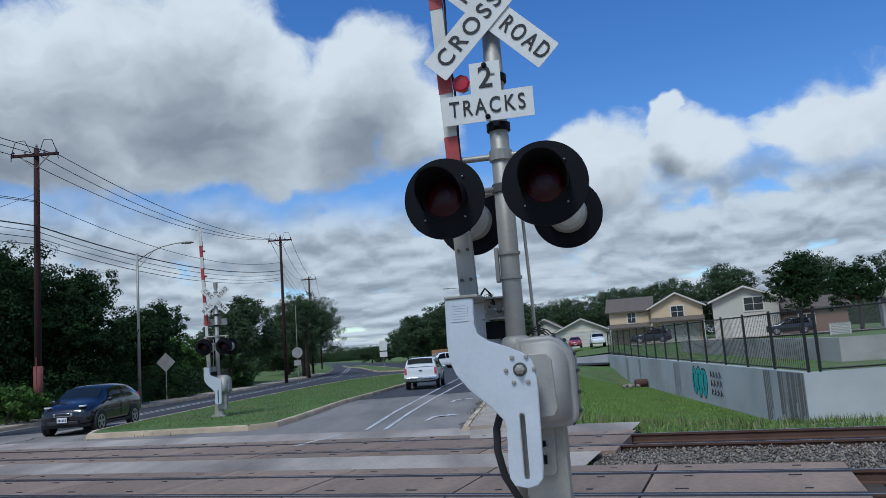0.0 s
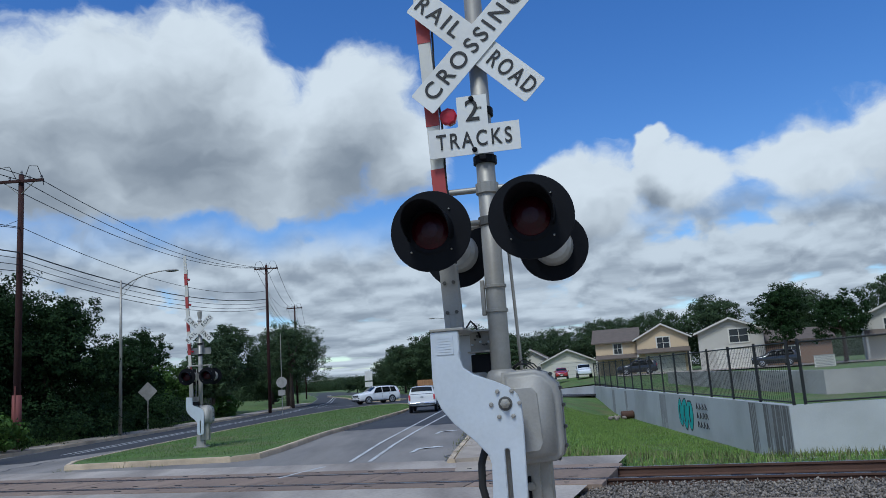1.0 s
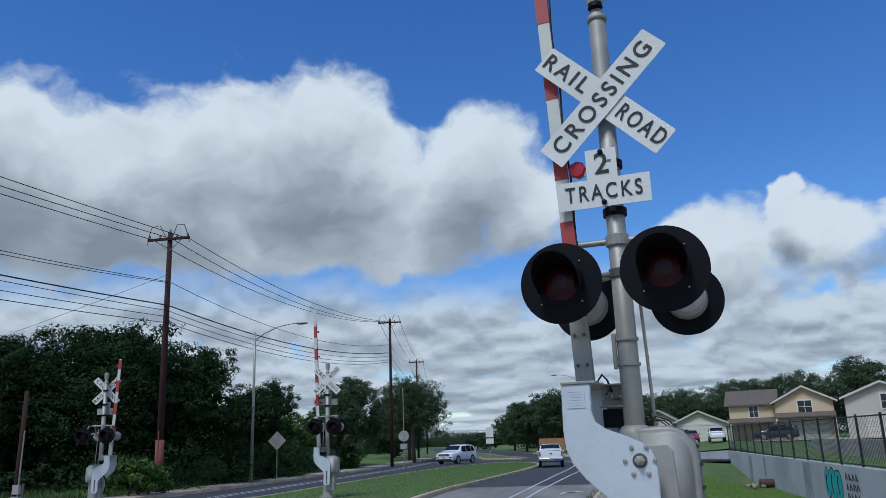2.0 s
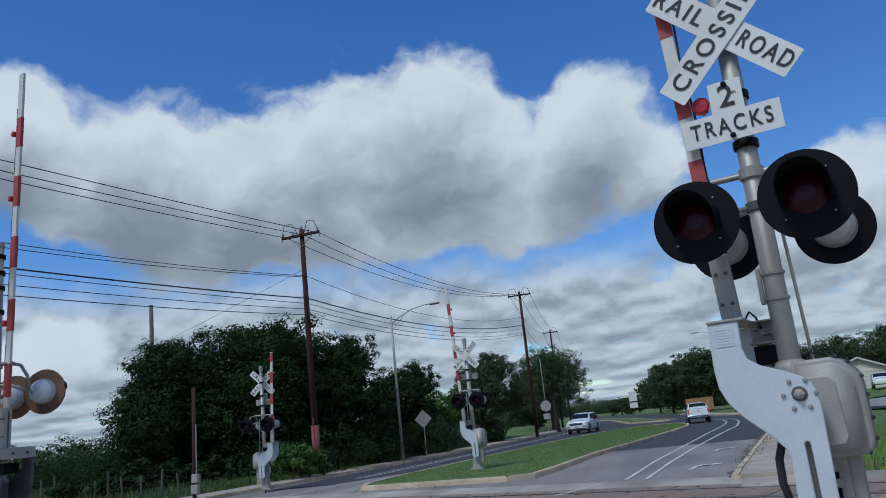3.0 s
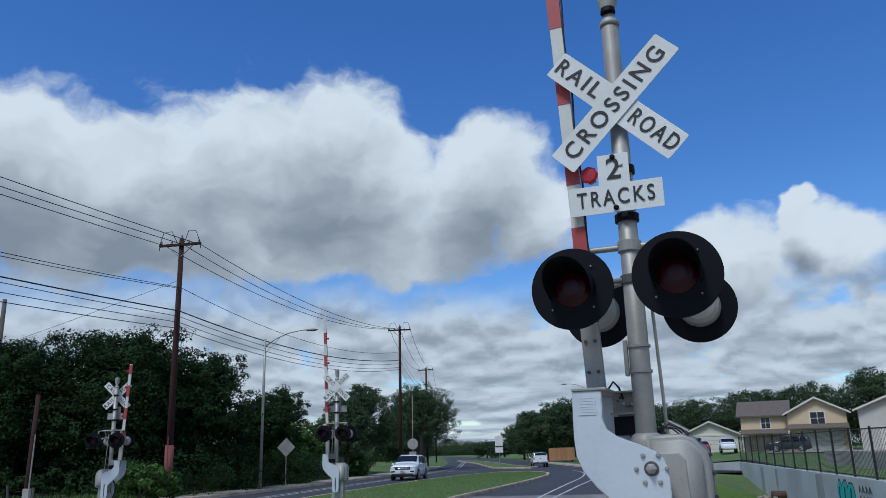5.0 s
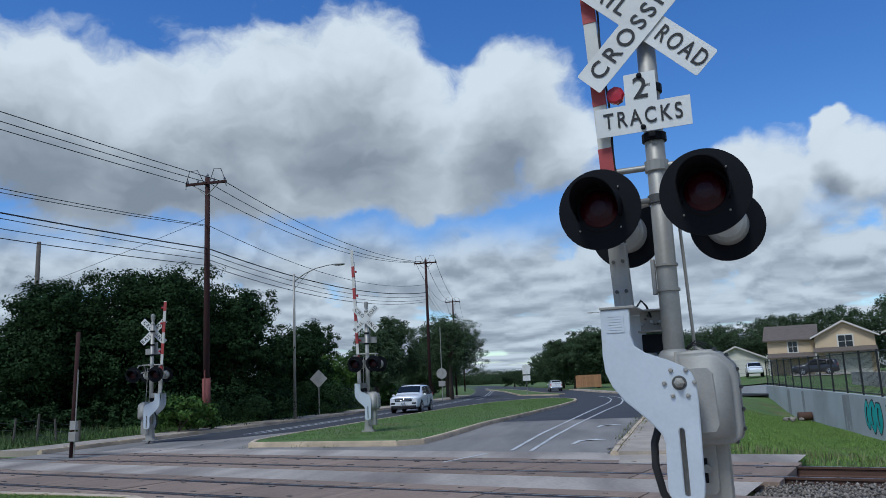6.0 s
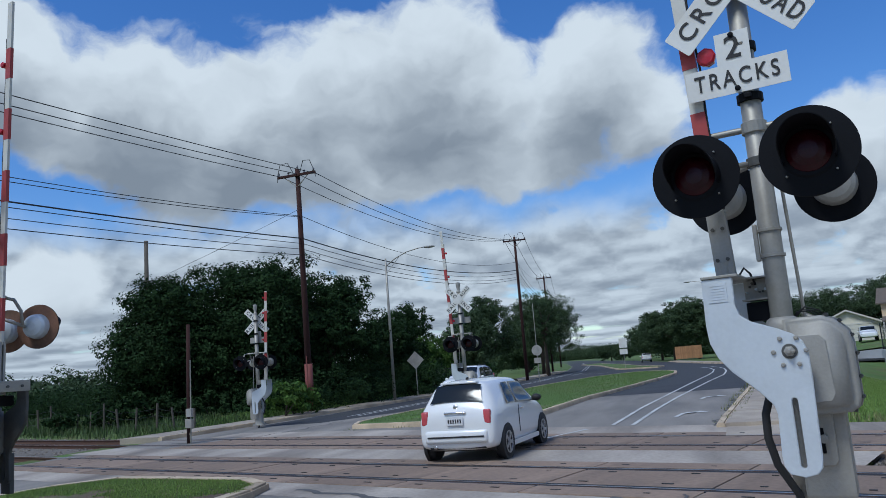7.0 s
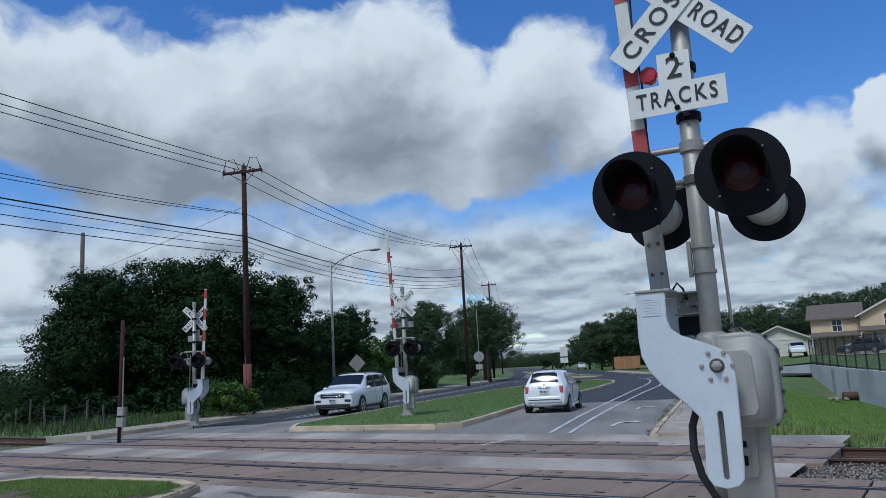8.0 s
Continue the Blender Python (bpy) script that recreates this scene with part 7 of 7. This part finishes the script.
def crossover_car(name, color, label):
    return car(name, CROSS, color, label, 0.34, (-1.25, 1.28), 1.59, [(-1.25, -0.55, -1.05, -0.55), (-0.49, 0.8, -0.49, 0.38)], (0.55, 1.04), (-1.95, -1.72), tail=(0.72, -1.88, 1.03, 0.14, 0.22), heads=(0.62, 1.86, 0.66, 0.22, 0.2),
               plates=((-2.08, 0.8, -1), (2.07, 0.5, 1)), handles=(-0.75, -0.05), mirror_y=0.78,
               bumpers=(("grille", (0, 2.0, 0.66), (0.62, 0.06, 0.12), M_CHROME, "chrome-edged grille"), ("grille_core", (0, 2.02, 0.67), (0.5, 0.06, 0.08), M_TRIMBLK, "black grille"), ("lower_grille", (0, 2.0, 0.4), (1.0, 0.08, 0.12), M_TRIMBLK, "black lower grille"), ("rear_bumper", (0, -2.0, 0.48), (1.4, 0.14, 0.2), M_TRIMBLK, "dark rear bumper"),
                        ("turn_lamp", (0.56, 1.84, 0.9), (0.2, 0.16, 0.06), M_HEAD, "narrow lamp on the wing"), ("turn_lamp", (-0.56, 1.84, 0.9), (0.2, 0.16, 0.06), M_HEAD, "narrow lamp on the wing")))


def pickup_car(label):
    return car("pickup_truck", PICKUP, P_WHITE, label, 0.36, (-1.45, 1.6), 1.65, [(-2.3, -1.0, -2.25, -1.0), (-0.7, -0.1, -0.7, -0.1), (-0.02, 0.9, -0.02, 0.5)], (0.62, 1.14), (-2.545, -2.475), tail=(0.8, -2.58, 0.98, 0.12, 0.34), heads=(0.7, 2.5, 0.84, 0.24, 0.16),
               plates=((-2.68, 0.62, -1),), handles=(-0.3,), mirror_y=0.85,
               bumpers=(("rear_bumper", (0, -2.62, 0.6), (1.7, 0.14, 0.14), M_CHROME, "chrome rear bumper"), ("tailgate_handle", (0, -2.62, 1.0), (0.18, 0.03, 0.05), M_TRIMBLK, "tailgate handle"), ("tailgate_seam", (0, -2.575, 1.19), (1.5, 0.03, 0.02), M_TRIMBLK, "seam between tailgate and canopy"), ("underride", (0, -2.4, 0.42), (1.2, 0.1, 0.1), M_TRIMBLK, "dark frame")))


FIAT, FIAT_W = mini_car()
PILOT, PILOT_W = suv_car("sport_utility_car", P_WHITE, "white sport utility car with dark windows approaching along the road")
JUKE, JUKE_W = crossover_car("crossover_car", P_NAVY, "dark navy compact crossover leaving across the tracks")
TRUCK, TRUCK_W = pickup_car("white pickup truck with a canopy driving away")
for nm, col, lab, x, y, rz, k in (("parked_car", P_RED, "small red car parked before the cream garage", 15.6, 96.0, 172, 0.9), ("parked_car", P_BLACK, "dark car parked on the drive", 23.6, 90.0, 72, 0.92), ("parked_car", P_BLACK, "dark car parked on the drive", 35.2, 79.5, 68, 0.92)):
    ob, _ = (crossover_car if k < 0.91 else suv_car)(nm, col, lab)
    ob.matrix_basis = pose(x, y, 1.05, 0, 0, rz) @ Matrix.Scale(k, 4)
ob, _ = pickup_car("white pickup truck parked before the cream garage")
ob.matrix_basis = pose(18.6, 97.0, 1.02, 0, 0, 172)


def drive(car_ob, wheels, rows, radius, scale=1.0):
    """Key a car along rows of (t, x, y, heading), and its wheels by the distance it rolls."""
    walk(car_ob, [(t, pose(x, y, 0.01, 0, 0, h)) for t, x, y, h in rows])
    if scale != 1.0:
        car_ob.scale = (scale, scale, scale)
    dist = [0.0]
    for a, b in zip(rows, rows[1:]):
        dist.append(dist[-1] + math.hypot(b[1] - a[1], b[2] - a[2]))
    n = 240
    turns = []
    for k in range(n + 1):
        t = 8.0 * k / n
        for i in range(len(rows) - 1):
            if t <= rows[i + 1][0] or i == len(rows) - 2:
                s = (t - rows[i][0]) / (rows[i + 1][0] - rows[i][0])
                turns.append((t, -math.degrees((dist[i] + (dist[i + 1] - dist[i]) * s) / (radius * scale))))
                break
    kept = [turns[0]]
    for q in turns[1:]:
        kept.append((q[0], max(q[1], kept[-1][1] - 80)))
    for w, wx, wy in wheels:
        walk(w, [(t, pose(wx, wy, radius, a, 0, 0)) for t, a in kept])


def motions():
    drive(FIAT, FIAT_W, [(0.0, -9.0, -75.0, -4), (3.0, -7.0, -34.0, -4), (5.5, -6.0, -6.6, -5), (6.2, -5.0, 2.85, -2.5), (6.5, -4.74, 7.15, -2.8), (6.7, -4.6, 10.15, -4.2), (7.0, -4.22, 15.1, -5), (7.5, -3.7, 22.3, -3.5), (8.0, -3.05, 28.9, -5)], 0.29)
    drive(PILOT, PILOT_W, [(0.0, -1.1, 84.0, 112), (0.5, -3.9, 82.2, 116), (1.0, -6.3, 80.2, 124), (1.5, -8.4, 77.0, 142), (2.5, -10.3, 71.8, 168), (3.5, -10.9, 66.5, 177), (4.5, -11.3, 60.0, 179), (5.5, -11.7, 52.8, 180), (6.5, -12.1, 45.8, 180), (7.0, -12.3, 41.5, 180), (7.5, -12.35, 36.9, 180), (8.0, -12.45, 33.0, 178)], 0.38, 0.97)
    drive(JUKE, JUKE_W, [(0.0, -12.4, 26.6, 179), (0.2, -12.55, 24.9, 178), (0.5, -12.75, 22.3, 177), (1.0, -13.3, 17.0, 175), (1.7, -14.2, 8.0, 175), (3.0, -15.5, -10.0, 176), (8.0, -17.0, -80.0, 178)], 0.34)
    drive(TRUCK, TRUCK_W, [(0.0, -1.4, 41.0, -4), (0.5, -1.1, 45.3, -4), (1.0, -0.8, 49.4, -3), (1.5, -0.65, 53.2, -1), (2.5, -0.75, 62.0, 2), (3.5, -1.3, 71.8, 5), (4.5, -2.5, 84.0, 7), (5.5, -4.6, 101.0, 8), (6.5, -7.0, 125.0, 7), (7.0, -8.4, 140.0, 6), (8.0, -11.0, 168.0, 6)], 0.36, 0.94)


motions()
